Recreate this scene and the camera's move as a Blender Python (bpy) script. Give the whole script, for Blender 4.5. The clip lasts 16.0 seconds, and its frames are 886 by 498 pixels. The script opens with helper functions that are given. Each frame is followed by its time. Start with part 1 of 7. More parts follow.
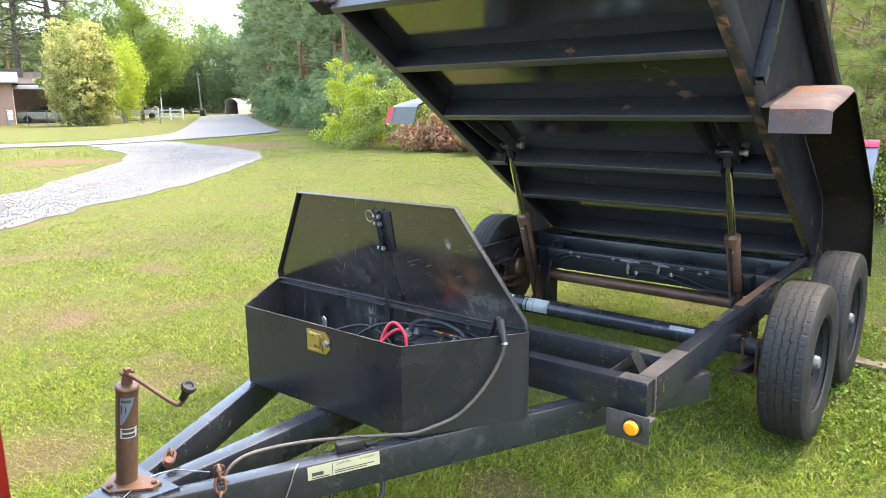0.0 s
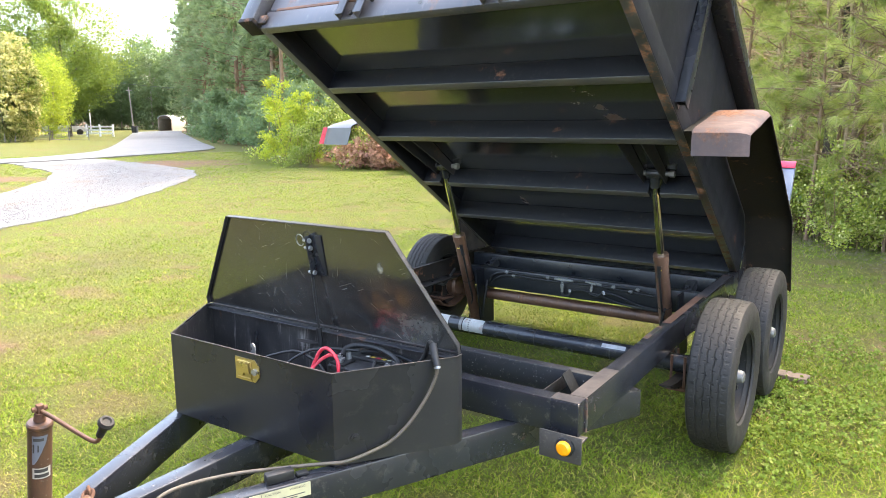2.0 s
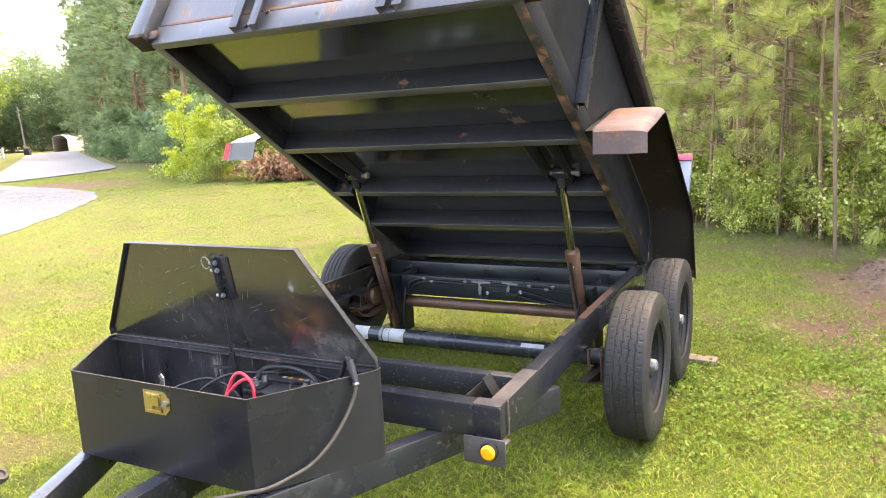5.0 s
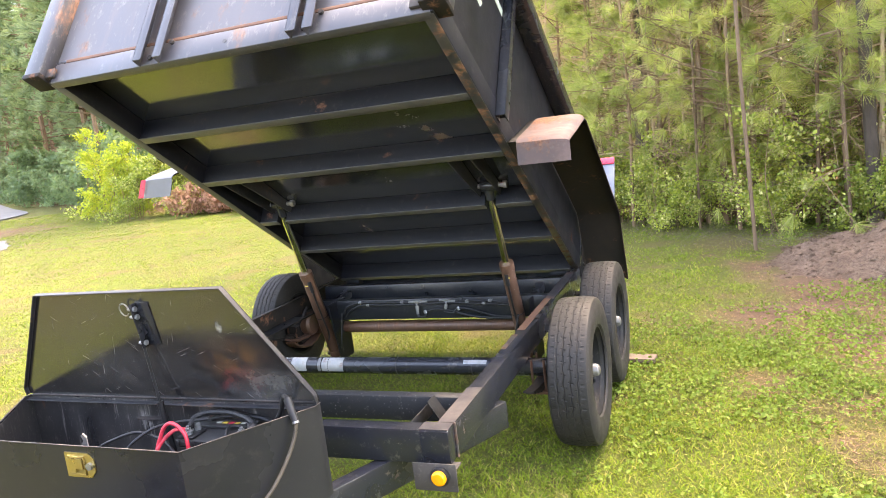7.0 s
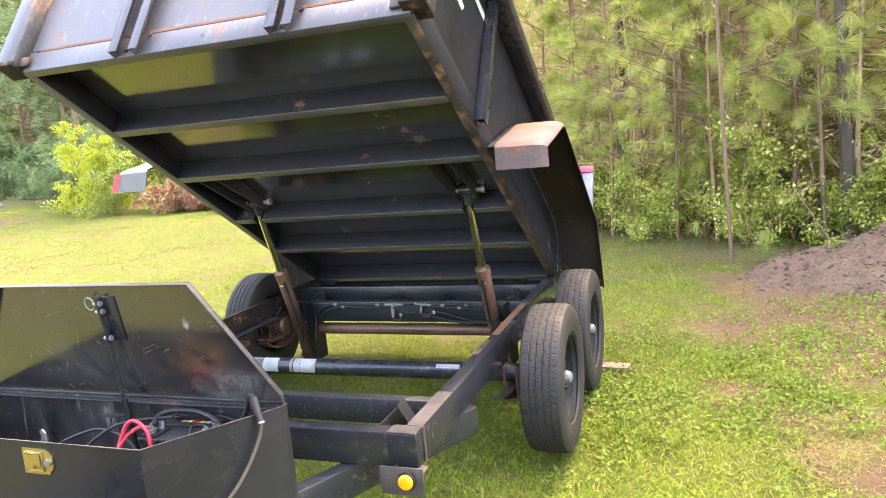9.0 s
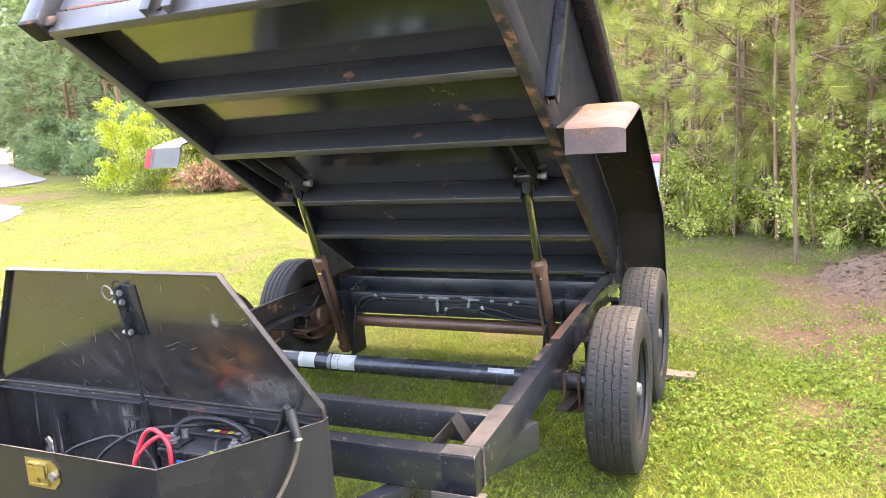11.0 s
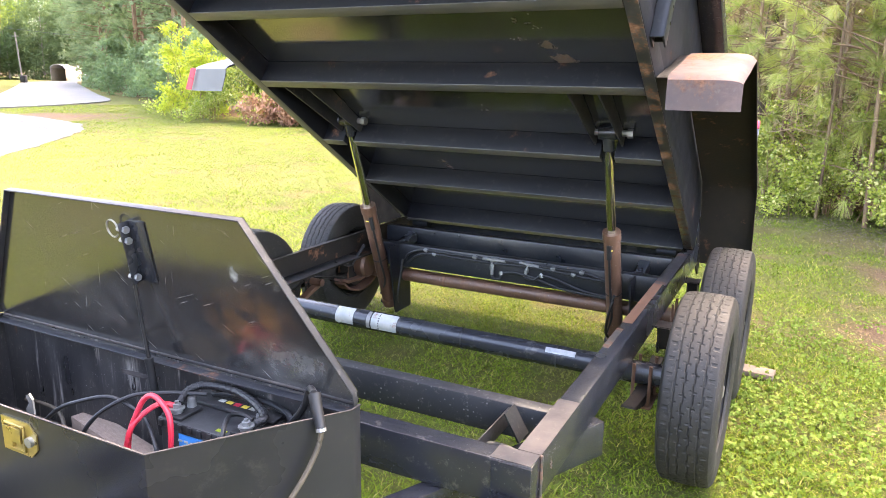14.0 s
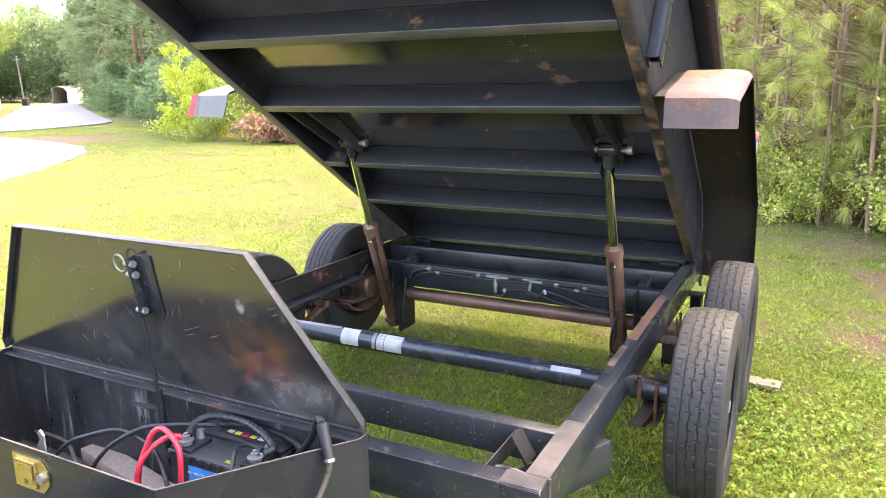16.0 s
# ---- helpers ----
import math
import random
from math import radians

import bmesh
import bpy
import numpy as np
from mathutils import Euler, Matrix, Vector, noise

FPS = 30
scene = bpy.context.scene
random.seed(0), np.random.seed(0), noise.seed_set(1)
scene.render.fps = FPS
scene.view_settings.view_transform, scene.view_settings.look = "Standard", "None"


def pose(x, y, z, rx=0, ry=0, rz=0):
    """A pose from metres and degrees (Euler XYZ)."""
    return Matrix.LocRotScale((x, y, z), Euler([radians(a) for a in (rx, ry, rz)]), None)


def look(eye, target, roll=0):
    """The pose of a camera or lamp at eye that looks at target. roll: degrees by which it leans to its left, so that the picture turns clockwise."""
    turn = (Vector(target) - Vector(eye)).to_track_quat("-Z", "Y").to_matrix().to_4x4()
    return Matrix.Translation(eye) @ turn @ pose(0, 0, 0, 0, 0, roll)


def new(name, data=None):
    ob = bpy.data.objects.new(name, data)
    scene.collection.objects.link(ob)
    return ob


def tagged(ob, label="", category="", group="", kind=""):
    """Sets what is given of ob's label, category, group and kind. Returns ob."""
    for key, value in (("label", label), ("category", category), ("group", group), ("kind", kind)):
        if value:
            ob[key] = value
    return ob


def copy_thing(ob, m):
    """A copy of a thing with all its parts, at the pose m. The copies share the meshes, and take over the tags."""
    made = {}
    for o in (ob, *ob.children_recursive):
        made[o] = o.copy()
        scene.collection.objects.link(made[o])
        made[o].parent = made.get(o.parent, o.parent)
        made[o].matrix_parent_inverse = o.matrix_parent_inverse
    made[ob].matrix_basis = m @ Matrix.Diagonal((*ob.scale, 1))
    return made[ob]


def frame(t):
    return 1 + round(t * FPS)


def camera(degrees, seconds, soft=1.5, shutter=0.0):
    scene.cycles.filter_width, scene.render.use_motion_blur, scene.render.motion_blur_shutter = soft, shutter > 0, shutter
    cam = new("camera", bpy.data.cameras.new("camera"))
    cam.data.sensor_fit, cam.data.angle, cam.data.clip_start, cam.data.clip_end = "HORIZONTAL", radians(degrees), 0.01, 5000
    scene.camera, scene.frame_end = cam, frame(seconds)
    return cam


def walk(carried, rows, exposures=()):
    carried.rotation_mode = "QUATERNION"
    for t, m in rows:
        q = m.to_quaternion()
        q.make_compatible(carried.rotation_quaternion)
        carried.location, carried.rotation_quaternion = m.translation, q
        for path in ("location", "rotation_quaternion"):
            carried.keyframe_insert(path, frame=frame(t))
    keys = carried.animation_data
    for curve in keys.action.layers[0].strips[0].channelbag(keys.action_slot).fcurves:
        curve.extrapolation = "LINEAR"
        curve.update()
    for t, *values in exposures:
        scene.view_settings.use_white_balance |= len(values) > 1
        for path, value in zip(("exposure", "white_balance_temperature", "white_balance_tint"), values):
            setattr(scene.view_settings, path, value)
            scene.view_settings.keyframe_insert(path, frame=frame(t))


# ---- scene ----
cam = camera(63.7, 16.0, soft=0.6)
PATH = [
    (0, (1.68, -2.009, 1.366), (0.459, -0.477, 0.964), -0.7),
    (0.5, (1.697, -2.005, 1.372), (0.492, -0.456, 0.986), -0.9),
    (1, (1.701, -1.997, 1.378), (0.531, -0.418, 1.006), -0.8),
    (1.5, (1.701, -1.999, 1.375), (0.57, -0.39, 1.013), -0.4),
    (2, (1.697, -1.984, 1.385), (0.605, -0.347, 1.028), -0.4),
    (2.5, (1.713, -1.973, 1.392), (0.658, -0.313, 1.032), -0.7),
    (3, (1.714, -1.972, 1.381), (0.689, -0.296, 1.01), -1.0),
    (5.5, (1.711, -1.939, 1.409), (0.864, -0.158, 1.076), -4.5),
    (6, (1.711, -1.916, 1.415), (0.912, -0.109, 1.104), -6.9),
    (6.5, (1.705, -1.899, 1.412), (0.947, -0.074, 1.106), -7.7),
    (7, (1.697, -1.904, 1.404), (0.965, -0.07, 1.085), -6.9),
    (7.5, (1.708, -1.916, 1.41), (1.016, -0.068, 1.087), -6.1),
    (8, (1.721, -1.905, 1.4), (1.084, -0.036, 1.084), -5.6),
    (10.5, (1.634, -1.753, 1.384), (0.861, 0.066, 1.073), -3.9),
    (11, (1.516, -1.628, 1.366), (0.748, 0.187, 1.027), -3.6),
    (11.5, (1.445, -1.448, 1.338), (0.636, 0.343, 0.964), -3.0),
    (12, (1.373, -1.315, 1.323), (0.468, 0.42, 0.908), -2.2),
    (12.5, (1.321, -1.32, 1.312), (0.356, 0.373, 0.861), -1.4),
    (13, (1.333, -1.322, 1.315), (0.383, 0.371, 0.834), -0.9),
    (13.5, (1.343, -1.31, 1.321), (0.437, 0.407, 0.839), 0.1),
    (14, (1.331, -1.324, 1.324), (0.449, 0.409, 0.855), 0.8),
    (14.5, (1.341, -1.327, 1.337), (0.464, 0.411, 0.881), 0.8),
    (15, (1.349, -1.33, 1.348), (0.472, 0.411, 0.899), 0.2),
    (15.5, (1.335, -1.332, 1.352), (0.452, 0.406, 0.907), -0.3),
    (16, (1.334, -1.331, 1.359), (0.441, 0.405, 0.923), -0.6),
]
walk(cam, [(t, look(eye, target, roll)) for t, eye, target, roll in PATH],
     exposures=[(0.0, 3.80, 7100, 8), (3.0, 4.02, 7700, 13), (7.0, 4.25, 8300, 18), (12.0, 4.53, 7900, 19), (16.0, 4.55, 7700, 19)])

# ---- world and sun ----
SUN_AZ, SUN_EL = 17.0, 62.0     # degrees: azimuth from +y towards +x, height
world = bpy.data.worlds.new("world")
scene.world = world
world.use_nodes = True
wn = world.node_tree.nodes
sky = wn.new("ShaderNodeTexSky")
sky.sky_type, sky.sun_disc = "NISHITA", False
sky.sun_elevation, sky.sun_rotation = radians(SUN_EL), radians(SUN_AZ)
sky.air_density, sky.dust_density, sky.ozone_density = 1.0, 3.0, 1.0
wn["Background"].inputs["Strength"].default_value = 0.15
world.node_tree.links.new(sky.outputs[0], wn["Background"].inputs["Color"])
sun = new("sun", bpy.data.lights.new("sun", "SUN"))
sun.data.energy, sun.data.angle, sun.data.color = 0.42, radians(0.7), (1.0, 0.91, 0.74)
sun_way = Vector((math.sin(radians(SUN_AZ)) * math.cos(radians(SUN_EL)), math.cos(radians(SUN_AZ)) * math.cos(radians(SUN_EL)), math.sin(radians(SUN_EL))))
sun.matrix_world = look(sun_way * 50, (0, 0, 0))


# ---- materials ----
def nodes_of(name):
    m = bpy.data.materials.new(name)
    m.use_nodes = True
    return m, m.node_tree.nodes, m.node_tree.links, m.node_tree.nodes["Principled BSDF"]


def noise_node(n, l, coord, scale, detail=4.0, rough=0.6):
    t = n.new("ShaderNodeTexNoise")
    t.inputs["Scale"].default_value, t.inputs["Detail"].default_value, t.inputs["Roughness"].default_value = scale, detail, rough
    l.new(coord, t.inputs["Vector"])
    return t.outputs["Fac"]


def ramp(n, l, fac, lo, hi, a=0.0, b=1.0):
    r = n.new("ShaderNodeMapRange")
    r.inputs["From Min"].default_value, r.inputs["From Max"].default_value = lo, hi
    r.inputs["To Min"].default_value, r.inputs["To Max"].default_value = a, b
    l.new(fac, r.inputs["Value"])
    return r.outputs["Result"]


def mixed(n, l, fac, a, b):
    x = n.new("ShaderNodeMix")
    x.data_type = "RGBA"
    for sock, v in ((x.inputs[0], fac), (x.inputs[6], a), (x.inputs[7], b)):
        if isinstance(v, (int, float)):
            sock.default_value = v
        elif isinstance(v, tuple):
            sock.default_value = (*v, 1)
        else:
            l.new(v, sock)
    return x.outputs[2]


RUST_A, RUST_B = (0.095, 0.042, 0.024), (0.20, 0.10, 0.060)


def surface(name, base, base2=None, scale=6.0, rough=(0.35, 0.55), metal=0.0, bump=0.05, bscale=80.0, rust=0.0, rust_scale=5.0, dust=0.0, dent=0.0, stretch=(1, 1, 1), streak=0.0, run=(30, 30, 1.6), streak_col=(0.34, 0.32, 0.29), speck=0.0, speck_scale=60.0, speck_from=0.72, spec=0.5, thin=0.53, ior=1.5, scratch=0.0, blotches=None):
    """Paint, metal, rubber, wood: two scales of variation, optional rust patches, dust specks and shallow dents."""
    m, n, l, p = nodes_of(name)
    tc, mp = n.new("ShaderNodeTexCoord"), n.new("ShaderNodeMapping")
    mp.inputs["Scale"].default_value = stretch
    l.new(tc.outputs["Object"], mp.inputs["Vector"])
    co = mp.outputs["Vector"]
    big, fine = noise_node(n, l, co, scale), noise_node(n, l, co, bscale, 3.0)
    col = mixed(n, l, ramp(n, l, big, 0.3, 0.7), base, base2 or tuple(c * 0.7 for c in base))
    r = ramp(n, l, big, 0.3, 0.7, *rough)
    if dust:
        d = ramp(n, l, noise_node(n, l, co, scale * 7, 8.0, 0.75), 0.56, 0.72, 0.0, dust)
        col = mixed(n, l, d, col, (0.16, 0.145, 0.12))
    if streak:
        ms = n.new("ShaderNodeMapping")
        ms.inputs["Scale"].default_value = run
        l.new(tc.outputs["Object"], ms.inputs["Vector"])
        s = ramp(n, l, noise_node(n, l, ms.outputs["Vector"], 1.0, 5.0, 0.65), thin, thin + 0.15, 0.0, streak)
        col = mixed(n, l, s, col, mixed(n, l, ramp(n, l, big, 0.35, 0.6), streak_col, col))
    if speck:
        v = n.new("ShaderNodeTexVoronoi")
        v.inputs["Scale"].default_value = speck_scale
        l.new(tc.outputs["Object"], v.inputs["Vector"])
        sc = n.new("ShaderNodeSeparateColor")
        l.new(v.outputs["Color"], sc.inputs["Color"])
        mm = n.new("ShaderNodeMath")
        mm.operation = "MULTIPLY"
        l.new(ramp(n, l, v.outputs["Distance"], 0.10, 0.24, 1.0, 0.0), mm.inputs[0])
        l.new(ramp(n, l, sc.outputs[0], speck_from, 0.98, 0.0, speck), mm.inputs[1])
        col = mixed(n, l, mm.outputs[0], col, (0.38, 0.37, 0.34))
    for turn in (20, 75, 140, -35) if scratch else ():
        ms = n.new("ShaderNodeMapping")
        ms.vector_type = "TEXTURE"
        ms.inputs["Rotation"].default_value, ms.inputs["Scale"].default_value = (0, 0, radians(turn)), (0.09, 0.005, 0.02)
        ms.inputs["Location"].default_value = (turn, 0.3 * turn, 0)
        l.new(tc.outputs["Object"], ms.inputs["Vector"])
        mm = n.new("ShaderNodeMath")
        mm.operation = "MULTIPLY"
        l.new(ramp(n, l, noise_node(n, l, ms.outputs["Vector"], 1.0, 1.0), 0.70, 0.76, 0.0, scratch), mm.inputs[0])
        l.new(ramp(n, l, noise_node(n, l, ms.outputs["Vector"], 0.11, 2.0), 0.50, 0.60), mm.inputs[1])
        col = mixed(n, l, mm.outputs[0], col, (0.30, 0.29, 0.27))
    for centre, reach, tint, most in blotches or ():
        ms, ln, mm = n.new("ShaderNodeMapping"), n.new("ShaderNodeVectorMath"), n.new("ShaderNodeMath")
        ms.inputs["Location"].default_value, ms.inputs["Scale"].default_value = tuple(-c / q for c, q in zip(centre, reach)), tuple(1 / q for q in reach)
        ln.operation, mm.operation = "LENGTH", "MULTIPLY"
        l.new(tc.outputs["Object"], ms.inputs["Vector"]), l.new(ms.outputs["Vector"], ln.inputs[0])
        l.new(ramp(n, l, ln.outputs["Value"], 0.45, 1.1, most, 0.0), mm.inputs[0])
        l.new(ramp(n, l, noise_node(n, l, tc.outputs["Object"], 22.0, 6.0, 0.65), 0.35, 0.62), mm.inputs[1])
        col = mixed(n, l, mm.outputs[0], col, tint)
    if rust:
        k = ramp(n, l, noise_node(n, l, co, rust_scale, 7.0, 0.7), 0.66 - 0.32 * rust, 0.76 - 0.32 * rust)
        col = mixed(n, l, k, col, mixed(n, l, ramp(n, l, fine, 0.35, 0.65), RUST_A, RUST_B))
        x = n.new("ShaderNodeMix")
        l.new(k, x.inputs[0]), l.new(r, x.inputs[2])
        x.inputs[3].default_value = 0.85
        r = x.outputs[0]
    l.new(col, p.inputs["Base Color"]), l.new(r, p.inputs["Roughness"])
    p.inputs["Metallic"].default_value = metal
    p.inputs["Specular IOR Level"].default_value, p.inputs["IOR"].default_value = spec, ior
    b = n.new("ShaderNodeBump")
    b.inputs["Strength"].default_value, b.inputs["Distance"].default_value = bump, 0.004
    l.new(fine, b.inputs["Height"]), l.new(b.outputs["Normal"], p.inputs["Normal"])
    if dent:
        b2 = n.new("ShaderNodeBump")
        b2.inputs["Strength"].default_value, b2.inputs["Distance"].default_value = 1.0, dent
        l.new(noise_node(n, l, co, 2.2, 1.0), b2.inputs["Height"]), l.new(b2.outputs["Normal"], b.inputs["Normal"])
    return m


def leafy(name, tones, trans=0.4, rough=0.5, worn=None, spec=0.3):
    """Leaves, needles and blades: a tone for each island between the given ones; part of the light passes through."""
    m, n, l, p = nodes_of(name)
    g = n.new("ShaderNodeNewGeometry")
    oi = n.new("ShaderNodeObjectInfo")
    col = mixed(n, l, g.outputs["Random Per Island"], tones[0], tones[1])
    sep = n.new("ShaderNodeMath")
    sep.operation = "FRACT"
    mul = n.new("ShaderNodeMath")
    mul.operation, mul.inputs[1].default_value = "MULTIPLY", 7.31
    l.new(g.outputs["Random Per Island"], mul.inputs[0]), l.new(mul.outputs[0], sep.inputs[0])
    col = mixed(n, l, ramp(n, l, sep.outputs[0], 0.72, 1.0), col, tones[2])
    hv = n.new("ShaderNodeHueSaturation")
    l.new(ramp(n, l, oi.outputs["Random"], 0, 1, 0.75, 1.25), hv.inputs["Value"])
    l.new(ramp(n, l, oi.outputs["Random"], 0, 1, 0.515, 0.485), hv.inputs["Hue"])
    l.new(col, hv.inputs["Color"])
    col = hv.outputs["Color"]
    if worn:
        at = n.new("ShaderNodeAttribute")
        at.attribute_name = "worn"
        col = mixed(n, l, ramp(n, l, at.outputs["Fac"], 0.15, 0.8), col, worn)
    l.new(col, p.inputs["Base Color"])
    p.inputs["Roughness"].default_value = rough
    p.inputs["Specular IOR Level"].default_value = spec
    tr, mx, out = n.new("ShaderNodeBsdfTranslucent"), n.new("ShaderNodeMixShader"), n["Material Output"]
    l.new(mixed(n, l, 0.35, col, (0.30, 0.42, 0.03)), tr.inputs["Color"])
    mx.inputs[0].default_value = trans
    l.new(p.outputs[0], mx.inputs[1]), l.new(tr.outputs[0], mx.inputs[2]), l.new(mx.outputs[0], out.inputs["Surface"])
    return m


def ground_mat(name, tones, scales, bump=0.5, worn=None, litter=None):
    m, n, l, p = nodes_of(name)
    tc = n.new("ShaderNodeTexCoord")
    co = tc.outputs["Object"]
    a, b, c = [noise_node(n, l, co, s, 6.0, 0.65) for s in scales]
    col = mixed(n, l, ramp(n, l, a, 0.35, 0.65), tones[0], tones[1])
    col = mixed(n, l, ramp(n, l, b, 0.4, 0.7), col, tones[2])
    col = mixed(n, l, ramp(n, l, c, 0.3, 0.75, 0.0, 0.8), col, tones[3])
    if worn:
        at = n.new("ShaderNodeAttribute")
        at.attribute_name = "worn"
        col = mixed(n, l, ramp(n, l, at.outputs["Fac"], 0.2, 0.85), col, worn)
    if litter:
        at = n.new("ShaderNodeAttribute")
        at.attribute_name = "litter"
        col = mixed(n, l, at.outputs["Fac"], col, mixed(n, l, ramp(n, l, c, 0.35, 0.65), litter, tuple(v * 0.5 for v in litter)))
    l.new(col, p.inputs["Base Color"])
    p.inputs["Roughness"].default_value = 0.95
    p.inputs["Specular IOR Level"].default_value = 0.15
    bp = n.new("ShaderNodeBump")
    bp.inputs["Strength"].default_value, bp.inputs["Distance"].default_value = bump, 0.03
    l.new(c, bp.inputs["Height"]), l.new(bp.outputs["Normal"], p.inputs["Normal"])
    return m


def gravel_mat(name):
    m, n, l, p = nodes_of(name)
    tc, v = n.new("ShaderNodeTexCoord"), n.new("ShaderNodeTexVoronoi")
    v.inputs["Scale"].default_value = 55.0
    l.new(tc.outputs["Object"], v.inputs["Vector"])
    hv = n.new("ShaderNodeSeparateColor")
    l.new(v.outputs["Color"], hv.inputs["Color"])
    col = mixed(n, l, hv.outputs[0], (0.074, 0.074, 0.075), (0.118, 0.117, 0.117))
    col = mixed(n, l, ramp(n, l, noise_node(n, l, tc.outputs["Object"], 0.9, 6.0, 0.7), 0.52, 0.64, 0, 0.7), col, (0.095, 0.070, 0.045))
    l.new(col, p.inputs["Base Color"])
    p.inputs["Roughness"].default_value = 0.9
    b = n.new("ShaderNodeBump")
    b.inputs["Strength"].default_value, b.inputs["Distance"].default_value = 0.5, 0.008
    l.new(v.outputs["Distance"], b.inputs["Height"]), l.new(b.outputs["Normal"], p.inputs["Normal"])
    return m


def brick_mat(name):
    m, n, l, p = nodes_of(name)
    tc, b = n.new("ShaderNodeTexCoord"), n.new("ShaderNodeTexBrick")
    b.inputs["Scale"].default_value = 4.5
    b.inputs["Color1"].default_value, b.inputs["Color2"].default_value, b.inputs["Mortar"].default_value = (0.19, 0.085, 0.052, 1), (0.25, 0.13, 0.08, 1), (0.30, 0.26, 0.22, 1)
    mp = n.new("ShaderNodeMapping")
    mp.inputs["Rotation"].default_value = (radians(90), 0, 0)
    l.new(tc.outputs["Object"], mp.inputs["Vector"]), l.new(mp.outputs[0], b.inputs["Vector"])
    l.new(b.outputs["Color"], p.inputs["Base Color"])
    p.inputs["Roughness"].default_value = 0.9
    return m


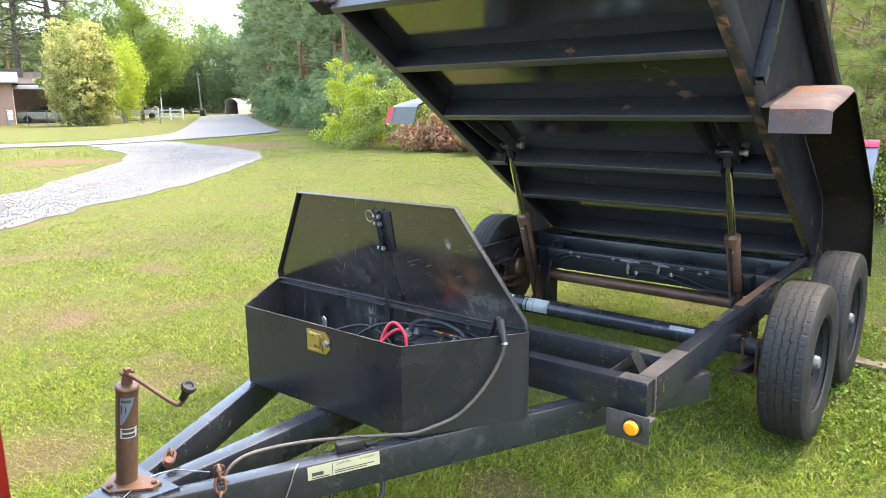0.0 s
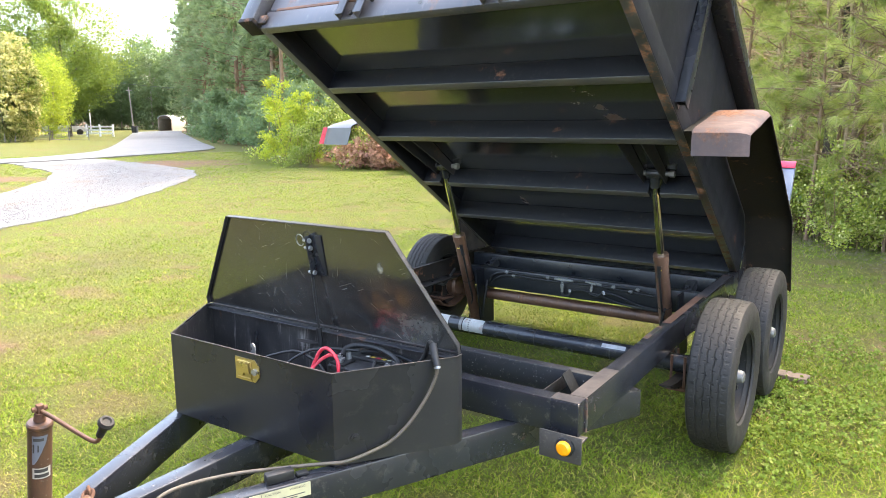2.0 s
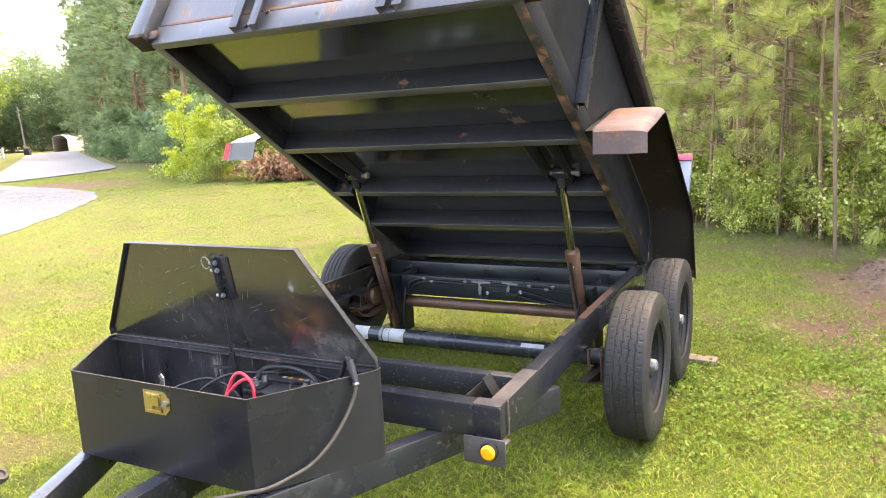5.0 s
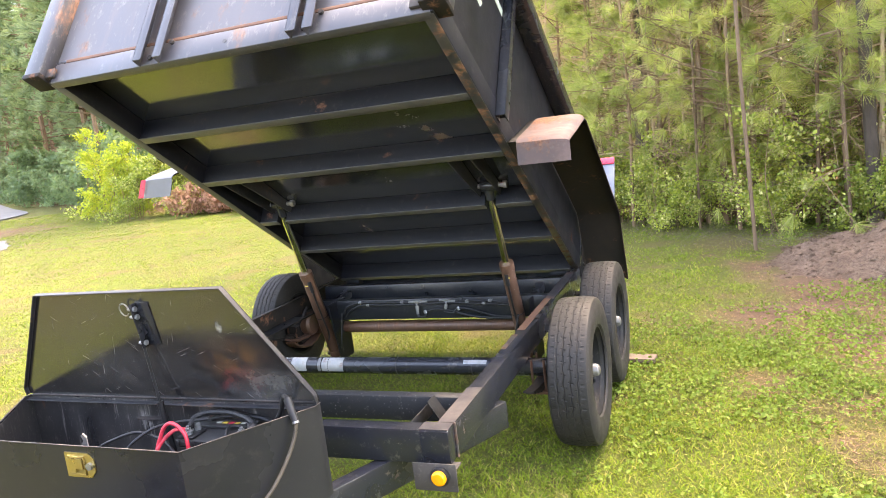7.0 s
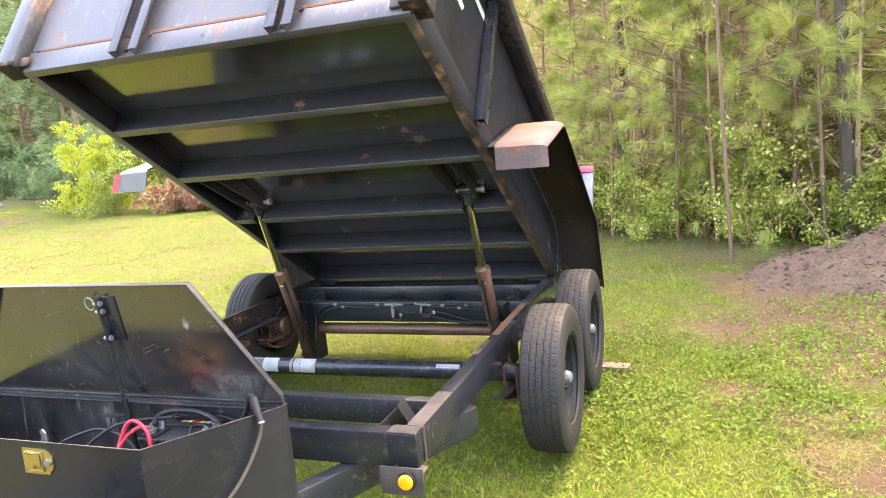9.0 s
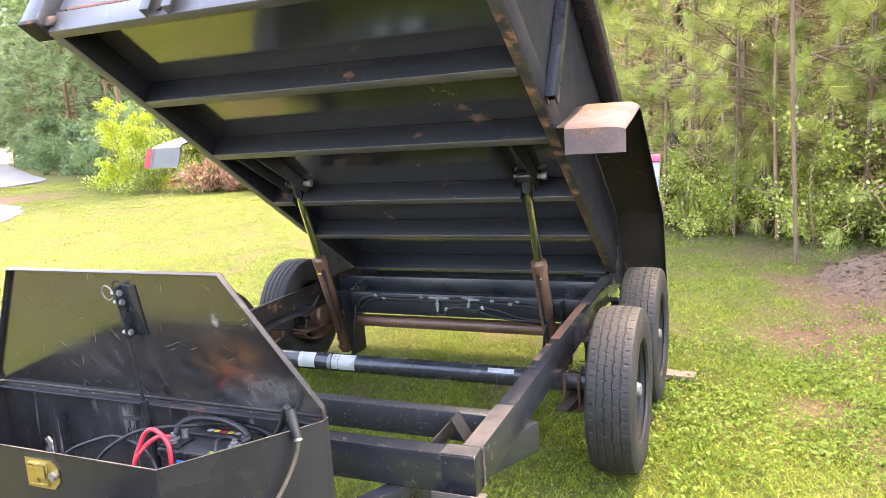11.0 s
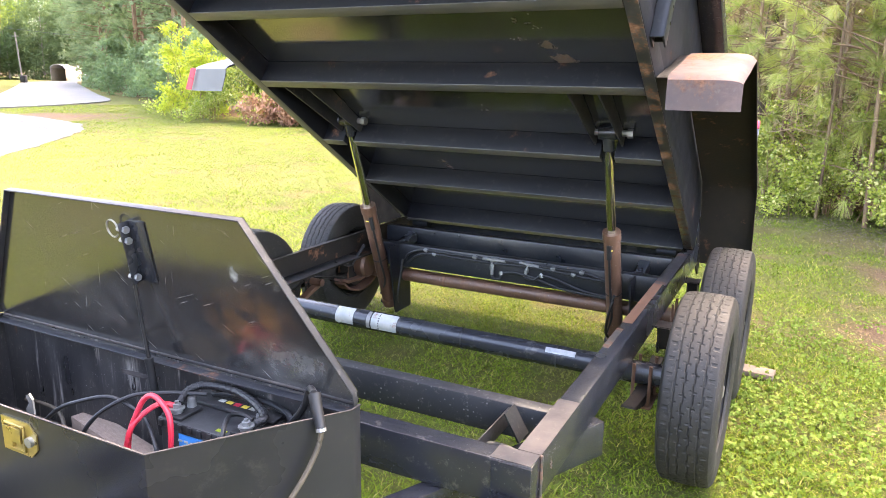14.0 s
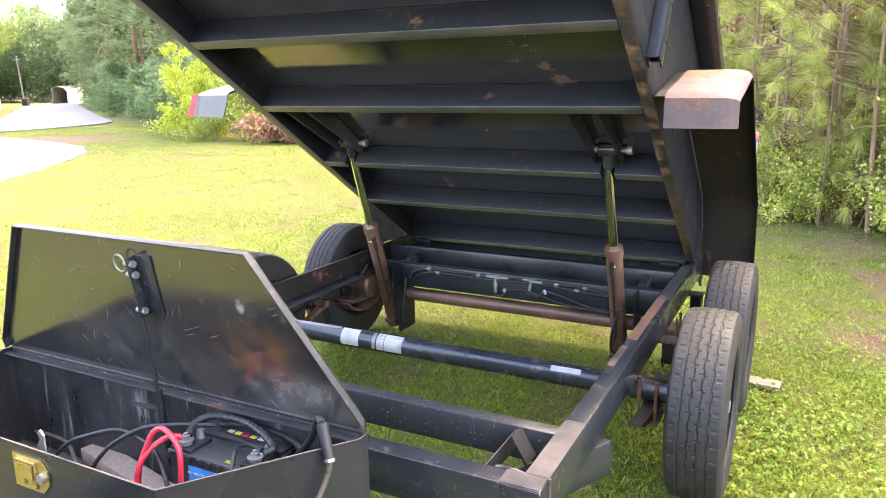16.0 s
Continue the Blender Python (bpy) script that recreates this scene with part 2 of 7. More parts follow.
BLACK = (0.0105, 0.0115, 0.0150)
M = {
    "paint": surface("black_paint", BLACK, (0.018, 0.0195, 0.0225), 3.0, (0.16, 0.34), bump=0.04, dust=0.35, rust=0.06, dent=0.004, speck=0.16, speck_scale=150.0, spec=0.42),
    "floor_paint": surface("bed_underside_paint", (0.013, 0.0155, 0.023), (0.026, 0.027, 0.031), 1.6, (0.05, 0.20), bump=0.03, dust=0.14, rust=0.03, rust_scale=3.0, dent=0.0012, spec=0.6, ior=2.4),
    "beam_paint": surface("hoist_beam_paint", (0.005, 0.0064, 0.0090), (0.012, 0.0125, 0.0140), 5.0, (0.25, 0.45), bump=0.06, dust=0.25, rust=0.10, rust_scale=7.0, spec=0.35),
    "rib_paint": surface("bed_frame_paint", (0.0035, 0.0042, 0.0068), (0.0075, 0.0078, 0.0098), 4.0, (0.42, 0.62), bump=0.08, dust=0.14, rust=0.07, rust_scale=6.0, spec=0.2),
    # lid: one brown blotch, one small and two broad pale ones
    "lid_paint": surface("toolbox_lid_paint", (0.009, 0.009, 0.010), (0.018, 0.017, 0.0165), 4.0, (0.09, 0.26), bump=0.04, dust=0.35, rust=0.04, rust_scale=3.0, dent=0.002, speck=0.25, speck_scale=420.0, spec=0.6, ior=1.9, scratch=0.45,
        blotches=(((0.33, 0.135, 0), (0.13, 0.085, 0.3), (0.085, 0.042, 0.018), 0.75), ((0.311, 0.248, 0), (0.015, 0.024, 0.3), (0.36, 0.36, 0.34), 0.45), ((0.44, 0.05, 0), (0.16, 0.075, 0.3), (0.16, 0.155, 0.145), 0.35), ((-0.05, 0.10, 0), (0.30, 0.10, 0.3), (0.12, 0.115, 0.105), 0.25))),
    "box_paint": surface("toolbox_paint", (0.009, 0.0096, 0.0125), (0.018, 0.0178, 0.019), 3.0, (0.20, 0.38), bump=0.02, dust=0.10, dent=0.003, spec=0.34),
    "inner_paint": surface("toolbox_inner_paint", (0.011, 0.0108, 0.012), (0.028, 0.026, 0.025), 7.0, (0.25, 0.5), bump=0.10, dust=0.6, rust=0.06, rust_scale=7.0, stretch=(1.2, 1.2, 0.5), streak=0.85, run=(75, 20, 4.5), thin=0.57, streak_col=(0.36, 0.33, 0.30), speck=0.6, speck_scale=170.0),
    "worn_paint": surface("worn_black_paint", (0.012, 0.0130, 0.0165), (0.030, 0.029, 0.030), 7.0, (0.45, 0.65), bump=0.1, dust=0.35, rust=0.20, rust_scale=5.0, speck=0.3, speck_scale=260.0, spec=0.22),
    "scraped": surface("scraped_rail_paint", (0.062, 0.052, 0.047), (0.018, 0.018, 0.020), 7.0, (0.6, 0.8), bump=0.14, dust=0.3, rust=0.16, rust_scale=9.0, spec=0.15),
    "speckled": surface("paint_spattered_black", (0.012, 0.0135, 0.016), (0.020, 0.0195, 0.02), 5.0, (0.42, 0.6), spec=0.28, bump=0.06, dust=0.4, rust=0.06, speck=0.38, speck_scale=72.0, speck_from=0.40),
    "rust_worn": surface("chipped_rusty_paint", (0.014, 0.014, 0.016), (0.04, 0.036, 0.034), 9.0, (0.3, 0.5), bump=0.12, rust=0.50, rust_scale=14.0, dust=0.4),
    "rusty": surface("rusty_steel", (0.058, 0.024, 0.013), (0.12, 0.056, 0.031), 14.0, (0.7, 0.9), metal=0.2, bump=0.25, bscale=150.0),
    "jack_paint": surface("rust_bled_jack_paint", (0.042, 0.027, 0.020), (0.115, 0.057, 0.030), 7.0, (0.4, 0.65), metal=0.1, bump=0.14, rust=0.30, rust_scale=9.0, stretch=(1, 1, 0.18), streak=0.9, run=(60, 60, 4), streak_col=(0.13, 0.062, 0.028), speck=0.3, speck_scale=90.0, spec=0.3),
    "bracket_paint": surface("dull_brown_grey_paint", (0.030, 0.027, 0.025), (0.062, 0.054, 0.048), 10.0, (0.55, 0.75), bump=0.12, dust=0.5, rust=0.15, rust_scale=9.0, spec=0.2),
    "rust_paint": surface("rusted_brown_paint", (0.074, 0.035, 0.021), (0.13, 0.066, 0.040), 12.0, (0.35, 0.6), metal=0.2, bump=0.14, rust=0.35, rust_scale=12.0, stretch=(1, 1, 0.4), streak=0.7, run=(45, 45, 5), streak_col=(0.05, 0.035, 0.03), speck=0.6, speck_scale=90.0),
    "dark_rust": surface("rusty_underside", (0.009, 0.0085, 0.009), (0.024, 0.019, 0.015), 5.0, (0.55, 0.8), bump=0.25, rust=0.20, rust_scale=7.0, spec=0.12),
    "wall_paint": surface("bed_wall_paint", (0.030, 0.031, 0.038), (0.055, 0.052, 0.056), 4.0, (0.3, 0.5), bump=0.05, dust=0.6, rust=0.20, rust_scale=4.0, stretch=(1, 1, 0.5), streak=0.5, run=(20, 20, 2.5), streak_col=(0.10, 0.065, 0.05)),
    "post_paint": surface("rust_streaked_post_paint", (0.022, 0.022, 0.026), (0.05, 0.044, 0.043), 5.0, (0.3, 0.5), bump=0.08, dust=0.6, rust=0.36, rust_scale=5.0, stretch=(1, 1, 0.4)),
    "rib_edge": surface("crossmember_edge", (0.040, 0.041, 0.045), (0.075, 0.069, 0.060), 8.0, (0.35, 0.55), bump=0.06, rust=0.14),
    "fender": surface("weathered_fender_paint", (0.105, 0.068, 0.060), (0.060, 0.052, 0.056), 7.0, (0.6, 0.8), bump=0.10, dust=0.4, rust=0.34, rust_scale=3.5, spec=0.1, streak=0.7, run=(4, 11, 11), streak_col=(0.16, 0.108, 0.095)),
    "fender_dark": surface("faded_black_fender_paint", (0.075, 0.078, 0.09), (0.11, 0.11, 0.12), 5.0, (0.35, 0.55), bump=0.06, rust=0.15, rust_scale=6.0),
    "chrome": surface("chromed_rod", (0.72, 0.70, 0.56), (0.62, 0.60, 0.48), 8.0, (0.10, 0.17), metal=1.0, bump=0.01),
    "steel": surface("zinc_steel", (0.30, 0.30, 0.29), (0.19, 0.19, 0.185), 30.0, (0.28, 0.45), metal=0.7, bump=0.05),
    "worn_steel": surface("dull_steel", (0.16, 0.155, 0.15), (0.09, 0.085, 0.08), 20.0, (0.4, 0.6), metal=0.4, bump=0.08),
    "brass": surface("yellow_zinc_latch", (0.48, 0.37, 0.14), (0.36, 0.29, 0.14), 25.0, (0.25, 0.4), metal=0.9, bump=0.04),
    "rubber": surface("tyre_rubber", (0.010, 0.0095, 0.0090), (0.022, 0.0195, 0.0172), 14.0, (0.55, 0.78), bump=0.25, dust=0.28, spec=0.25, speck=0.2, speck_scale=160.0),
    "rim": surface("black_rim_paint", (0.005, 0.005, 0.0055), (0.009, 0.009, 0.009), 9.0, (0.5, 0.7), dust=0.2, spec=0.2),
    "hose": surface("black_hose_rubber", (0.006, 0.006, 0.0068), (0.013, 0.013, 0.0135), 40.0, (0.42, 0.58), bump=0.1, spec=0.35),
    "tan_cable": surface("dirty_trailer_cable", (0.042, 0.033, 0.024), (0.085, 0.067, 0.047), 25.0, (0.5, 0.7), bump=0.08),
    "red_cable": surface("red_battery_cable", (0.50, 0.02, 0.035), (0.38, 0.015, 0.03), 30.0, (0.35, 0.5), bump=0.04),
    "battery": surface("black_battery_plastic", (0.012, 0.012, 0.013), (0.02, 0.02, 0.02), 20.0, (0.35, 0.55), bump=0.1, dust=0.2),
    "blue": surface("blue_label", (0.02, 0.22, 0.55), (0.02, 0.18, 0.45), 20.0, (0.35, 0.5), bump=0.01),
    "yellow": surface("yellow_label", (0.60, 0.45, 0.05), (0.5, 0.36, 0.05), 20.0, (0.4, 0.6), bump=0.02),
    "white_label": surface("dirty_white_label", (0.42, 0.41, 0.38), (0.28, 0.26, 0.22), 30.0, (0.4, 0.6), bump=0.02, dust=0.4),
    "cream_label": surface("yellowed_label", (0.40, 0.37, 0.22), (0.32, 0.30, 0.19), 18.0, (0.4, 0.6), bump=0.02, dust=0.2),
    "old_sticker": surface("weathered_sticker", (0.17, 0.18, 0.18), (0.30, 0.29, 0.26), 14.0, (0.45, 0.65), bump=0.06, dust=0.4, rust=0.30, rust_scale=16.0),
    "grey_sticker": surface("grey_paper_sticker", (0.24, 0.25, 0.26), (0.16, 0.165, 0.17), 40.0, (0.4, 0.6), bump=0.02, dust=0.2),
    "pale_decal": surface("pale_decal", (0.42, 0.46, 0.38), (0.34, 0.38, 0.31), 18.0, (0.35, 0.5), bump=0.01),
    "grime": surface("toolbox_grime", (0.030, 0.033, 0.024), (0.075, 0.072, 0.058), 28.0, (0.8, 0.95), bump=0.6, bscale=190.0, dust=0.5),
    "woven": surface("worn_woven_board", (0.15, 0.105, 0.078), (0.24, 0.18, 0.14), 60.0, (0.7, 0.9), bump=0.8, bscale=240.0, stretch=(1, 2.5, 1), speck=0.4, speck_scale=320.0, speck_from=0.3),
    "ink": surface("black_ink", (0.02, 0.02, 0.02), (0.04, 0.04, 0.04), 30.0, (0.5, 0.6)),
    "amber": surface("amber_lens", (0.80, 0.30, 0.01), (0.7, 0.24, 0.01), 60.0, (0.12, 0.2), bump=0.1, bscale=300.0),
    "red_tape": surface("red_reflector", (0.55, 0.02, 0.05), (0.45, 0.02, 0.05), 60.0, (0.25, 0.35)),
    "bluegrey": surface("faded_blue_grey_paint", (0.10, 0.12, 0.16), (0.15, 0.16, 0.19), 5.0, (0.3, 0.5), bump=0.04, rust=0.1),
    "red_paint": surface("red_car_paint", (0.085, 0.002, 0.004), (0.07, 0.002, 0.003), 3.0, (0.10, 0.16), bump=0.0),
    "glass_dark": surface("tinted_glass", (0.01, 0.012, 0.014), None, 3.0, (0.03, 0.05), bump=0.0),
    "wood": surface("weathered_board", (0.10, 0.068, 0.044), (0.16, 0.115, 0.08), 9.0, (0.7, 0.85), bump=0.3, stretch=(1, 8, 8)),
    "bark": surface("pine_bark", (0.115, 0.068, 0.038), (0.22, 0.138, 0.078), 9.0, (0.8, 0.95), bump=1.0, bscale=30.0, stretch=(1, 1, 0.35)),
    "dark_bark": surface("old_pine_bark", (0.032, 0.023, 0.017), (0.08, 0.056, 0.040), 7.0, (0.8, 0.95), bump=1.0, bscale=22.0, stretch=(1, 1, 0.35)),
    "pole_bark": surface("brown_pole_bark", (0.075, 0.045, 0.026), (0.16, 0.10, 0.058), 9.0, (0.8, 0.95), bump=1.0, bscale=30.0, stretch=(1, 1, 0.35)),
    "dry_twig": surface("dry_tan_twigs", (0.30, 0.20, 0.12), (0.44, 0.32, 0.20), 8.0, (0.8, 0.95), bump=0.5, bscale=30.0),
    "grey_bark": surface("grey_bark", (0.16, 0.135, 0.11), (0.25, 0.22, 0.18), 8.0, (0.8, 0.95), bump=0.8, bscale=30.0, stretch=(1, 1, 0.4)),
    "siding": surface("white_siding", (0.38, 0.38, 0.36), (0.35, 0.35, 0.335), 2.0, (0.5, 0.6)),
    "tan_metal": surface("tan_sheet_metal", (0.30, 0.25, 0.19), (0.24, 0.20, 0.155), 3.0, (0.4, 0.6), bump=0.2, bscale=9.0),
    "white_rail": surface("white_fence_paint", (0.50, 0.50, 0.48), (0.40, 0.40, 0.37), 4.0, (0.5, 0.6)),
    "roof": surface("brown_shingles", (0.045, 0.03, 0.024), (0.07, 0.048, 0.038), 3.0, (0.8, 0.95), bump=0.5, bscale=12.0),
    "grey_roof": surface("grey_shingles", (0.09, 0.09, 0.095), (0.13, 0.13, 0.135), 3.0, (0.8, 0.95), bump=0.5, bscale=12.0),
    "asphalt": surface("pale_asphalt", (0.08, 0.079, 0.077), (0.11, 0.108, 0.105), 0.6, (0.85, 0.95), bump=0.5, bscale=60.0),
    "mulch": ground_mat("bark_mulch_heap", [(0.105, 0.066, 0.044), (0.15, 0.10, 0.07), (0.18, 0.125, 0.088), (0.05, 0.032, 0.022)], (3, 9, 40), 1.0),
    "ground": ground_mat("mown_lawn", [(0.072, 0.098, 0.013), (0.098, 0.113, 0.018), (0.115, 0.094, 0.034), (0.045, 0.045, 0.013)], (0.12, 1.1, 42), 1.0, worn=(0.108, 0.066, 0.040), litter=(0.16, 0.088, 0.048)),
    "gravel": gravel_mat("white_gravel"),
    "brick": brick_mat("red_brick"),
    "grass": leafy("grass_blades", [(0.056, 0.104, 0.010), (0.140, 0.182, 0.016), (0.27, 0.225, 0.075)], 0.22, 0.6, worn=(0.19, 0.13, 0.06), spec=0.08),
    "clover": leafy("clover_leaves", [(0.06, 0.105, 0.017), (0.105, 0.155, 0.026), (0.15, 0.18, 0.045)], 0.25, 0.55, spec=0.1),
    "needles": leafy("pine_needles", [(0.19, 0.225, 0.06), (0.54, 0.56, 0.15), (0.56, 0.42, 0.25)], 0.5, 0.3),
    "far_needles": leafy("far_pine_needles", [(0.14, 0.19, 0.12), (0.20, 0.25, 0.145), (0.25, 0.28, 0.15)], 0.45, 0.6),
    "leaves": leafy("shrub_leaves", [(0.10, 0.145, 0.028), (0.40, 0.44, 0.075), (0.66, 0.60, 0.26)], 0.45, 0.28),
    # the near-white third tone paints glints of light on some leaves
    "glint_leaves": leafy("glossy_leaves", [(0.05, 0.075, 0.028), (0.16, 0.195, 0.08), (0.62, 0.60, 0.44)], 0.35, 0.14),
    "bright_leaves": leafy("yellow_green_leaves", [(0.20, 0.27, 0.03), (0.36, 0.42, 0.04), (0.48, 0.48, 0.06)], 0.5, 0.45),
    "tree_leaves": leafy("yard_tree_leaves", [(0.095, 0.140, 0.030), (0.16, 0.21, 0.042), (0.22, 0.25, 0.052)], 0.5, 0.5),
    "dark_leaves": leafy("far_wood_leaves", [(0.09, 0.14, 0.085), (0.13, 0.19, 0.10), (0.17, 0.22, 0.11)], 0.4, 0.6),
    "deep_leaves": leafy("deep_green_leaves", [(0.045, 0.080, 0.042), (0.075, 0.115, 0.055), (0.10, 0.14, 0.065)], 0.35, 0.6),
    "dark_needles": leafy("old_pine_needles", [(0.045, 0.062, 0.034), (0.075, 0.094, 0.048), (0.11, 0.12, 0.06)], 0.3, 0.6),
    "blossom": leafy("cream_blossom", [(0.46, 0.40, 0.18), (0.34, 0.31, 0.10), (0.20, 0.21, 0.06)], 0.3, 0.6),
    "dead_leaves": leafy("dead_brown_leaves", [(0.27, 0.125, 0.08), (0.36, 0.19, 0.125), (0.20, 0.095, 0.06)], 0.25, 0.7),
}


# ---- mesh tools ----
def box(bm, lo, hi, bevel=0.0, turn=None):
    """An axis-aligned box from corner to corner, its edges rounded; turn: a matrix laid on it."""
    c, s = (Vector(lo) + Vector(hi)) / 2, Vector(hi) - Vector(lo)
    g = bmesh.ops.create_cube(bm, size=1.0, matrix=Matrix.Translation(c) @ Matrix.Diagonal((*s, 1)))["verts"]
    if bevel:
        es = list({e for v in g for e in v.link_edges})
        r = bmesh.ops.bevel(bm, geom=es, offset=bevel, segments=2, profile=0.5, affect="EDGES")
        g = list({v for f in r["faces"] for v in f.verts} | {v for v in g if v.is_valid})
    if turn is not None:
        bmesh.ops.transform(bm, matrix=turn, verts=g)
    return g


def frame_of(a, b, up=(0, 0, 1)):
    z = (Vector(b) - Vector(a)).normalized()
    x = Vector(up).cross(z)
    x = x.normalized() if x.length > 1e-4 else Vector((1, 0, 0))
    y = z.cross(x)
    return Matrix((x, y, z)).transposed().to_4x4()


def bar(bm, a, b, w, h, bevel=0.004, up=(0, 0, 1)):
    """A rectangular bar from a to b, w wide and h deep along up."""
    length = (Vector(b) - Vector(a)).length
    return box(bm, (-w / 2, -h / 2, 0), (w / 2, h / 2, length), bevel, Matrix.Translation(a) @ frame_of(a, b, up))


def rod(bm, a, b, r, r2=None, seg=20):
    length = (Vector(b) - Vector(a)).length
    m = Matrix.Translation(a) @ frame_of(a, b) @ Matrix.Translation((0, 0, length / 2))
    return bmesh.ops.create_cone(bm, cap_ends=True, segments=seg, radius1=r, radius2=r if r2 is None else r2, depth=length, matrix=m)["verts"]


def lathe(bm, profile, seg=40, m=None):
    """Turns (radius, height) pairs round z."""
    rings = []
    for r, z in profile:
        rings.append([bm.verts.new((r * math.cos(2 * math.pi * k / seg), r * math.sin(2 * math.pi * k / seg), z)) for k in range(seg)])
    for a, b in zip(rings, rings[1:]):
        for k in range(seg):
            bm.faces.new((a[k], a[(k + 1) % seg], b[(k + 1) % seg], b[k]))
    vs = [v for r in rings for v in r]
    if m is not None:
        bmesh.ops.transform(bm, matrix=m, verts=vs)
    return vs


def smooth_line(points, steps=6):
    """A Catmull-Rom line through the points."""
    p = [Vector(q) for q in points]
    p = [2 * p[0] - p[1]] + p + [2 * p[-1] - p[-2]]
    out = []
    for a, b, c, d in zip(p, p[1:], p[2:], p[3:]):
        for k in range(steps):
            t = k / steps
            out.append(0.5 * ((2 * b) + (c - a) * t + (2 * a - 5 * b + 4 * c - d) * t * t + (3 * b - a - 3 * c + d) * t ** 3))
    return out + [p[-2]]


def sweep(bm, points, r, seg=10, r2=None):
    """A round tube along the points."""
    pts = [Vector(p) for p in points]
    rings = []
    for k, p in enumerate(pts):
        d = (pts[min(k + 1, len(pts) - 1)] - pts[max(k - 1, 0)]).normalized()
        x = d.cross(Vector((0.13, 0.2, 1))).normalized()
        y = d.cross(x)
        rr = r if r2 is None else r + (r2 - r) * k / (len(pts) - 1)
        rings.append([bm.verts.new(p + rr * (math.cos(2 * math.pi * j / seg) * x + math.sin(2 * math.pi * j / seg) * y)) for j in range(seg)])
    for a, b in zip(rings, rings[1:]):
        for j in range(seg):
            bm.faces.new((a[j], a[(j + 1) % seg], b[(j + 1) % seg], b[j]))
    bm.faces.new(rings[0][::-1]), bm.faces.new(rings[-1])


def prism(bm, outline, lo, hi, axis=0):
    """A flat outline drawn in the two other axes, made solid from lo to hi along axis."""
    def at(p, v):
        q = list(p)
        q.insert(axis, v)
        return q
    a = [bm.verts.new(at(p, lo)) for p in outline]
    b = [bm.verts.new(at(p, hi)) for p in outline]
    n = len(a)
    bm.faces.new(a), bm.faces.new(b[::-1])
    for k in range(n):
        bm.faces.new((a[k], b[k], b[(k + 1) % n], a[(k + 1) % n]))
    return a + b


def strip(bm, line, x0, x1, thick=0.004):
    """A bent sheet: the (y, z) line between x0 and x1."""
    up, low = [], []
    for k, (y, z) in enumerate(line):
        a, b = line[max(k - 1, 0)], line[min(k + 1, len(line) - 1)]
        d = Vector((b[0] - a[0], b[1] - a[1])).normalized()
        up.append((y, z)), low.append((y + d[1] * thick, z - d[0] * thick))
    o = up + low[::-1]
    vs0 = [bm.verts.new((x0, *p)) for p in o]
    vs1 = [bm.verts.new((x1, *p)) for p in o]
    n, h = len(o), len(up)
    for k in range(n):
        bm.faces.new((vs0[k], vs1[k], vs1[(k + 1) % n], vs0[(k + 1) % n]))
    for k in range(h - 1):
        for v in (vs0, vs1):
            bm.faces.new((v[k], v[k + 1], v[n - 2 - k], v[n - 1 - k]))


def finish(bm, name, material, smooth=35.0):
    bmesh.ops.recalc_face_normals(bm, faces=bm.faces[:])
    me = bpy.data.meshes.new(name)
    lim = radians(smooth)
    for e in bm.edges:
        e.smooth = len(e.link_faces) == 2 and e.calc_face_angle(0) < lim
    for f in bm.faces:
        f.smooth = True
    bm.to_mesh(me)
    bm.free()
    me.materials.append(material)
    return me


def part(name, bm, material, parent, label="", m=None):
    """Links a bmesh as one mesh under a thing or a part."""
    ob = new(name, finish(bm, name, M[material]))
    ob.parent = parent
    if m is not None:
        ob.matrix_basis = m
    return tagged(ob, label)


def made(fn, *a, **k):
    bm = bmesh.new()
    fn(bm, *a, **k)
    return bm


def thing(name, label, category, m=None, group="", kind=""):
    ob = new(name)
    ob.empty_display_size = 0.1
    if m is not None:
        ob.matrix_basis = m
    return tagged(ob, label, category, group, kind)


def solid(name, bm, material, label, category, group="", kind="", m=None):
    ob = new(name, finish(bm, name, M[material]))
    if m is not None:
        ob.matrix_basis = m
    return tagged(ob, label, category, group, kind)


def arrays(name, verts, faces, material, worn=None):
    """A mesh from arrays of places and faces (all of one size)."""
    me = bpy.data.meshes.new(name)
    verts, faces = np.asarray(verts, np.float32), np.asarray(faces, np.int32)
    k = faces.shape[1]
    me.vertices.add(len(verts)), me.loops.add(faces.size), me.polygons.add(len(faces))
    me.vertices.foreach_set("co", verts.ravel())
    me.loops.foreach_set("vertex_index", faces.ravel())
    me.polygons.foreach_set("loop_start", np.arange(0, faces.size, k, dtype=np.int32))
    if worn is not None:
        at = me.attributes.new("worn", "FLOAT", "POINT")
        at.data.foreach_set("value", np.asarray(worn, np.float32))
    me.update()
    me.validate()
    me.materials.append(M[material])
    return me


# ---- ground, road, drive ----
rng = np.random.RandomState(7)


def lattice(x, y, seed):
    """Smooth value noise of 0 to 1 on a unit lattice."""
    xi, yi = np.floor(x).astype(np.int64), np.floor(y).astype(np.int64)
    fx, fy = x - xi, y - yi
    fx, fy = fx * fx * (3 - 2 * fx), fy * fy * (3 - 2 * fy)

    def h(a, b):
        v = np.sin(a * 127.1 + b * 311.7 + seed * 74.7) * 43758.5453
        return v - np.floor(v)
    return (h(xi, yi) * (1 - fx) + h(xi + 1, yi) * fx) * (1 - fy) + (h(xi, yi + 1) * (1 - fx) + h(xi + 1, yi + 1) * fx) * fy


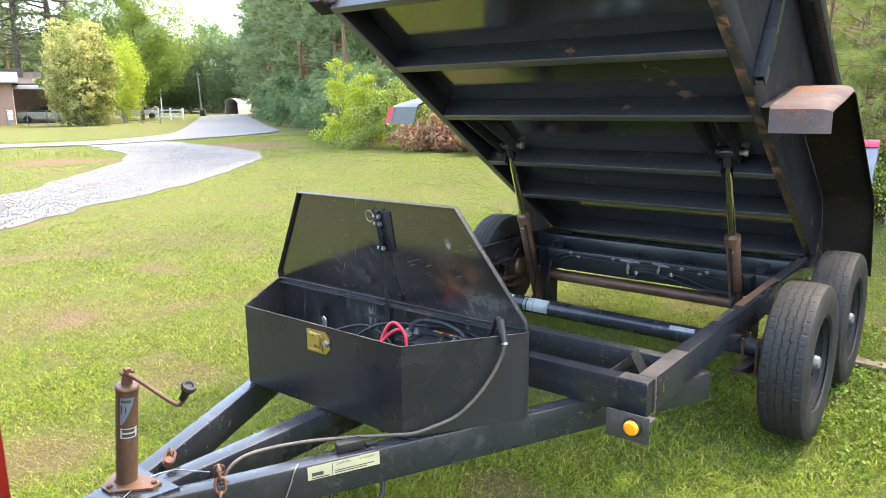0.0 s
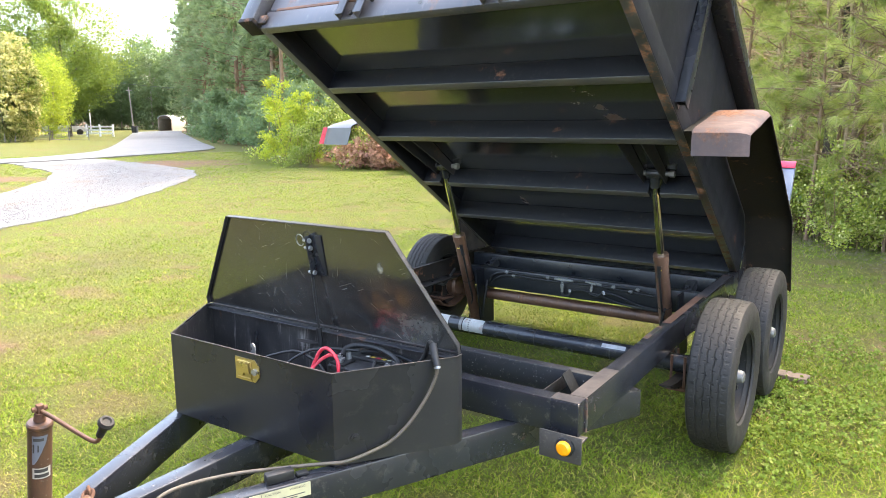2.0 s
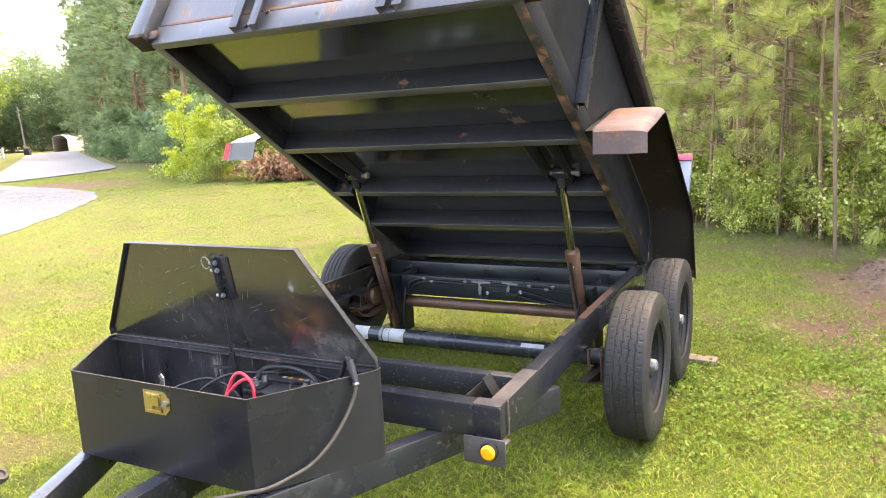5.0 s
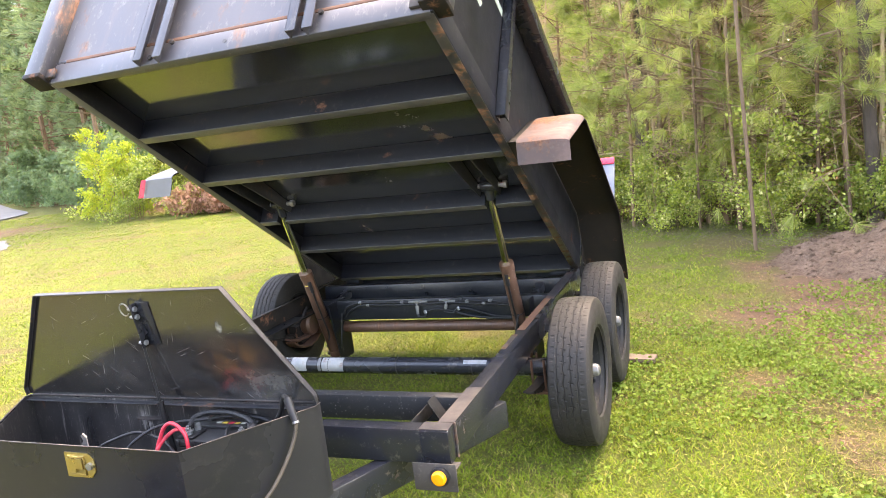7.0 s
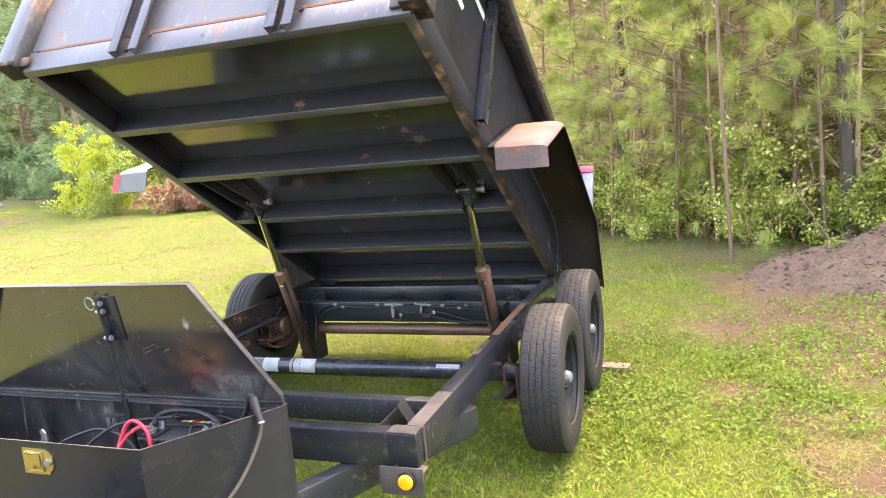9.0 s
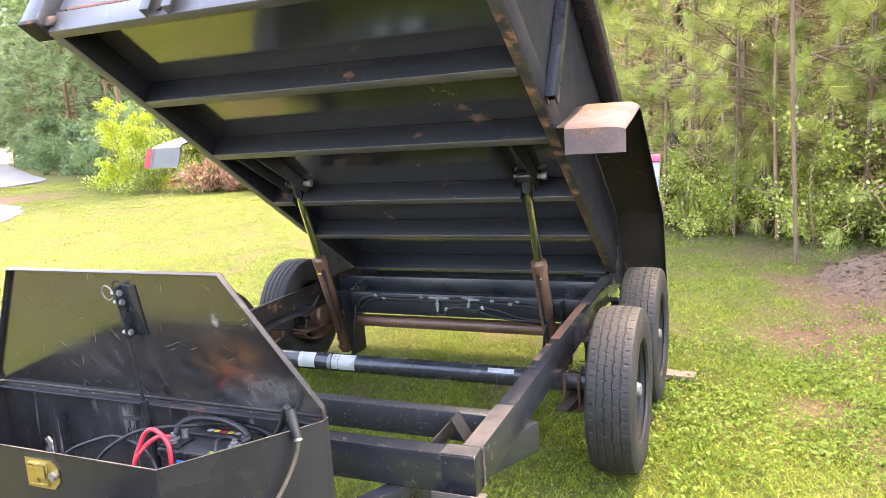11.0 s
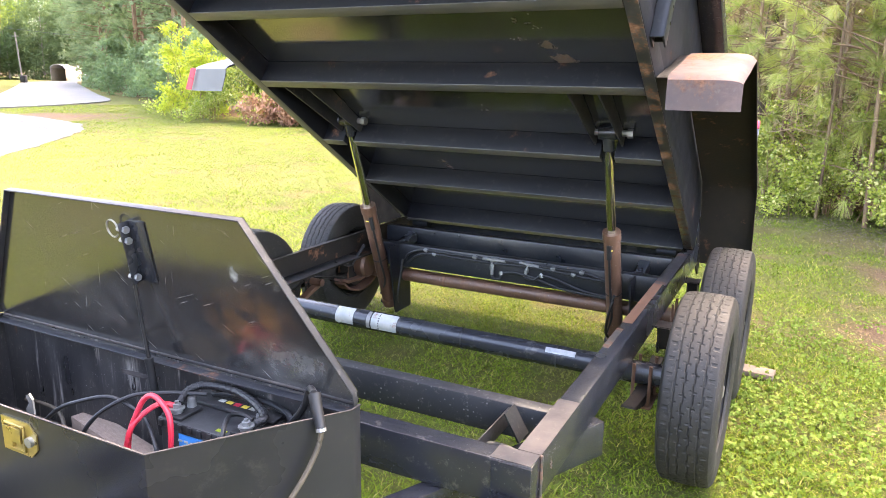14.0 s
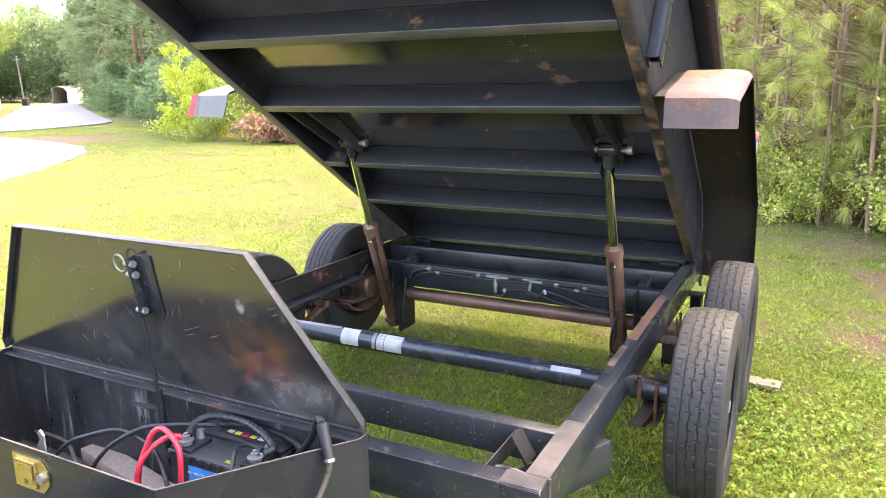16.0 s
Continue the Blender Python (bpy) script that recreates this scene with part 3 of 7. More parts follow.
def fractal(x, y, scale, seed, octaves=4):
    v, a, s = 0.0, 0.5, 0.0
    for k in range(octaves):
        v, s = v + a * lattice(x * scale * 2 ** k, y * scale * 2 ** k, seed + k), s + a
        a *= 0.5
    return v / s


EDGE_X = [-160, -110, -40, -22, -16, -10, -4, 0.5, 2.0, 3.2, 5, 9, 20, 60]
EDGE_Y = [112, 77, 32, 19, 15.5, 14.2, 10.6, 7.3, 6.2, 6.0, 5.4, 3.4, -6, -40]


def edge(x):
    """The y at which the lawn ends and the wood begins."""
    return np.interp(x, EDGE_X, EDGE_Y)


BARE = [(2.15, 3.0, 0.40, 0.5), (2.3, 2.5, 0.4, 0.4), (1.75, 3.1, 0.3, 0.4), (1.6, 5.6, 0.5, 0.5), (-1.3, -0.95, 0.30, 0.55), (-3.1, 0.0, 0.75, 0.4), (-5.0, 2.1, 0.9, 0.35), (2.9, 2.5, 0.55, 0.55), (2.5, 3.4, 0.55, 0.5), (3.6, 2.2, 0.6, 0.5), (3.3, 1.5, 0.8, 0.45), (2.7, 0.6, 0.5, 0.25), (3.0, 3.3, 0.7, 0.6), (2.2, 4.2, 0.5, 0.5),
        (-17.7, 6.4, 1.2, 0.9), (-19.3, 12.9, 2.0, 1.0)]


def worn_at(x, y):
    w = np.clip((fractal(x, y, 0.35, 3) - 0.56) * 1.3, 0, 0.25) + np.clip((fractal(x, y, 2.6, 11) - 0.58) * 3.0, 0, 0.5)
    for bx, by, r, k in BARE:
        d = np.hypot(x - bx, y - by) / r + 1.2 * (fractal(x, y, 1.7, 5) - 0.5)
        w = w + k * np.clip(1.4 - d, 0, 1)
    w = w + np.clip((x - 1.5) * 0.35, 0, 0.6) * np.clip((fractal(x, y, 1.9, 61) - 0.46) * 5.0, 0, 1)
    return np.clip(w, 0, 1)


def level(x, y):
    """The lie of the land: flat, with slight bumps and a ditch beyond the road."""
    bumps = 0.03 * (fractal(x, y, 0.8, 21, 3) - 0.5)
    ditch = -0.5 * np.exp(-((x + 52 - (y - 28) * -1.45) / 4.0) ** 2) * (np.abs(y - 28) < 12)
    return bumps - 0.012 + ditch * 0.0


side = np.linspace(-1, 1, 330)
gx = 0.5 + 1.9 * np.sinh(side * 8.2)
gy = 1.5 + 1.9 * np.sinh(side * 8.2)
X, Y = np.meshgrid(gx, gy, indexing="ij")
near = np.exp(-np.hypot(X, Y) / 60)
Z = level(X, Y) * np.clip(near * 2, 0, 1)
n = len(side)
idx = np.arange(n * n).reshape(n, n)
quads = np.stack([idx[:-1, :-1], idx[1:, :-1], idx[1:, 1:], idx[:-1, 1:]], -1).reshape(-1, 4)
me = arrays("ground", np.stack([X, Y, Z], -1).reshape(-1, 3), quads, "ground", worn_at(X, Y).ravel())
at = me.attributes.new("litter", "FLOAT", "POINT")
at.data.foreach_set("value", np.clip((Y - edge(X) - 0.55) * 1.2 + 1.5 * (fractal(X, Y, 1.3, 9) - 0.5), 0, 1).ravel().astype(np.float32))
for f in me.polygons:
    f.use_smooth = True
tagged(new("ground", me), "mown yellow-green lawn with bare worn patches", "lawn", kind="structure")


def ragged(points, steps=5, amount=0.25, seed=1):
    """A closed outline, rounded and slightly uneven."""
    p = smooth_line(list(points) + [points[0]], steps)[:-1]
    r = np.random.RandomState(seed)
    off = r.uniform(-amount, amount, (len(p), 2))
    off = (off + np.roll(off, 1, 0) + np.roll(off, -1, 0)) / 2
    return [(q[0] + o[0], q[1] + o[1]) for q, o in zip(p, off)]


DRIVE = [(-3.0, -8.0, 0), (-6.2, -1.5, 0), (-7.4, 1.2, 0), (-8.7, 3.2, 0), (-10.3, 5.8, 0), (-12.6, 8.5, 0), (-14.6, 10.4, 0), (-17.2, 11.8, 0), (-21.0, 12.8, 0), (-25.0, 13.4, 0),
         (-26.0, 11.0, 0), (-22.4, 9.8, 0), (-18.8, 8.7, 0), (-15.6, 6.8, 0), (-12.5, 4.0, 0), (-10.8, 2.4, 0), (-9.0, -1.5, 0), (-7.0, -8.0, 0)]
drive_line = ragged(DRIVE, 14, 0.09, 3)
bm = bmesh.new()
prism(bm, drive_line, -0.05, 0.003, axis=2)
solid("gravel_drive", bm, "gravel", "white crushed stone driveway curving across the lawn", "driveway", kind="structure")
ROAD = [(-87.5, 57.0, 0), (-80.0, 51.4, 0), (-54.0, 33.6, 0), (-34, 19.8, 0), (-28.6, 14.6, 0), (-27.3, 11.4, 0), (-28.0, 8.8, 0), (-31, 0, 0), (-38, -20, 0),
        (-35.5, -21, 0), (-28.8, -0.5, 0), (-25.6, 8.0, 0), (-24.4, 11.0, 0), (-25.0, 14.7, 0), (-26.0, 18.0, 0), (-28.6, 22.3, 0), (-36.5, 27.8, 0), (-52, 38.6, 0), (-74, 54.0, 0), (-91, 66.0, 0)]
bm = bmesh.new()
prism(bm, ragged(ROAD, 3, 0.06, 4), -0.05, 0.035, axis=2)
solid("road", bm, "asphalt", "pale sunlit asphalt road running to the far trees", "road", kind="structure")


def inside(x, y, line):
    """Which of the points lie within the closed outline."""
    hit = np.zeros(len(x), bool)
    for (ax, ay), (bx, by) in zip(line, line[1:] + line[:1]):
        if ay != by:
            hit ^= ((ay > y) != (by > y)) & (x < (bx - ax) * (y - ay) / (by - ay) + ax)
    return hit


# loose stones along the drive
count = 20000
t = rng.uniform(0, 1, count)
sx, sy = np.interp(t, np.linspace(0, 1, 6), [-4.5, -8.0, -9.5, -12.5, -16, -22]), np.interp(t, np.linspace(0, 1, 6), [-6, 0.2, 2.8, 6.5, 9.4, 11.6])
sx, sy = sx + rng.normal(0, 1.1, count), sy + rng.normal(0, 1.1, count)
ok = inside(sx + rng.normal(0, 0.16, count), sy + rng.normal(0, 0.16, count), drive_line)
sx, sy = sx[ok], sy[ok]
count = len(sx)
r = rng.uniform(0.006, 0.015, count)
octa = np.array([(1, 0, 0), (0, 1, 0), (-1, 0, 0), (0, -1, 0), (0, 0, 0.8), (0, 0, -0.5)])
v = np.stack([sx, sy, np.full(count, 0.015)], -1)[:, None] + octa[None] * r[:, None, None] * rng.uniform(0.6, 1.3, (count, 6, 1))
f = np.array([(0, 1, 4), (1, 2, 4), (2, 3, 4), (3, 0, 4), (1, 0, 5), (2, 1, 5), (3, 2, 5), (0, 3, 5)])[None] + 6 * np.arange(count)[:, None, None]
tagged(new("gravel_stones", arrays("gravel_stones", v.reshape(-1, 3), f.reshape(-1, 3), "gravel")), "loose pale stones on the driveway", "gravel", kind="stuff")

# the heap of dark mulch
k = 56
u, w = np.meshgrid(np.linspace(-1, 1, k), np.linspace(-1, 1, k), indexing="ij")
hx, hy = 3.25 + 1.35 * u, 4.55 + 0.85 * w
rad = np.hypot(u, w) + 0.45 * (fractal(hx, hy, 1.5, 31) - 0.5)
hz = 0.50 * np.clip(1 - rad, 0, 1) ** 0.9 * (0.75 + 0.5 * fractal(hx, hy, 2.5, 33)) + 0.10 * (fractal(hx, hy, 8, 35) - 0.5) - 0.03
idx = np.arange(k * k).reshape(k, k)
quads = np.stack([idx[:-1, :-1], idx[1:, :-1], idx[1:, 1:], idx[:-1, 1:]], -1).reshape(-1, 4)
me = arrays("mulch_mound", np.stack([hx, hy, hz], -1).reshape(-1, 3), quads, "mulch")
me.polygons.foreach_set("use_smooth", np.ones(len(me.polygons), bool))
tagged(new("mulch_mound", me), "low heap of dark brown mulch at the wood's edge", "mulch mound")


k = 2600
u, w = rng.uniform(-1, 1, k), rng.uniform(-1, 1, k)
cx, cy = 3.25 + 1.35 * u, 4.55 + 0.85 * w
rad = np.hypot(u, w) + 0.45 * (fractal(cx, cy, 1.5, 31) - 0.5)
cz = 0.50 * np.clip(1 - rad, 0, 1) ** 0.9 * (0.75 + 0.5 * fractal(cx, cy, 2.5, 33)) + 0.10 * (fractal(cx, cy, 8, 35) - 0.5) - 0.03
ok = (rad < 1.05) & (cz > -0.03)
cx, cy, cz = cx[ok], cy[ok], cz[ok]
r = rng.uniform(0.006, 0.026, len(cx)) * rng.uniform(0.5, 1.0, len(cx))
v = np.stack([cx, cy, cz], -1)[:, None] + octa[None] * r[:, None, None] * rng.uniform(0.5, 1.4, (len(cx), 6, 1))
f = np.array([(0, 1, 4), (1, 2, 4), (2, 3, 4), (3, 0, 4), (1, 0, 5), (2, 1, 5), (3, 2, 5), (0, 3, 5)])[None] + 6 * np.arange(len(cx))[:, None, None]
tagged(new("mulch_clods", arrays("mulch_clods", v.reshape(-1, 3), f.reshape(-1, 3), "mulch")), "loose brown clods on the mulch heap", "mulch", kind="stuff")


# ---- trees and shrubs ----
def unit(v):
    return v / np.maximum(np.linalg.norm(v, axis=-1, keepdims=True), 1e-6)


def leaf_cards(places, size, r, wide=0.5, up=0.2, ways=None):
    """A small pointed leaf at each place, turned at random."""
    c = np.asarray(places)
    d = unit(r.normal(size=c.shape) + np.array([0, 0, up])) if ways is None else unit(ways + 0.35 * r.normal(size=c.shape))
    s = unit(np.cross(d, r.normal(size=c.shape)))
    nrm = np.cross(d, s)
    L = (size * r.uniform(0.6, 1.3, len(c)))[:, None]
    v = np.stack([c, c + d * L * 0.45 + s * L * wide * 0.5 + nrm * L * 0.08, c + d * L, c + d * L * 0.45 - s * L * wide * 0.5 + nrm * L * 0.08], 1)
    return v.reshape(-1, 3), np.arange(4 * len(c)).reshape(-1, 4)


def needle_tufts(places, ways, length, count, r, width=0.006):
    """Tufts of thin needles that fan out round each place's way."""
    c = np.repeat(np.asarray(places), count, 0)
    d = unit(np.repeat(np.asarray(ways), count, 0) + 0.55 * r.normal(size=c.shape))
    s = unit(np.cross(d, r.normal(size=c.shape)))
    L = (length * np.repeat(r.uniform(0.6, 1.25, len(places)), count) * r.uniform(0.7, 1.1, len(c)))[:, None]
    c = c + d * 0.01
    v = np.stack([c - s * width / 2, c + s * width / 2, c + d * L + np.array([0, 0, -0.12]) * L], 1)
    return v.reshape(-1, 3), np.arange(3 * len(c)).reshape(-1, 3)


def trunk_line(h, lean, r):
    a, b = r.uniform(-1, 1, 2), r.uniform(-1, 1, 2)
    return [Vector((lean * h * (0.5 * a[0] * s + 0.25 * b[0] * math.sin(4 * s)), lean * h * (0.5 * a[1] * s + 0.25 * b[1] * math.sin(5 * s)), h * s)) for s in np.linspace(0, 1, 12)]


def near_pine(name, h, seed, low, label, m, girth=0.011, tuft=0.19, limbs=34, group="pines at the wood's edge", width=0.0045, each=84, bark="bark"):
    """A young pine: slender trunk, thin limbs from low up, puffs of long needles at the twigs' ends."""
    r = np.random.RandomState(seed)
    ob = thing(name, label, "pine tree", m, group)
    line = trunk_line(h, 0.05, r)
    bm = bmesh.new()
    line[0].z = -0.15
    sweep(bm, line, h * girth, 9, h * 0.002)
    part("trunk", bm, bark, ob)
    bm = bmesh.new()
    tips, ways = [], []
    for k in range(limbs):
        s = low + (0.98 - low) * (k / limbs) ** 0.9
        base = Vector([np.interp(s * h, [p.z for p in line], [p[j] for p in line]) for j in range(3)])
        ang, reach = r.uniform(0, 6.283), h * 0.20 * (1.15 - s) ** 0.7 * r.uniform(0.5, 1.3)
        out = Vector((math.cos(ang), math.sin(ang), r.uniform(-0.1, 0.5) + 0.5 * s))
        pts = [base + out * reach * q + Vector((0, 0, -0.10 * reach * q * q)) for q in (0, 0.35, 0.7, 1.0)]
        sweep(bm, pts, 0.004 + 0.006 * reach, 4, 0.003)
        tips.append(pts[-1]), ways.append(out.normalized())
        for j in range(3):
            q = r.uniform(0.4, 1.0)
            p = base + out * reach * q + Vector((0, 0, -0.10 * reach * q * q))
            d = (out.normalized() * 0.6 + Vector(r.normal(size=3) * 0.6)).normalized()
            tw = p + d * reach * 0.4 * r.uniform(0.4, 1)
            sweep(bm, [p, tw], 0.0035, 3, 0.0025)
            tips.append(tw), ways.append(d)
    part("limb_frame", bm, "bark", ob)
    v, f = needle_tufts(tips, ways, tuft, each, r, width)
    crown = new("crown", arrays("crown", v, f, "needles"))
    crown.parent = ob
    return ob


def canopy_pine(h, seed, label, m, low, group):
    """A tall slender pine, bare for most of its height, with an open crown."""
    r = np.random.RandomState(seed)
    ob = thing("canopy_pine", label, "pine tree", m, group)
    line = trunk_line(h, 0.03, r)
    line[0].z = -0.3
    bm = bmesh.new()
    sweep(bm, line, h * 0.0068, 9, h * 0.0015)
    clumps, ways = [], []
    for k in range(34):
        s = low + (0.99 - low) * (k / 34)
        base = Vector([np.interp(s * h, [p.z for p in line], [p[j] for p in line]) for j in range(3)])
        ang = r.uniform(0, 6.283)
        reach = h * 0.17 * (1.1 - s) ** 0.4 * r.uniform(0.5, 1.2)
        out = Vector((math.cos(ang), math.sin(ang), r.uniform(0.0, 0.5)))
        sweep(bm, [base, base + out * reach], 0.03, 4, 0.01)
        for j in range(3):
            q = r.uniform(0.45, 1.05)
            clumps.append(base + out * reach * q + Vector(r.normal(size=3) * (0.25, 0.25, 0.15))), ways.append(out + Vector((0, 0, 0.5)))
    part("trunk", bm, "dark_bark", ob)
    v, f = needle_tufts(clumps, ways, 0.42, 26, r, 0.016)
    crown = new("crown", arrays("crown", v, f, "needles"))
    crown.parent = ob
    return ob


def far_pine(name, h, seed, label, m, group, low=0.12, girth=0.012):
    """A tall pine seen from far: bare lower trunk, crown of clumped needles."""
    r = np.random.RandomState(seed)
    ob = thing(name, label, "pine tree", m, group)
    line = trunk_line(h, 0.03, r)
    line[0].z = -0.3
    bm = bmesh.new()
    sweep(bm, line, h * girth, 7, h * 0.003)
    clumps, ways = [], []
    for k in range(60):
        s = low + (0.99 - low) * (k / 60)
        base = Vector([np.interp(s * h, [p.z for p in line], [p[j] for p in line]) for j in range(3)])
        ang = r.uniform(0, 6.283)
        reach = h * 0.22 * (1.06 - s) ** 0.6 * r.uniform(0.5, 1.15)
        out = Vector((math.cos(ang), math.sin(ang), r.uniform(-0.05, 0.35)))
        sweep(bm, [base, base + out * reach], 0.04, 4, 0.015)
        for j in range(14):
            q = r.uniform(0.3, 1.05)
            clumps.append(base + out * reach * q + Vector(r.normal(size=3) * (0.28, 0.28, 0.2))), ways.append(out + Vector((0, 0, 0.5)))
    part("trunk", bm, "bark", ob)
    v, f = needle_tufts(clumps, ways, 0.50, 20, r, 0.07)
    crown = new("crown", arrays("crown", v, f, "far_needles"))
    crown.parent = ob
    return ob


def lumpy_crown(count, spread, h, z0, r, inner=0.62):
    """Places in an uneven crown of many bulges, with gaps."""
    d = unit(r.normal(size=(count * 2, 3)))
    p = r.uniform(0, 6.28, 8)
    bulge = np.sin(5 * d[:, 0] + p[0]) * np.sin(4.3 * d[:, 1] + p[1]) + 0.7 * np.sin(8.5 * d[:, 2] + p[2]) * np.sin(7.3 * d[:, 0] + p[3]) + 0.6 * np.sin(13 * d[:, 1] + p[4]) * np.sin(12 * d[:, 2] + p[5])
    d = d[bulge + 0.35 * r.normal(size=len(d)) > -0.75][:count]
    k = len(d)
    bulge = np.sin(5 * d[:, 0] + p[0]) * np.sin(4.3 * d[:, 1] + p[1]) + 0.7 * np.sin(8.5 * d[:, 2] + p[2]) * np.sin(7.3 * d[:, 0] + p[3])
    rad = (1 + 0.20 * bulge) * r.uniform(inner, 1.04, k)
    out = np.zeros((count, 3))
    out[:k] = d * rad[:, None] * np.array([spread, spread, (h - z0) / 2]) + np.array([0, 0, (h + z0) / 2])
    out[k:] = out[:count - k]
    return out


def broadleaf(name, h, spread, seed, label, m, mat, leaves=7000, size=0.16, low=0.25, girth=0.02, bark="grey_bark", category="tree", group="", blossom=0, stems=1, wide=0.5, filled=0.0):
    """A tree or shrub: stems, limbs, twigs, and leaves gathered round the twigs, with gaps between."""
    r = np.random.RandomState(seed)
    ob = thing(name, label, category, m, group)
    bm, twigs = bmesh.new(), []
    for st in range(stems):
        line = trunk_line(h * (0.85 if stems == 1 else r.uniform(0.55, 0.95)), 0.06 if stems == 1 else 0.35, r)
        if stems > 1:
            off = Vector((*r.normal(size=2) * spread * 0.3, 0))
            line = [p + off for p in line]
        line[0].z = -0.1 * min(1, h * 0.2)
        sweep(bm, line, h * girth / (1 if stems == 1 else 1.6), 8 if stems == 1 else 5, h * girth * 0.15)
        top = line[-1].z
        for k in range(16 if stems == 1 else 7):
            s = low + (1 - low) * r.uniform(0, 1)
            base = Vector([np.interp(s * top, [p.z for p in line], [p[j] for p in line]) for j in range(3)])
            ang = r.uniform(0, 6.283)
            girdle = math.sin(math.pi * min(1, 0.18 + 0.82 * (s - low) / (1 - low))) ** 0.6
            reach = spread * (0.35 + 0.65 * girdle) * r.uniform(0.55, 1.1) * (1 if stems == 1 else 0.6)
            out = Vector((math.cos(ang), math.sin(ang), r.uniform(0.15, 0.9))).normalized()
            tip = base + out * reach
            sweep(bm, [base, base.lerp(tip, 0.5) + Vector((0, 0, 0.06 * reach)), tip], h * girth * 0.3, 5, h * girth * 0.06)
            for j in range(6):
                p = base.lerp(tip, r.uniform(0.35, 1.0))
                d = Vector(r.normal(size=3)).normalized() + out * 0.6
                q = p + d * reach * r.uniform(0.15, 0.4)
                sweep(bm, [p, q], h * girth * 0.08, 3, h * girth * 0.03)
                twigs.append((p, q))
    part("trunk", bm, bark, ob)
    a, b = np.array([t[0] for t in twigs]), np.array([t[1] for t in twigs])
    pick = r.randint(0, len(a), leaves)
    s = r.uniform(0.1, 1.1, (leaves, 1))
    c = a[pick] * (1 - s) + b[pick] * s + r.normal(size=(leaves, 3)) * spread * 0.055
    if filled:
        k = int(leaves * filled)
        c[:k] = lumpy_crown(k, spread, h, low * h, r)
    c[:, 2] = np.maximum(c[:, 2], 0.03)
    v, f = leaf_cards(c, size, r, wide)
    crown = new("crown", arrays("crown", v, f, mat))
    crown.parent = ob
    if blossom:
        pick = r.randint(0, len(b), blossom // 12)
        heads = np.where(r.uniform(size=(len(pick), 1)) < 0.6, lumpy_crown(len(pick), spread, h, low * h, r, 0.8), b[pick]) if filled else b[pick] + r.normal(size=(len(pick), 3)) * spread * 0.03
        c = np.repeat(heads, 12, 0) + r.normal(size=(len(pick) * 12, 3)) * size * 0.6
        v, f = leaf_cards(c, size * 1.15, r, 0.9)
        fl = new("blossom", arrays("blossom", v, f, "blossom"))
        fl.parent = ob
        tagged(fl, "cream flower heads")
    return ob


def at_ground(x, y, scale=1.0, turn=0.0):
    return pose(x, y, 0, 0, 0, turn) @ Matrix.Scale(scale, 4)


def planted(builder, places, seed):
    """Builds the first and copies it to the other places, turned and scaled a little."""
    r = np.random.RandomState(seed)
    first = builder(at_ground(*places[0], 1.0, r.uniform(0, 360)))
    for x, y in places[1:]:
        copy_thing(first, at_ground(x, y, r.uniform(0.8, 1.2), r.uniform(0, 360)))
    return first


# near wood: young pines at the edge
pr = np.random.RandomState(17)
spots = [(1.45, 6.15), (2.05, 5.95), (2.62, 6.35), (3.15, 5.75), (0.75, 7.2), (-0.3, 8.2), (1.05, 6.75), (1.75, 6.9), (2.4, 7.1), (3.5, 6.5), (-2.0, 9.7), (-4.5, 12.0), (4.1, 5.9), (5.0, 5.8), (-7.5, 14.0), (0.3, 8.6), (2.95, 7.0),
         (1.5, 7.9), (3.9, 7.2), (4.6, 6.9), (-1.1, 9.5), (2.1, 8.4), (3.2, 8.3), (5.8, 6.2)]
back = [(x, max(y, edge(x) + 0.55)) for x, y in spots]
planted(lambda m: near_pine("young_pine", 6.6, 101, 0.08, "young pine with long bright needles at the lawn's edge", m, 0.0052), back[0::3], 1)
planted(lambda m: near_pine("young_pine", 8.2, 102, 0.14, "slender pine with a bare lower trunk and long needles", m, 0.0052, 0.19, 46), back[1::3], 2)
planted(lambda m: near_pine("young_pine", 4.2, 103, 0.10, "small bushy pine with drooping needle tufts", m, 0.0056, 0.21, 38, each=110), spots[2::3], 3)
scrub = [(x + pr.uniform(-0.25, 0.25), edge(x) + pr.uniform(-0.05, 0.7)) for x in np.linspace(0.4, 6.4, 15)]
planted(lambda m: near_pine("pine_sapling", 3.2, 104, 0.10, "pine sapling with puffs of long bright needles", m, 0.0058, 0.20, 30, each=120), scrub[0::3], 25)
planted(lambda m: near_pine("pine_sapling", 4.4, 105, 0.22, "thin pine sapling with loose puffs of long needles", m, 0.0052, 0.21, 30, each=120), scrub[1::3], 26)
poles = [(x + pr.uniform(-0.3, 0.3), edge(x) + pr.uniform(0.1, 2.6)) for x in np.linspace(-0.5, 6.6, 12)]
planted(lambda m: near_pine("thin_pine", 9.0, 106, 0.50, "thin pine with a long bare tan trunk", m, 0.0032, 0.20, 15, "thin pines in the wood"), poles[0::2], 27)
planted(lambda m: near_pine("thin_pine", 7.5, 107, 0.42, "leaning thin pine with a bare tan trunk", m, 0.0030, 0.20, 14, "thin pines in the wood"), poles[1::2], 28)
planted(lambda m: near_pine("old_pine", 9.0, 108, 0.78, "old pine with a thick dark bare trunk behind the mulch", m, 0.0072, 0.20, 10, "old pines at the wood's edge", bark="dark_bark"), [(3.10, 5.95), (4.35, 6.6), (0.75, 7.6)], 29)
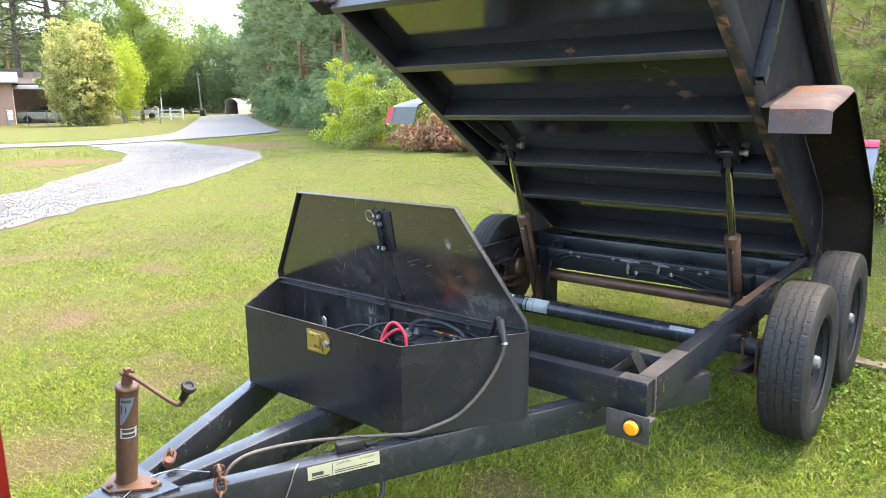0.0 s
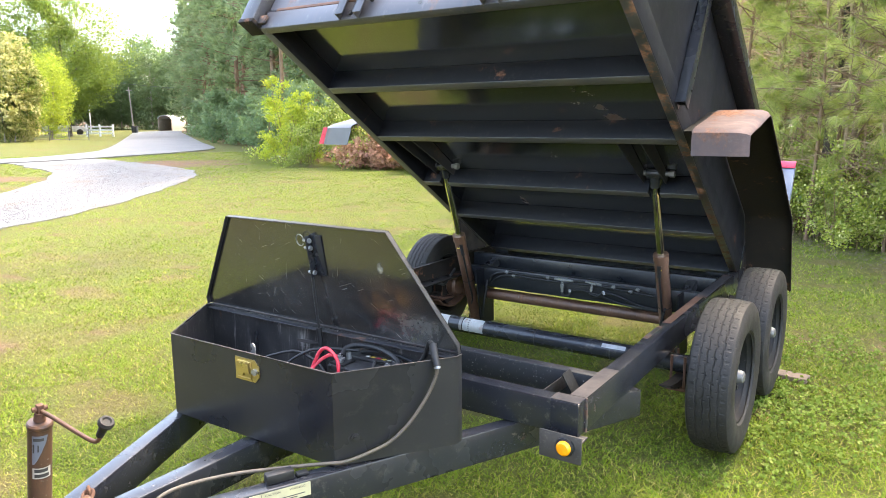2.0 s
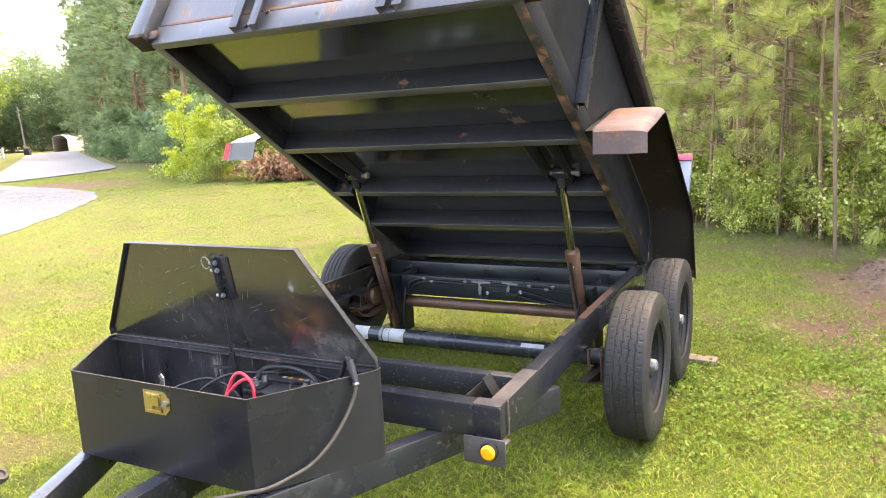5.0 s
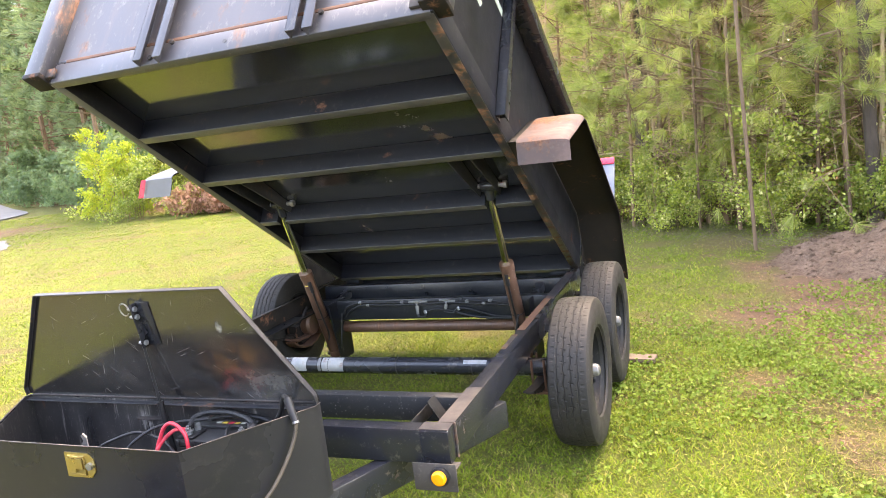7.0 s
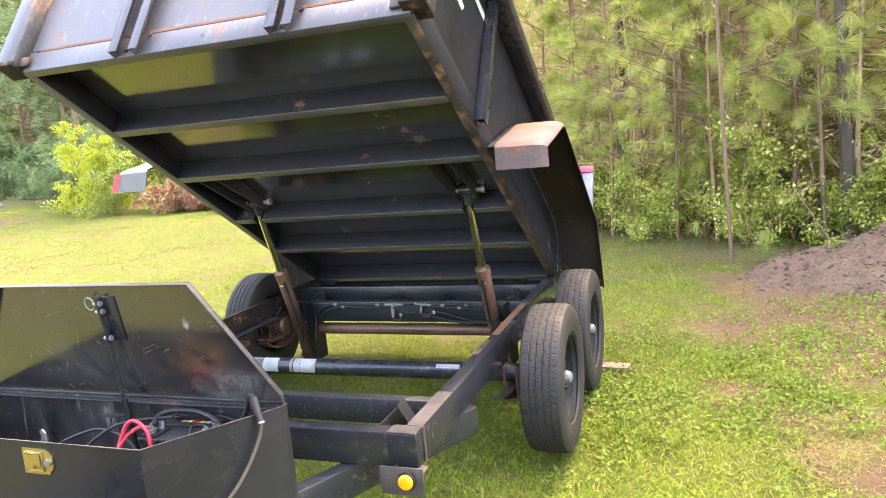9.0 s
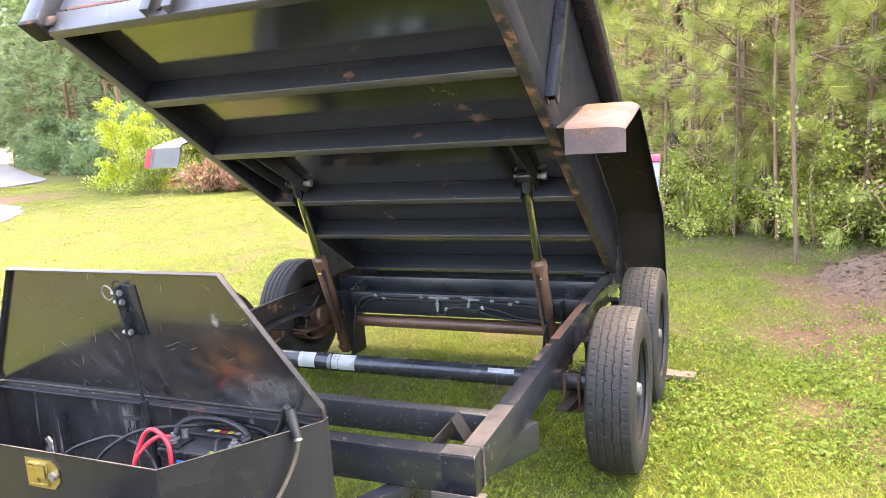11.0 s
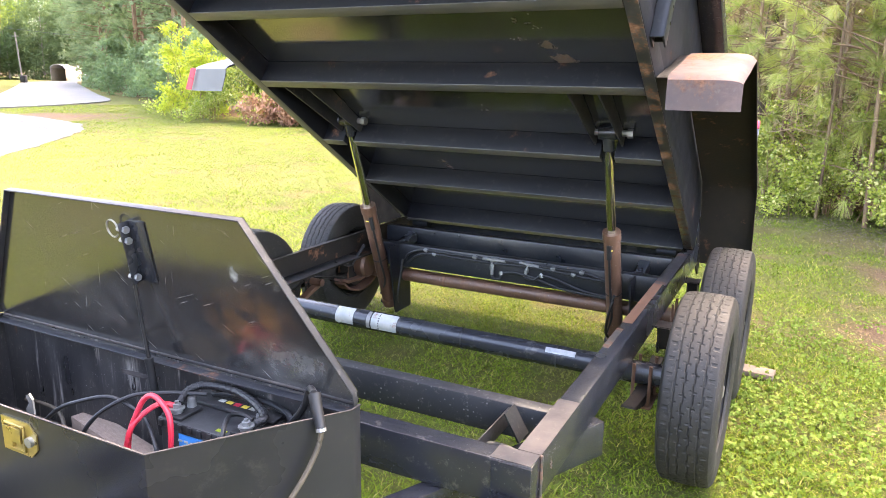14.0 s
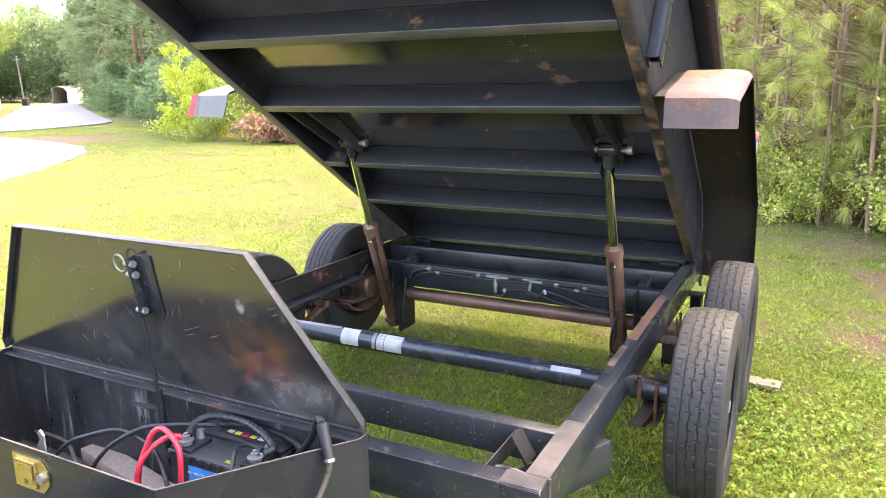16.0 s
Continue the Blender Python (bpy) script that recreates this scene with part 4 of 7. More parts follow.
planted(lambda m: near_pine("pole_pine", 7.5, 109, 0.74, "slim leaning pine pole with a bare trunk", m, 0.0023, 0.20, 8, "pine poles at the lawn's edge", bark="pole_bark"), [(1.98, 5.20), (2.85, 5.75), (1.46, 6.6), (2.62, 6.3), (3.75, 5.9)], 30)
# tall pines over the lawn's edge
tall = [(-0.4, 11.2), (6.4, 11.5), (8.2, 10.6), (3.1, 12.5), (-2.6, 10.4), (-4.6, 11.9), (-6.6, 13.2), (-8.6, 14.6), (-10.6, 15.6), (-12.6, 16.2)]
planted(lambda m: canopy_pine(15.5, 121, "tall bare-trunked pine with an open crown over the lawn's edge", m, 0.56, "tall pines at the lawn's edge"), tall[0::2], 22)
planted(lambda m: canopy_pine(13.5, 122, "tall thin pine with an open crown over the lawn's edge", m, 0.52, "tall pines at the lawn's edge"), tall[1::2], 23)
planted(lambda m: canopy_pine(10.0, 123, "pine with a broad open crown beside the mulch heap", m, 0.46, "pines beside the mulch heap"), [(4.3, 4.3), (5.6, 3.2)], 32)
# broad-leaved undergrowth
low = [(x + pr.uniform(-0.2, 0.2), edge(x) + pr.uniform(-0.1, 0.5)) for x in np.linspace(-8.5, 6.5, 40)]
high = [(x + pr.uniform(-0.3, 0.3), edge(x) + pr.uniform(0.9, 2.4)) for x in np.linspace(-8, 6.5, 24)]
planted(lambda m: broadleaf("undergrowth_shrub", 0.75, 0.7, 201, "low leafy green shrub at the lawn's edge", m, "leaves", 3900, 0.036, 0.03, 0.008, "bark", "shrub", "undergrowth", stems=7, wide=0.75), low[0::2], 4)
planted(lambda m: broadleaf("undergrowth_shrub", 1.25, 0.8, 202, "small bright-leaved shrub below the pines", m, "leaves", 4000, 0.038, 0.03, 0.007, "bark", "shrub", "undergrowth", stems=6, wide=0.7), low[1::2], 5)
planted(lambda m: broadleaf("undergrowth_shrub", 3.0, 1.15, 203, "tall glossy evergreen shrub between the pine trunks", m, "glint_leaves", 6200, 0.054, 0.06, 0.006, "bark", "shrub", "undergrowth", stems=5), high[0::2], 6)
planted(lambda m: broadleaf("undergrowth_shrub", 2.3, 1.0, 204, "open light green sapling clump under the pines", m, "leaves", 3600, 0.046, 0.08, 0.006, "bark", "shrub", "undergrowth", stems=5), high[1::2], 16)
mid = [(x + pr.uniform(-0.4, 0.4), edge(x) + pr.uniform(2.6, 4.6)) for x in np.linspace(-6, 8, 16)]
planted(lambda m: broadleaf("undergrowth_shrub", 3.8, 1.3, 205, "tall loose shrub deeper in the wood", m, "glint_leaves", 5500, 0.085, 0.06, 0.006, "bark", "shrub", "undergrowth", stems=5), mid, 20)


def bare_sapling(m):
    """A thin dead sapling: crooked tan stem with bare twigs."""
    r = np.random.RandomState(401)
    ob = thing("bare_sapling", "thin leafless sapling with tan crooked twigs", "sapling", m, "bare saplings")
    line = trunk_line(4.2, 0.12, r)
    line[0].z = -0.1
    bm = bmesh.new()
    sweep(bm, line, 0.022, 6, 0.006)
    for k in range(46):
        s = r.uniform(0.08, 1.0)
        base = Vector([np.interp(s * 4.2, [q.z for q in line], [q[j] for q in line]) for j in range(3)])
        d = Vector((r.normal(), r.normal(), r.uniform(-0.2, 0.7))).normalized()
        L = r.uniform(0.3, 0.9)
        sweep(bm, [base, base + d * L * 0.5 + Vector((0, 0, -0.03)), base + d * L + Vector((0, 0, r.uniform(-0.15, 0.1)))], 0.008, 4, 0.003)
        for j in range(3):
            q = base + d * L * r.uniform(0.4, 1.0)
            sweep(bm, [q, q + Vector(r.normal(size=3)) * 0.13], 0.0028, 3, 0.0015)
    part("trunk", bm, "dry_twig", ob)
    return ob


planted(bare_sapling, [(x + pr.uniform(-0.3, 0.3), edge(x) + pr.uniform(0.1, 2.2)) for x in np.linspace(-1.5, 6.4, 64)], 21)
# deeper wood
spots = [(x + pr.uniform(-0.8, 0.8), edge(x) + d + pr.uniform(-0.8, 0.8)) for d in (8.0, 11.5) for x in np.linspace(-7, 11, 9)]
planted(lambda m: broadleaf("wood_tree", 6.5, 2.3, 211, "dense leafy tree inside the wood", m, "glint_leaves", 3400, 0.13, 0.06, 0.008, "bark", "tree", "trees of the near wood"), spots[0::2], 7)
planted(lambda m: broadleaf("wood_tree", 9.0, 2.5, 212, "tall leafy tree inside the wood", m, "leaves", 3400, 0.15, 0.10, 0.008, "bark", "tree", "trees of the near wood"), spots[1::2], 8)
spots = [(x + pr.uniform(-1.5, 1.5), edge(x) + 16 + pr.uniform(-2, 3)) for x in np.linspace(-9, 16, 11)]
planted(lambda m: broadleaf("back_tree", 13.0, 3.6, 214, "tall dense dark tree at the back of the wood", m, "dark_leaves", 7000, 0.42, 0.02, 0.010, "dark_bark", "tree", "trees at the back of the wood", filled=0.6), spots, 31)
# far pine wood along the road
edge_row = [(x + pr.uniform(-0.8, 0.8), edge(x) + 3.0 + pr.uniform(-0.5, 1.0)) for x in np.linspace(-12, -30, 6)]
planted(lambda m: far_pine("tall_pine", 17.0, 301, "tall pine with a bare lower trunk behind the bushes", m, "pines along the road", 0.35, 0.007), edge_row, 9)
spots = []
for row in range(3):
    for x in np.linspace(-27, -84, 15):
        xx = x + pr.uniform(-1.6, 1.6)
        spots.append((xx, edge(xx) + 2.5 + 4.5 * row + pr.uniform(-1.2, 1.2)))
planted(lambda m: far_pine("tall_pine", 15.0, 304, "tall dark green pine in the wood beside the road", m, "pines along the road"), spots[0::2], 18)
planted(lambda m: far_pine("tall_pine", 18.0, 302, "tall pine with a high crown beside the road", m, "pines along the road", 0.25), spots[1::2], 10)
spots = [(x + pr.uniform(-1, 1), edge(x) + d + pr.uniform(-0.8, 0.8)) for d in (7.0, 11.0) for x in np.linspace(-9.5, -28, 7)]
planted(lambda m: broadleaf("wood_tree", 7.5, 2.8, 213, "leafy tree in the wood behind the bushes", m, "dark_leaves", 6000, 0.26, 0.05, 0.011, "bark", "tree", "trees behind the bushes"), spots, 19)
# shrubs before the far wood
spots = [(-15.5, 14.5), (-14.6, 15.0)]
planted(lambda m: broadleaf("bright_bush", 2.9, 1.15, 221, "bright yellow-green bush with upright shoots on the lawn", m, "bright_leaves", 5200, 0.092, 0.02, 0.008, "bark", "bush", "bushes before the wood", stems=7), spots, 11)
spots = [(-16.2, 16.0), (-13.2, 14.6), (-12.2, 15.4), (-11.2, 15.0), (-13.9, 14.2), (-10.3, 15.8), (-9.2, 15.4), (-17.6, 17.0)]
planted(lambda m: broadleaf("green_bush", 1.9, 1.3, 222, "rounded green bush at the wood's edge", m, "leaves", 5500, 0.085, 0.02, 0.008, "bark", "bush", "bushes before the wood", stems=7), spots, 12)
spots = [(-11.4, 13.9), (-10.6, 14.3), (-9.7, 14.0), (-8.8, 13.9)]
planted(lambda m: broadleaf("dead_brush", 1.05, 0.9, 223, "heap of cut reddish-brown dead branches", m, "dead_leaves", 2600, 0.12, 0.02, 0.01, "bark", "brush pile", "dead brush", stems=8), spots, 13)
# far side of the road
broadleaf("flowering_tree", 6.9, 2.35, 231, "broad bush-like tree covered in cream blossom", at_ground(-53.2, 24.0, 1.05, 0), "tree_leaves", 30000, 0.125, 0.01, 0.008, blossom=36000, category="flowering tree", stems=7, filled=0.45)
broadleaf("yard_tree", 15.5, 5.6, 232, "round-crowned light green yard tree with a dark trunk", at_ground(-68.8, 37.2, 1, 0), "tree_leaves", 60000, 0.20, 0.15, 0.014, "dark_bark", filled=0.65)
broadleaf("lime_tree", 7.2, 2.3, 233, "bright lime-green young tree beside the flowering tree", at_ground(-58.7, 29.8, 1, 0), "bright_leaves", 18000, 0.15, 0.05, 0.010, stems=4, filled=0.6)


def crooked_pine(h, seed, label, m, low):
    """An old pine: thick dark trunk, bent bare limbs, needles in flat clumps towards their ends."""
    r = np.random.RandomState(seed)
    ob = thing("yard_pine", label, "pine tree", m, "old pines behind the house")
    line = trunk_line(h, 0.03, r)
    line[0].z = -0.3
    bm = bmesh.new()
    sweep(bm, line, h * 0.017, 10, h * 0.005)
    part("trunk", bm, "dark_bark", ob)
    bm, clumps, ways = bmesh.new(), [], []
    for k in range(34):
        s = low + (0.97 - low) * k / 34
        base = Vector([np.interp(s * h, [p.z for p in line], [p[j] for p in line]) for j in range(3)])
        ang, reach = r.uniform(0, 6.283), h * 0.27 * (1.15 - s) ** 0.45 * r.uniform(0.6, 1.2)
        out = Vector((math.cos(ang), math.sin(ang), r.uniform(-0.05, 0.3)))
        pts = [base + out * reach * q + Vector(r.normal(size=3) * 0.30 * (q > 0)) for q in (0, 0.25, 0.5, 0.75, 1.0)]
        sweep(bm, pts, 0.12, 5, 0.03)
        for j in range(6):
            p = pts[r.randint(2, 5)]
            tw = p + out * r.uniform(0, 0.8) + Vector(r.normal(size=3) * (0.8, 0.8, 0.4))
            sweep(bm, [p, tw], 0.03, 4, 0.015)
            for q in range(9):
                clumps.append(tw + Vector(r.normal(size=3) * (0.42, 0.42, 0.22))), ways.append(out + Vector((0, 0, 0.6)))
    part("limb_frame", bm, "dark_bark", ob)
    v, f = needle_tufts(clumps, ways, 0.34, 22, r, 0.045)
    crown = new("crown", arrays("crown", v, f, "dark_needles"))
    crown.parent = ob
    return ob


yard_pine = crooked_pine(24.0, 303, "large old pine with crooked dark limbs behind the house", at_ground(-75.2, 31.6, 1, 40), 0.30)
copy_thing(yard_pine, at_ground(-74.0, 28.0, 0.82, 160))
copy_thing(yard_pine, at_ground(-79.0, 27.6, 0.9, 260))
copy_thing(yard_pine, at_ground(-82.0, 37.0, 0.75, 310))
spots = [(-92, 34), (-78, 18), (-98, 44), (-72, 8), (-70, -4), (-104, 56), (-88, 40), (-76, 12)]
planted(lambda m: far_pine("yard_pine", 19.0, 303, "tall green pine behind the house", m, "old pines behind the house", 0.15), spots, 14)
spots = []
for k in range(40):
    a, R = radians(50 + k * 0.85 + pr.uniform(-0.5, 0.5)), 134 + 12 * (k % 3) + pr.uniform(-4, 4)
    spots.append((1.7 - R * math.sin(a), -2 + R * math.cos(a)))
planted(lambda m: broadleaf("far_tree", 15.0, 6.0, 234, "dark rounded tree far beyond the road", m, "deep_leaves", 16000, 0.40, 0.02, 0.012, group="far trees beyond the road", filled=0.75), spots, 15)
spots = [(x + pr.uniform(-1, 1), edge(x) + pr.uniform(0.8, 2.2)) for x in np.linspace(-19, -62, 20)]
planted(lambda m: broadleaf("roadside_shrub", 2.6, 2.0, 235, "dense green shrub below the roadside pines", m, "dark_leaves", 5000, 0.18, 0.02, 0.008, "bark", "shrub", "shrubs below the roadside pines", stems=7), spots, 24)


# ---- the dump trailer ----
trailer = thing("dump_trailer", "black tandem-axle dump trailer with its bed tipped up on the lawn", "trailer")
XL, XR, TOP, LOW = -0.79, 0.88, 0.506, 0.392      # frame rails: outer faces, top and bottom
RAIL = 0.058


def rail(name, lo, hi, material="paint", label="", bevel=0.006):
    bm = bmesh.new()
    box(bm, lo, hi, bevel)
    return part(name, bm, material, trailer, label)


right_rail = rail("side_rail", (XR - RAIL, 0.062, LOW), (XR, 2.50, TOP), "paint", "black square-tube rail with scraped rusty top")
bm = bmesh.new()
prism(bm, [(XL, LOW), (XL + 0.088, LOW), (XL + 0.088, LOW + 0.007), (XL + 0.006, LOW + 0.007), (XL + 0.006, TOP - 0.007), (XL + 0.022, TOP - 0.007), (XL + 0.022, TOP), (XL, TOP)], 0.062, 2.50, axis=1)
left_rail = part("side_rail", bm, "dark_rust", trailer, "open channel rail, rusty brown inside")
# thin plate in paler paint stands for the light on the lower flange
bm = bmesh.new()
box(bm, (XL + 0.010, 0.064, LOW + 0.0072), (XL + 0.090, 1.72, LOW + 0.0105), 0.0012)
part("rail_flange", bm, "worn_paint", left_rail, "inner flange of the channel, coloured paler as if lit")
front_beam = rail("front_crossmember", (XL, 0.0, LOW), (XR, 0.060, TOP))
rail("crossmember", (XL + RAIL, 0.285, LOW + 0.012), (XR - RAIL, 0.335, TOP - 0.008), "speckled", "black crossmember spattered with pale specks")
rail("rear_crossmember", (XL + RAIL, 2.44, LOW), (XR - RAIL, 2.495, TOP - 0.004))
# scraped paint on the top of the right rail and the front corner
for y0, y1, wd, mt in ((0.062, 0.36, 0.056, "scraped"), (0.78, 0.98, 0.022, "rust_worn"), (1.05, 1.60, 0.036, "rusty"), (1.60, 2.2, 0.050, "worn_paint")):
    bm = bmesh.new()
    rx = XR - RAIL + 0.001 + wd / 2
    bar(bm, (rx, y0, TOP + 0.0002), (rx, y1, TOP + 0.0002), wd, 0.0016, 0.0)
    part("worn_top", bm, mt, right_rail, "rusty steel where paint is scraped off")
bm = bmesh.new()
box(bm, (XR - 0.100, 0.003, TOP - 0.001), (XR - 0.003, 0.0595, TOP + 0.001), 0.0)
part("worn_top", bm, "scraped", front_beam, "bare scraped corner")
bm = bmesh.new()
box(bm, (XR - 0.096, -0.0025, LOW + 0.003), (XR - 0.001, 0.001, TOP - 0.004), 0.001)
part("end_plate", bm, "paint", front_beam, "welded end plate with rusty seams")
# weld bead down the corner
bm = bmesh.new()
sweep(bm, [(XR + 0.001, 0.061, LOW + 0.114 * k / 8) for k in range(9)], 0.004, 6)
part("weld", bm, "rust_worn", front_beam)
# small channel between the front beams, with its bent plate and the cable end
bm = bmesh.new()
box(bm, (0.712, 0.061, 0.440), (0.716, 0.284, 0.490), 0.001)
part("bracket_channel", bm, "hose", trailer)
bm = bmesh.new()
prism(bm, [(0.742, 0.524), (0.746, 0.526), (0.786, 0.458), (0.782, 0.456)], 0.172, 0.236, axis=1)
part("bent_plate", bm, "rim", trailer, "bent scraped steel plate")
bm = bmesh.new()
sweep(bm, smooth_line([(0.655, 0.10, 0.42), (0.70, 0.13, 0.448), (0.74, 0.15, 0.45), (0.79, 0.155, 0.44)]), 0.009, 8)
part("wire_loom", bm, "hose", trailer)
# tongue
RISE = 0.482


def tongue_x(y):
    return 0.632 + RISE * y


for s in (1, -1):
    bm = bmesh.new()
    bar(bm, (s * 0.03, (0.03 - 0.632) / RISE, 0.339), (s * tongue_x(0.53), 0.53, 0.339), 0.054, 0.106, 0.006)
    beam = part("tongue_beam", bm, "paint", trailer, "black square-tube drawbar beam")
    if s > 0:
        right_beam = beam
bm = bmesh.new()
bar(bm, (0.0, -1.22, 0.339), (0.02, 0.28, 0.339), 0.062, 0.104, 0.006)
part("centre_beam", bm, "paint", trailer)
bm = bmesh.new()
prism(bm, [(-0.10, -1.13), (0.09, -1.12), (0.045, -1.36), (-0.045, -1.36)], 0.3925, 0.400, axis=2)
part("nose_plate", bm, "paint", trailer, "black nose plate with flaking edge")
bm = bmesh.new()
box(bm, (-0.045, -1.62, 0.325), (0.045, -1.34, 0.405), 0.02)
lathe(bm, [(0.0, 0.0), (0.034, 0.0), (0.04, 0.015), (0.04, 0.05), (0.03, 0.066), (0.0, 0.072)], 20, Matrix.Translation((0, -1.60, 0.385)))
part("coupler", bm, "worn_paint", trailer)
# corner lamp on its bracket
bm = bmesh.new()
box(bm, (0.762, -0.034, 0.322), (0.905, -0.028, LOW + 0.02), 0.001)
box(bm, (0.758, -0.030, 0.385), (0.90, 0.03, 0.391), 0.001)
lamp = part("lamp_bracket", bm, "bracket_paint", trailer, "dull brown-grey lamp bracket")
bm = bmesh.new()
lathe(bm, [(0.0, 0.0), (0.031, 0.0), (0.031, 0.010), (0.026, 0.013), (0.0, 0.013)], 28, pose(0.853, -0.034, 0.373, 90))
part("lamp_ring", bm, "hose", lamp, "black rubber lamp ring")
bm = bmesh.new()
lathe(bm, [(0.0, 0.013), (0.024, 0.013), (0.024, 0.020), (0.018, 0.026), (0.0, 0.029)], 28, pose(0.853, -0.034, 0.373, 90))
part("lens", bm, "amber", lamp, "round amber marker lens")

# axles
for k, (ya, za, material) in enumerate(((1.045, 0.338, "paint"), (1.925, 0.276, "rust_paint"))):
    bm = bmesh.new()
    rod(bm, (-0.86, ya, za), (1.04, ya, za), 0.040 if k == 0 else 0.035, seg=28)
    axle = part("axle", bm, material, trailer, "round black axle tube" if k == 0 else "rust-brown axle tube")
    for x in (-0.15, 0.22, 0.60) if k == 0 else ():
        bm = bmesh.new()
        rod(bm, (x, ya, 0.338), (x + 0.006, ya, 0.338), 0.0412, seg=28)
        part("tape_band", bm, "hose", axle)
    if k == 0:
        for x0, x1, mt in ((-0.358, -0.270, "old_sticker"), (-0.205, -0.188, "worn_steel"), (-0.182, -0.062, "old_sticker"), (0.563, 0.675, "grey_sticker")):
            bm = bmesh.new()
            a0, a1 = (62, 172) if x0 < 0.4 else (122, 152)
            rows = []
            for a in np.linspace(a0, a1, 8):
                rows.append([bm.verts.new((x, ya - 0.0413 * math.cos(radians(a - 90)), 0.338 + 0.0413 * math.sin(radians(a - 90)))) for x in (x0, x1)])
            for p, q in zip(rows, rows[1:]):
                bm.faces.new((p[0], p[1], q[1], q[0]))
            part("sticker", bm, mt, axle, "worn paper sticker")


# wheels
def tyre_mesh():
    """A trailer tyre lying on its axle along z: five ribs, each of two rows of blocks whose slots alternate."""
    bm = bmesh.new()
    prof = [(0.186, -0.066), (0.196, -0.078), (0.238, -0.086), (0.270, -0.085), (0.296, -0.080), (0.307, -0.073), (0.3095, -0.066), (0.3105, -0.03), (0.311, 0.0),
            (0.3105, 0.03), (0.3095, 0.066), (0.307, 0.073), (0.296, 0.080), (0.270, 0.085), (0.238, 0.086), (0.196, 0.078), (0.186, 0.066), (0.178, 0.05), (0.178, -0.05), (0.186, -0.066)]
    lathe(bm, prof, 72)
    bmesh.ops.remove_doubles(bm, verts=bm.verts[:], dist=0.0005)
    turns, cols, half = 440, 40, 0.0665
    zs = np.linspace(-half, half, cols)
    rings = []
    for k in range(turns):
        a = 2 * math.pi * k / turns
        wave = 0.0015 * (1 if (k // 7) % 2 else -1)
        ring = []
        for z in zs:
            rr = 0.3150 - 0.0042 * (abs(z) / half) ** 2.2
            rib = min(4, int((z + half) / 0.0266))
            off = z + half - 0.0266 * (rib + 0.5)          # place across the rib
            near = min(abs(z - wave - g) for g in (-0.0399, -0.0133, 0.0133, 0.0399))
            if near < 0.0024:
                rr -= 0.0040
            elif rib in (0, 4):
                rr -= 0.0026 if k % 11 < 2 and (z * (rib - 2) > 0.050 * 2) else 0.0018 if (k + 5) % 11 < 1 and abs(off) < 0.006 else 0.0
            elif (k + 4 * rib + (5 if off > 0 else 0)) % 11 < 1 and abs(off) > 0.0035:
                rr -= 0.0026
            ring.append(bm.verts.new((rr * math.cos(a), rr * math.sin(a), z)))
        rings.append(ring)
    for k in range(turns):
        p, q = rings[k], rings[(k + 1) % turns]
        for c in range(cols - 1):
            bm.faces.new((p[c], q[c], q[c + 1], p[c + 1]))
    return finish(bm, "tyre", M["rubber"], 24)


TYRE = tyre_mesh()
bm = bmesh.new()
lathe(bm, [(0.182, -0.070), (0.190, -0.070), (0.178, -0.058), (0.170, -0.05), (0.164, 0.0), (0.170, 0.05), (0.178, 0.058), (0.190, 0.070), (0.182, 0.070)], 48)
lathe(bm, [(0.170, 0.046), (0.162, 0.02), (0.135, 0.012), (0.095, 0.034), (0.075, 0.030), (0.045, 0.018), (0.0, 0.018)], 48)
for k in range(5):
    a = 2 * math.pi * k / 5
    rod(bm, (0.057 * math.cos(a), 0.057 * math.sin(a), 0.02), (0.057 * math.cos(a), 0.057 * math.sin(a), 0.048), 0.011, 0.009, 6)
RIM = finish(bm, "rim", M["rim"])
bm = bmesh.new()
lathe(bm, [(0.030, 0.016), (0.028, 0.056), (0.024, 0.070), (0.017, 0.075), (0.0, 0.076)], 24)
HUB = finish(bm, "hub_cap", M["worn_steel"])
for x, y, s in ((1.096, 1.045, 1), (1.096, 1.785, 1), (-0.905, 1.065, -1), (-0.905, 1.86, -1)):
    w = new("wheel", RIM)
    w.parent, w.matrix_basis = trailer, pose(x, y, 0.325, 0, 90 * s, 0) @ pose(0, 0, 0, 0, 0, 17 * y) @ Matrix.Diagonal((1.012, 1.012, 1.04, 1))
    for nm, me, lb in (("tyre", TYRE, "worn dusty black trailer tyre"), ("hub_cap", HUB, "grey steel hub cap")):
        o = new(nm, me)
        o.parent = w
        tagged(o, lb)

